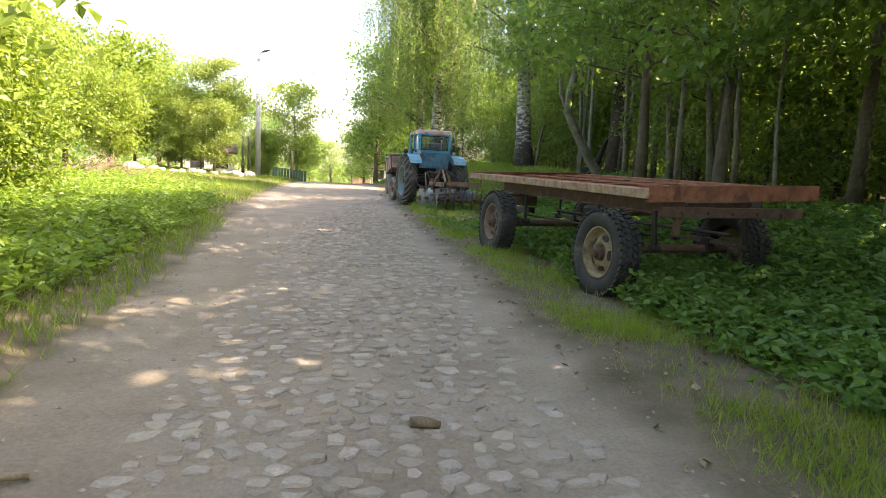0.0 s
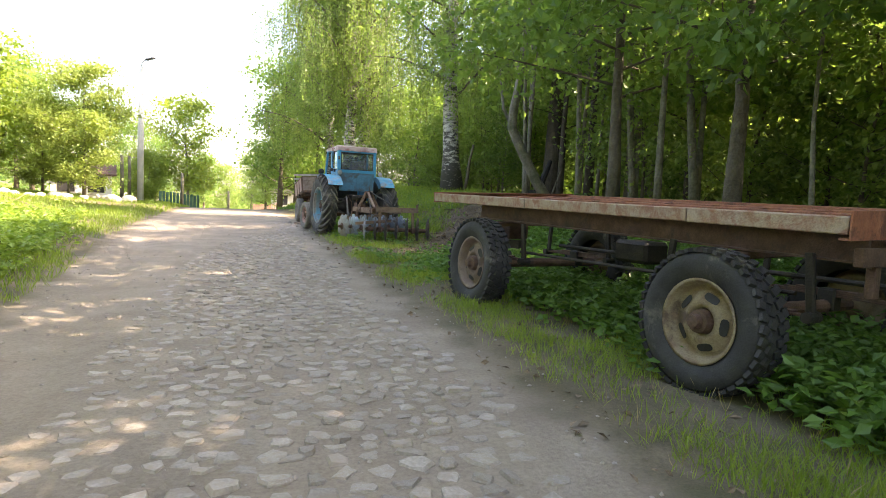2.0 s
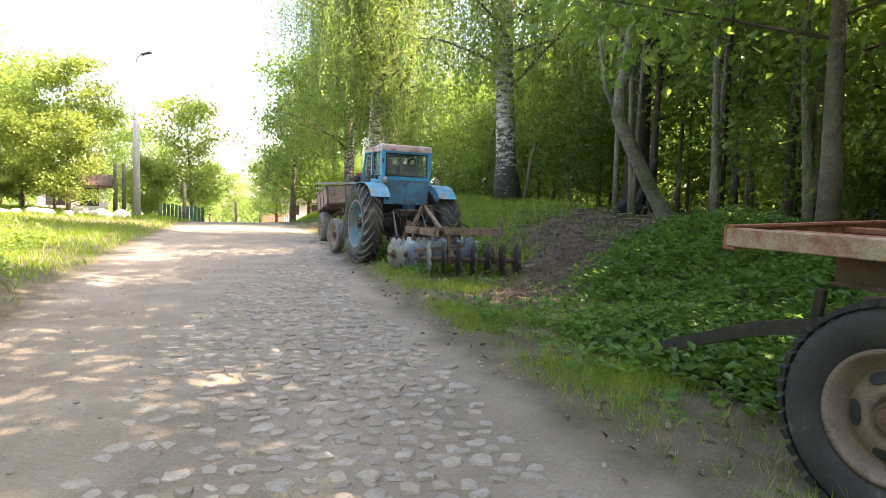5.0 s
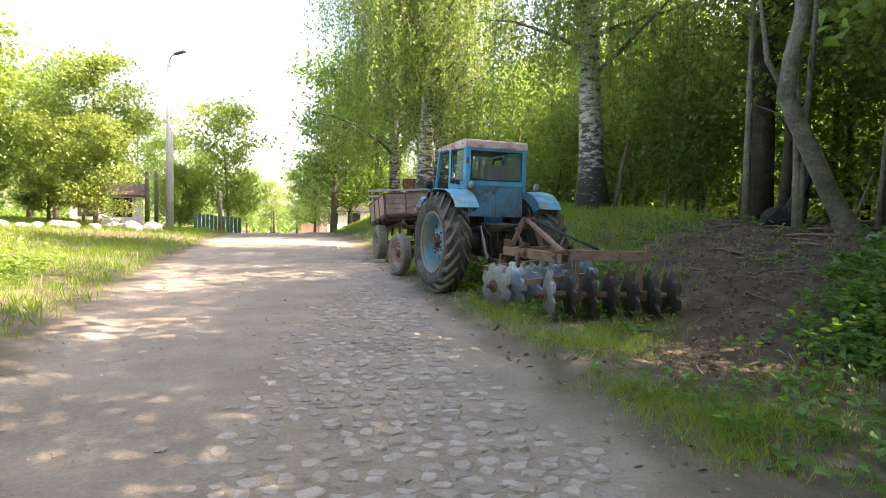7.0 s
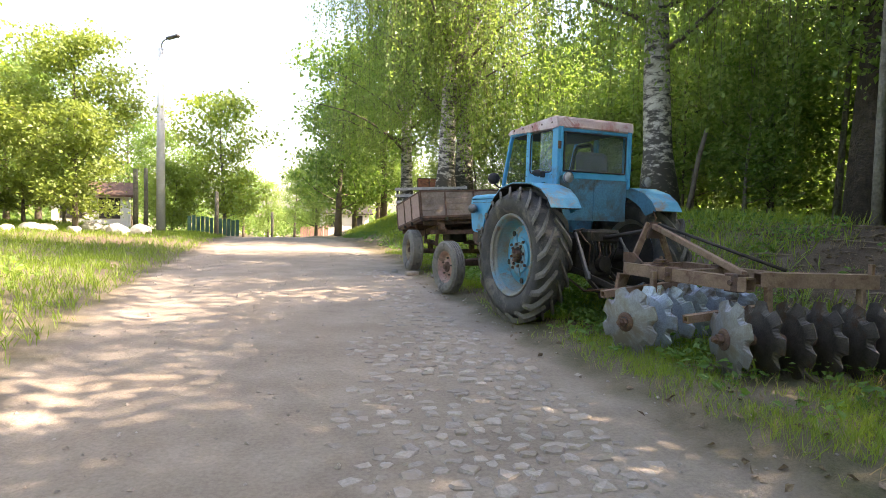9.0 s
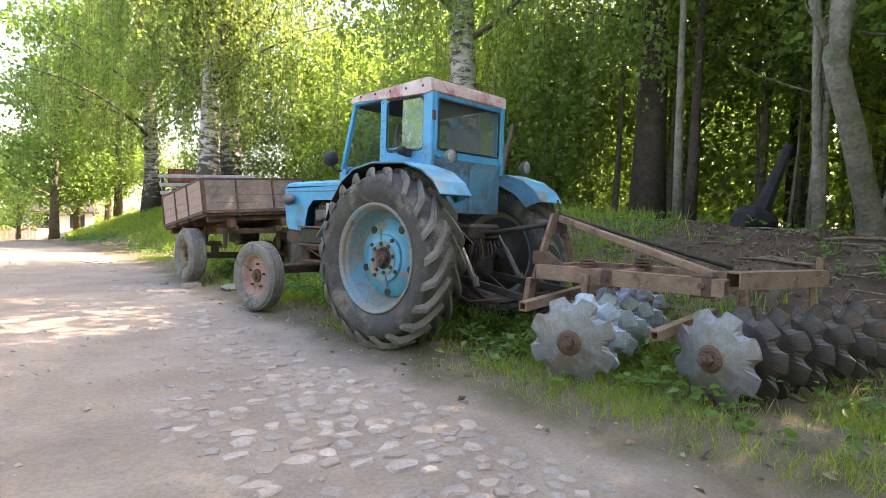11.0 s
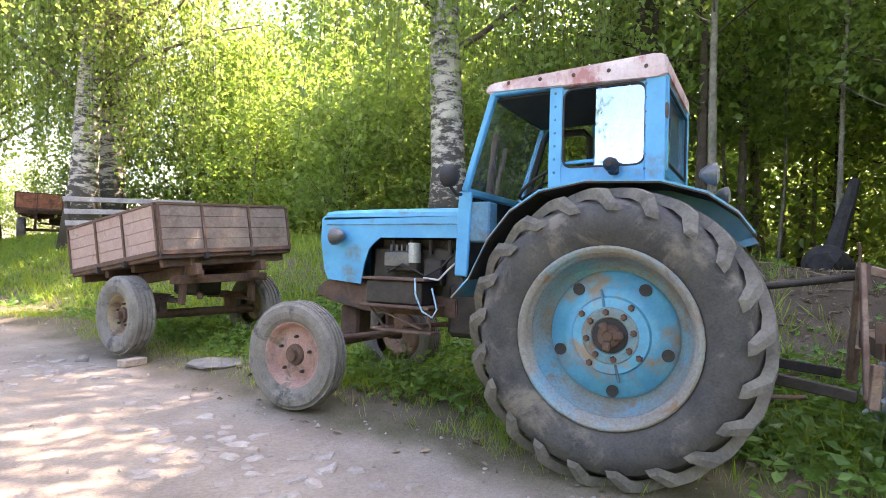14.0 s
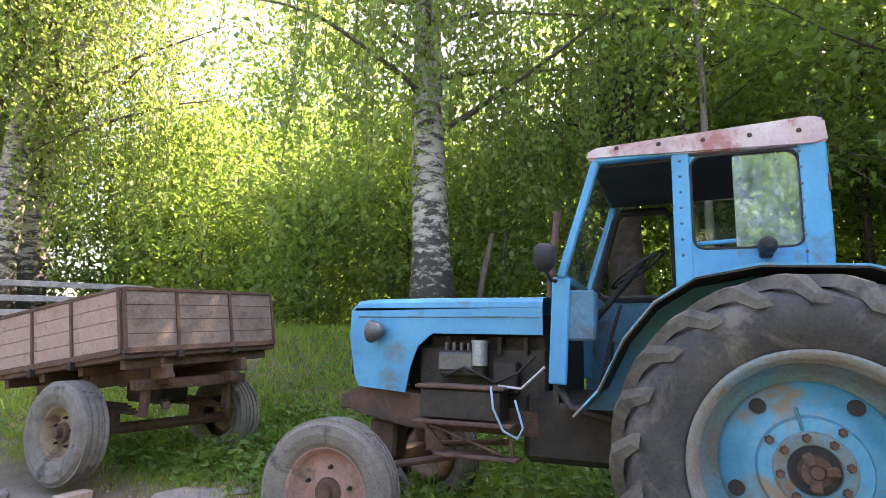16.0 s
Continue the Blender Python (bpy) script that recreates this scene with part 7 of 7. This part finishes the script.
def build_lean():
    t = thing("leaning_trunk", "leaning grey crooked trunk at the edge of the wood", "tree", pose(9.28, 17.73, gz(9.28, 17.73)))
    bm = bmesh.new()
    tube(bm, [(0.06, 0, -0.2), (0.0, 0, 0.08), (-0.16, 0.01, 0.3), (-0.36, 0.03, 0.6), (-0.74, 0.08, 1.25), (-0.96, 0.14, 1.68), (-1.10, 0.18, 2.0), (-1.09, 0.14, 2.5), (-1.02, 0.07, 3.0), (-0.9, 0.05, 4.5), (-0.7, 0.0, 6.5)], [0.25, 0.18, 0.15, 0.14, 0.13, 0.125, 0.125, 0.115, 0.11, 0.08, 0.03], 14)
    tube(bm, [(-1.10, 0.18, 2.0), (-1.3, 0.35, 2.5), (-1.4, 0.5, 3.6)], [0.05, 0.04, 0.02], 7)
    part("trunk", bm, M["grey_bark"], t, smooth=True)
    for k, (dx, dy, ln) in enumerate(((0.25, -0.12, 0.9), (-0.35, -0.05, 0.7))):
        bm = bmesh.new()
        tube(bm, [(0.02, 0, 0), (dx * 0.5, dy * 0.5, ln * 0.5), (dx, dy, ln)], [0.035, 0.025, 0.01], 6)
        part("shoot", bm, M["grey_bark"], t, "thin dead shoot at the foot", smooth=True)


def build_twin(x, y, label, stems):
    """Slender stems from one foot, bare up into the canopy."""
    t = thing("twin_trunk", label, "tree", pose(x, y, gz(x, y)))
    rng = np.random.default_rng(int(x * 100))
    for r, dx, dy, h in stems:
        bm = bmesh.new()
        pts = [Vector((dx * f * h + 0.05 * math.sin(4 * f + h), dy * f * h + 0.05 * math.sin(5 * f), -0.15 + h * f)) for f in np.linspace(0, 1, 9)]
        tube(bm, pts, [r * (1.5 if k == 0 else 1.08 - 0.75 * k / 8) for k in range(9)], 9)
        for k in range(2, 8):
            a = rng.uniform(0, 6.28)
            ln = rng.uniform(0.4, 1.2)
            tube(bm, limb_path(rng, pts[k], (math.cos(a), math.sin(a), 0.4), ln, 0.05, 4, 0.2), [0.016, 0.012, 0.009, 0.006, 0.003], 4)
        part("trunk", bm, M["grey_bark"], t, smooth=True)
    return t


build_twin(8.75, 18.16, "two slender grey trunks from one foot beside the stump", ((0.06, -0.02, 0.03, 7.5), (0.055, 0.03, -0.01, 7.0)))
build_twin(9.55, 16.73, "two slender pale trunks on the bank", ((0.075, -0.03, 0.01, 7.5), (0.06, 0.05, 0.03, 7.0)))
build_twin(10.1, 15.2, "forked pale trunks leaning apart at the edge of the wood", ((0.09, -0.05, 0.04, 8.0), (0.075, 0.03, 0.02, 7.5)))
build_twin(9.6, 12.6, "bent grey trunks at the edge of the wood", ((0.085, -0.06, 0.05, 8.0), (0.06, 0.05, 0.05, 7.0)))
build_lean()
build_log(9.45, 24.3, 1.9, 0.06, -54, 80, M["bark"], "dark dead stem leaning by the birch", "dead_stem")


def brush_heap():
    t = thing("brush_heap", "heap of dry brown brushwood beyond the meadow", "brushwood", pose(-6.4, 22.5, gz(-6.4, 22.5)))
    rng = np.random.default_rng(4)
    bm = bmesh.new()
    for k in range(110):
        c = Vector((rng.normal() * 0.9, rng.normal() * 0.7, rng.uniform(0.05, 0.6)))
        d = Vector((rng.normal(), rng.normal(), rng.normal() * 0.5)).normalized() * rng.uniform(0.3, 0.8)
        tube(bm, [c - d, c + Vector(rng.normal(size=3) * 0.05), c + d], [0.012, 0.009, 0.003], 4)
    tagged(part("brushwood", bm, M["dead_wood"], t), kind="stuff")


brush_heap()


# ---- cobbles, sunk into the dirt of the track ----
def cobble_meshes(n):
    out = []
    rng = np.random.default_rng(55)
    for i in range(n):
        k = int(rng.integers(4, 8))
        ang = np.sort((np.arange(k) + rng.uniform(-0.28, 0.28, k)) * 2 * math.pi / k)
        rad = rng.uniform(0.36, 0.60, k)
        v, f = [], []
        for q, z in ((1.0, -0.5), (0.97, 0.30), (0.80, 0.47)):
            for a, r in zip(ang, rad):
                v.append((r * q * math.cos(a), r * q * math.sin(a), z + rng.normal() * 0.05 * (z > 0)))
        for s in range(2):
            for j in range(k):
                f.append((s * k + j, s * k + (j + 1) % k, (s + 1) * k + (j + 1) % k, (s + 1) * k + j))
        v.append((0, 0, 0.5))
        for j in range(k):
            f.append((2 * k + j, 2 * k + (j + 1) % k, 3 * k))
        out.append((np.array(v), f))
    return out


def build_cobbles():
    rng = np.random.default_rng(56)
    shapes = cobble_meshes(14)
    meshes = []
    for v, f in shapes:
        me = bpy.data.meshes.new("cobble")
        me.from_pydata(v.tolist(), [], f)
        me.materials.append(M["stone"])
        meshes.append(me)
    road = thing("cobble_paving", "worn cobblestones showing through the dirt of the track", "paving", kind="structure")
    big_v, big_f, n0, singles = [], [], 0, 0
    y = -1.5
    while y < 30:
        step = rng.uniform(0.095, 0.135)
        le = float(np.interp(y, [-2, 3, 8, 14, 18, 21, 24, 30], [0.70, 0.62, 0.5, 0.65, 1.2, 1.8, 2.1, 2.4]))
        re = float(right_edge(y)) - 0.40 + 0.10 * math.sin(y * 1.1)
        x = le + rng.uniform(0, 0.15)
        while x < re:
            w = rng.uniform(0.095, 0.20)
            cx, cy = x + w / 2, y + rng.normal() * 0.022
            edge = np.clip((cx - le) / 0.9, 0, 1)
            cover = 0.5 + 0.6 * edge + 0.25 * float(lumps(cx, cy, 1.2, 5)) - 0.36 * np.clip((y - 17) / 4.5, 0, 1.5)
            if cx > re - 0.25:
                cover = 0.9 - 0.35 * np.clip((y - 18) / 4, 0, 2)
            if rng.random() < cover:
                i = int(rng.integers(0, len(shapes)))
                proud = rng.uniform(0.001, 0.017) * (0.35 + 0.65 * edge)
                th = 0.07
                s = (w * rng.uniform(0.92, 1.08), step * rng.uniform(0.92, 1.15), th)
                m = Matrix.Translation((cx, cy, float(ground_z(cx, cy)) + proud - th * 0.46)) @ Euler((rng.normal() * 0.05, rng.normal() * 0.05, rng.normal() * 0.25)).to_matrix().to_4x4() @ Matrix.Diagonal((*s, 1))
                if 2.0 < y < 14 and 1.5 < cx < 2.9 and singles < 300 and rng.random() < 0.62:
                    o = new("cobble", meshes[i])
                    o.parent, o.matrix_local = road, m
                    singles += 1
                else:
                    v, f = shapes[i]
                    mm = np.array(m)
                    big_v.append(v @ mm[:3, :3].T + mm[:3, 3])
                    big_f += [tuple(a + n0 for a in q) for q in f]
                    n0 += len(v)
            x += w + rng.uniform(0.0, 0.02)
        y += step + rng.uniform(0.0, 0.012)
    me = bpy.data.meshes.new("cobbles")
    me.from_pydata(np.concatenate(big_v), [], big_f)
    o = link_mesh("cobbles", me, M["stone"], road)
    tagged(o, kind="stuff")


build_cobbles()


def pebbles():
    rng = np.random.default_rng(57)
    v, f, n0 = [], [], 0
    base = np.array([(1, 0, 0), (0, 1, 0), (-1, 0, 0), (0, -1, 0), (0, 0, 0.7), (0, 0, -0.7)], float)
    tri = [(0, 1, 4), (1, 2, 4), (2, 3, 4), (3, 0, 4), (1, 0, 5), (2, 1, 5), (3, 2, 5), (0, 3, 5)]
    for k in range(2600):
        y = rng.uniform(0, 30)
        x = rng.uniform(float(left_edge(y)), float(right_edge(y)) + 0.5)
        s = rng.uniform(0.006, 0.02) * (2.0 if rng.random() < 0.04 else 1)
        p = base * s * rng.uniform(0.6, 1.3, (6, 3))
        a = rng.uniform(0, 6.28)
        c, d = math.cos(a), math.sin(a)
        p = p @ np.array([[c, -d, 0], [d, c, 0], [0, 0, 1]]) + (x, y, float(ground_z(x, y)) + s * 0.2)
        v.append(p)
        f += [tuple(q + n0 for q in t) for t in tri]
        n0 += 6
    me = bpy.data.meshes.new("pebbles")
    me.from_pydata(np.concatenate(v), [], f)
    tagged(link_mesh("pebbles", me, M["stone"]), "small grey pebbles strewn over the track", "pebbles", kind="stuff")


pebbles()
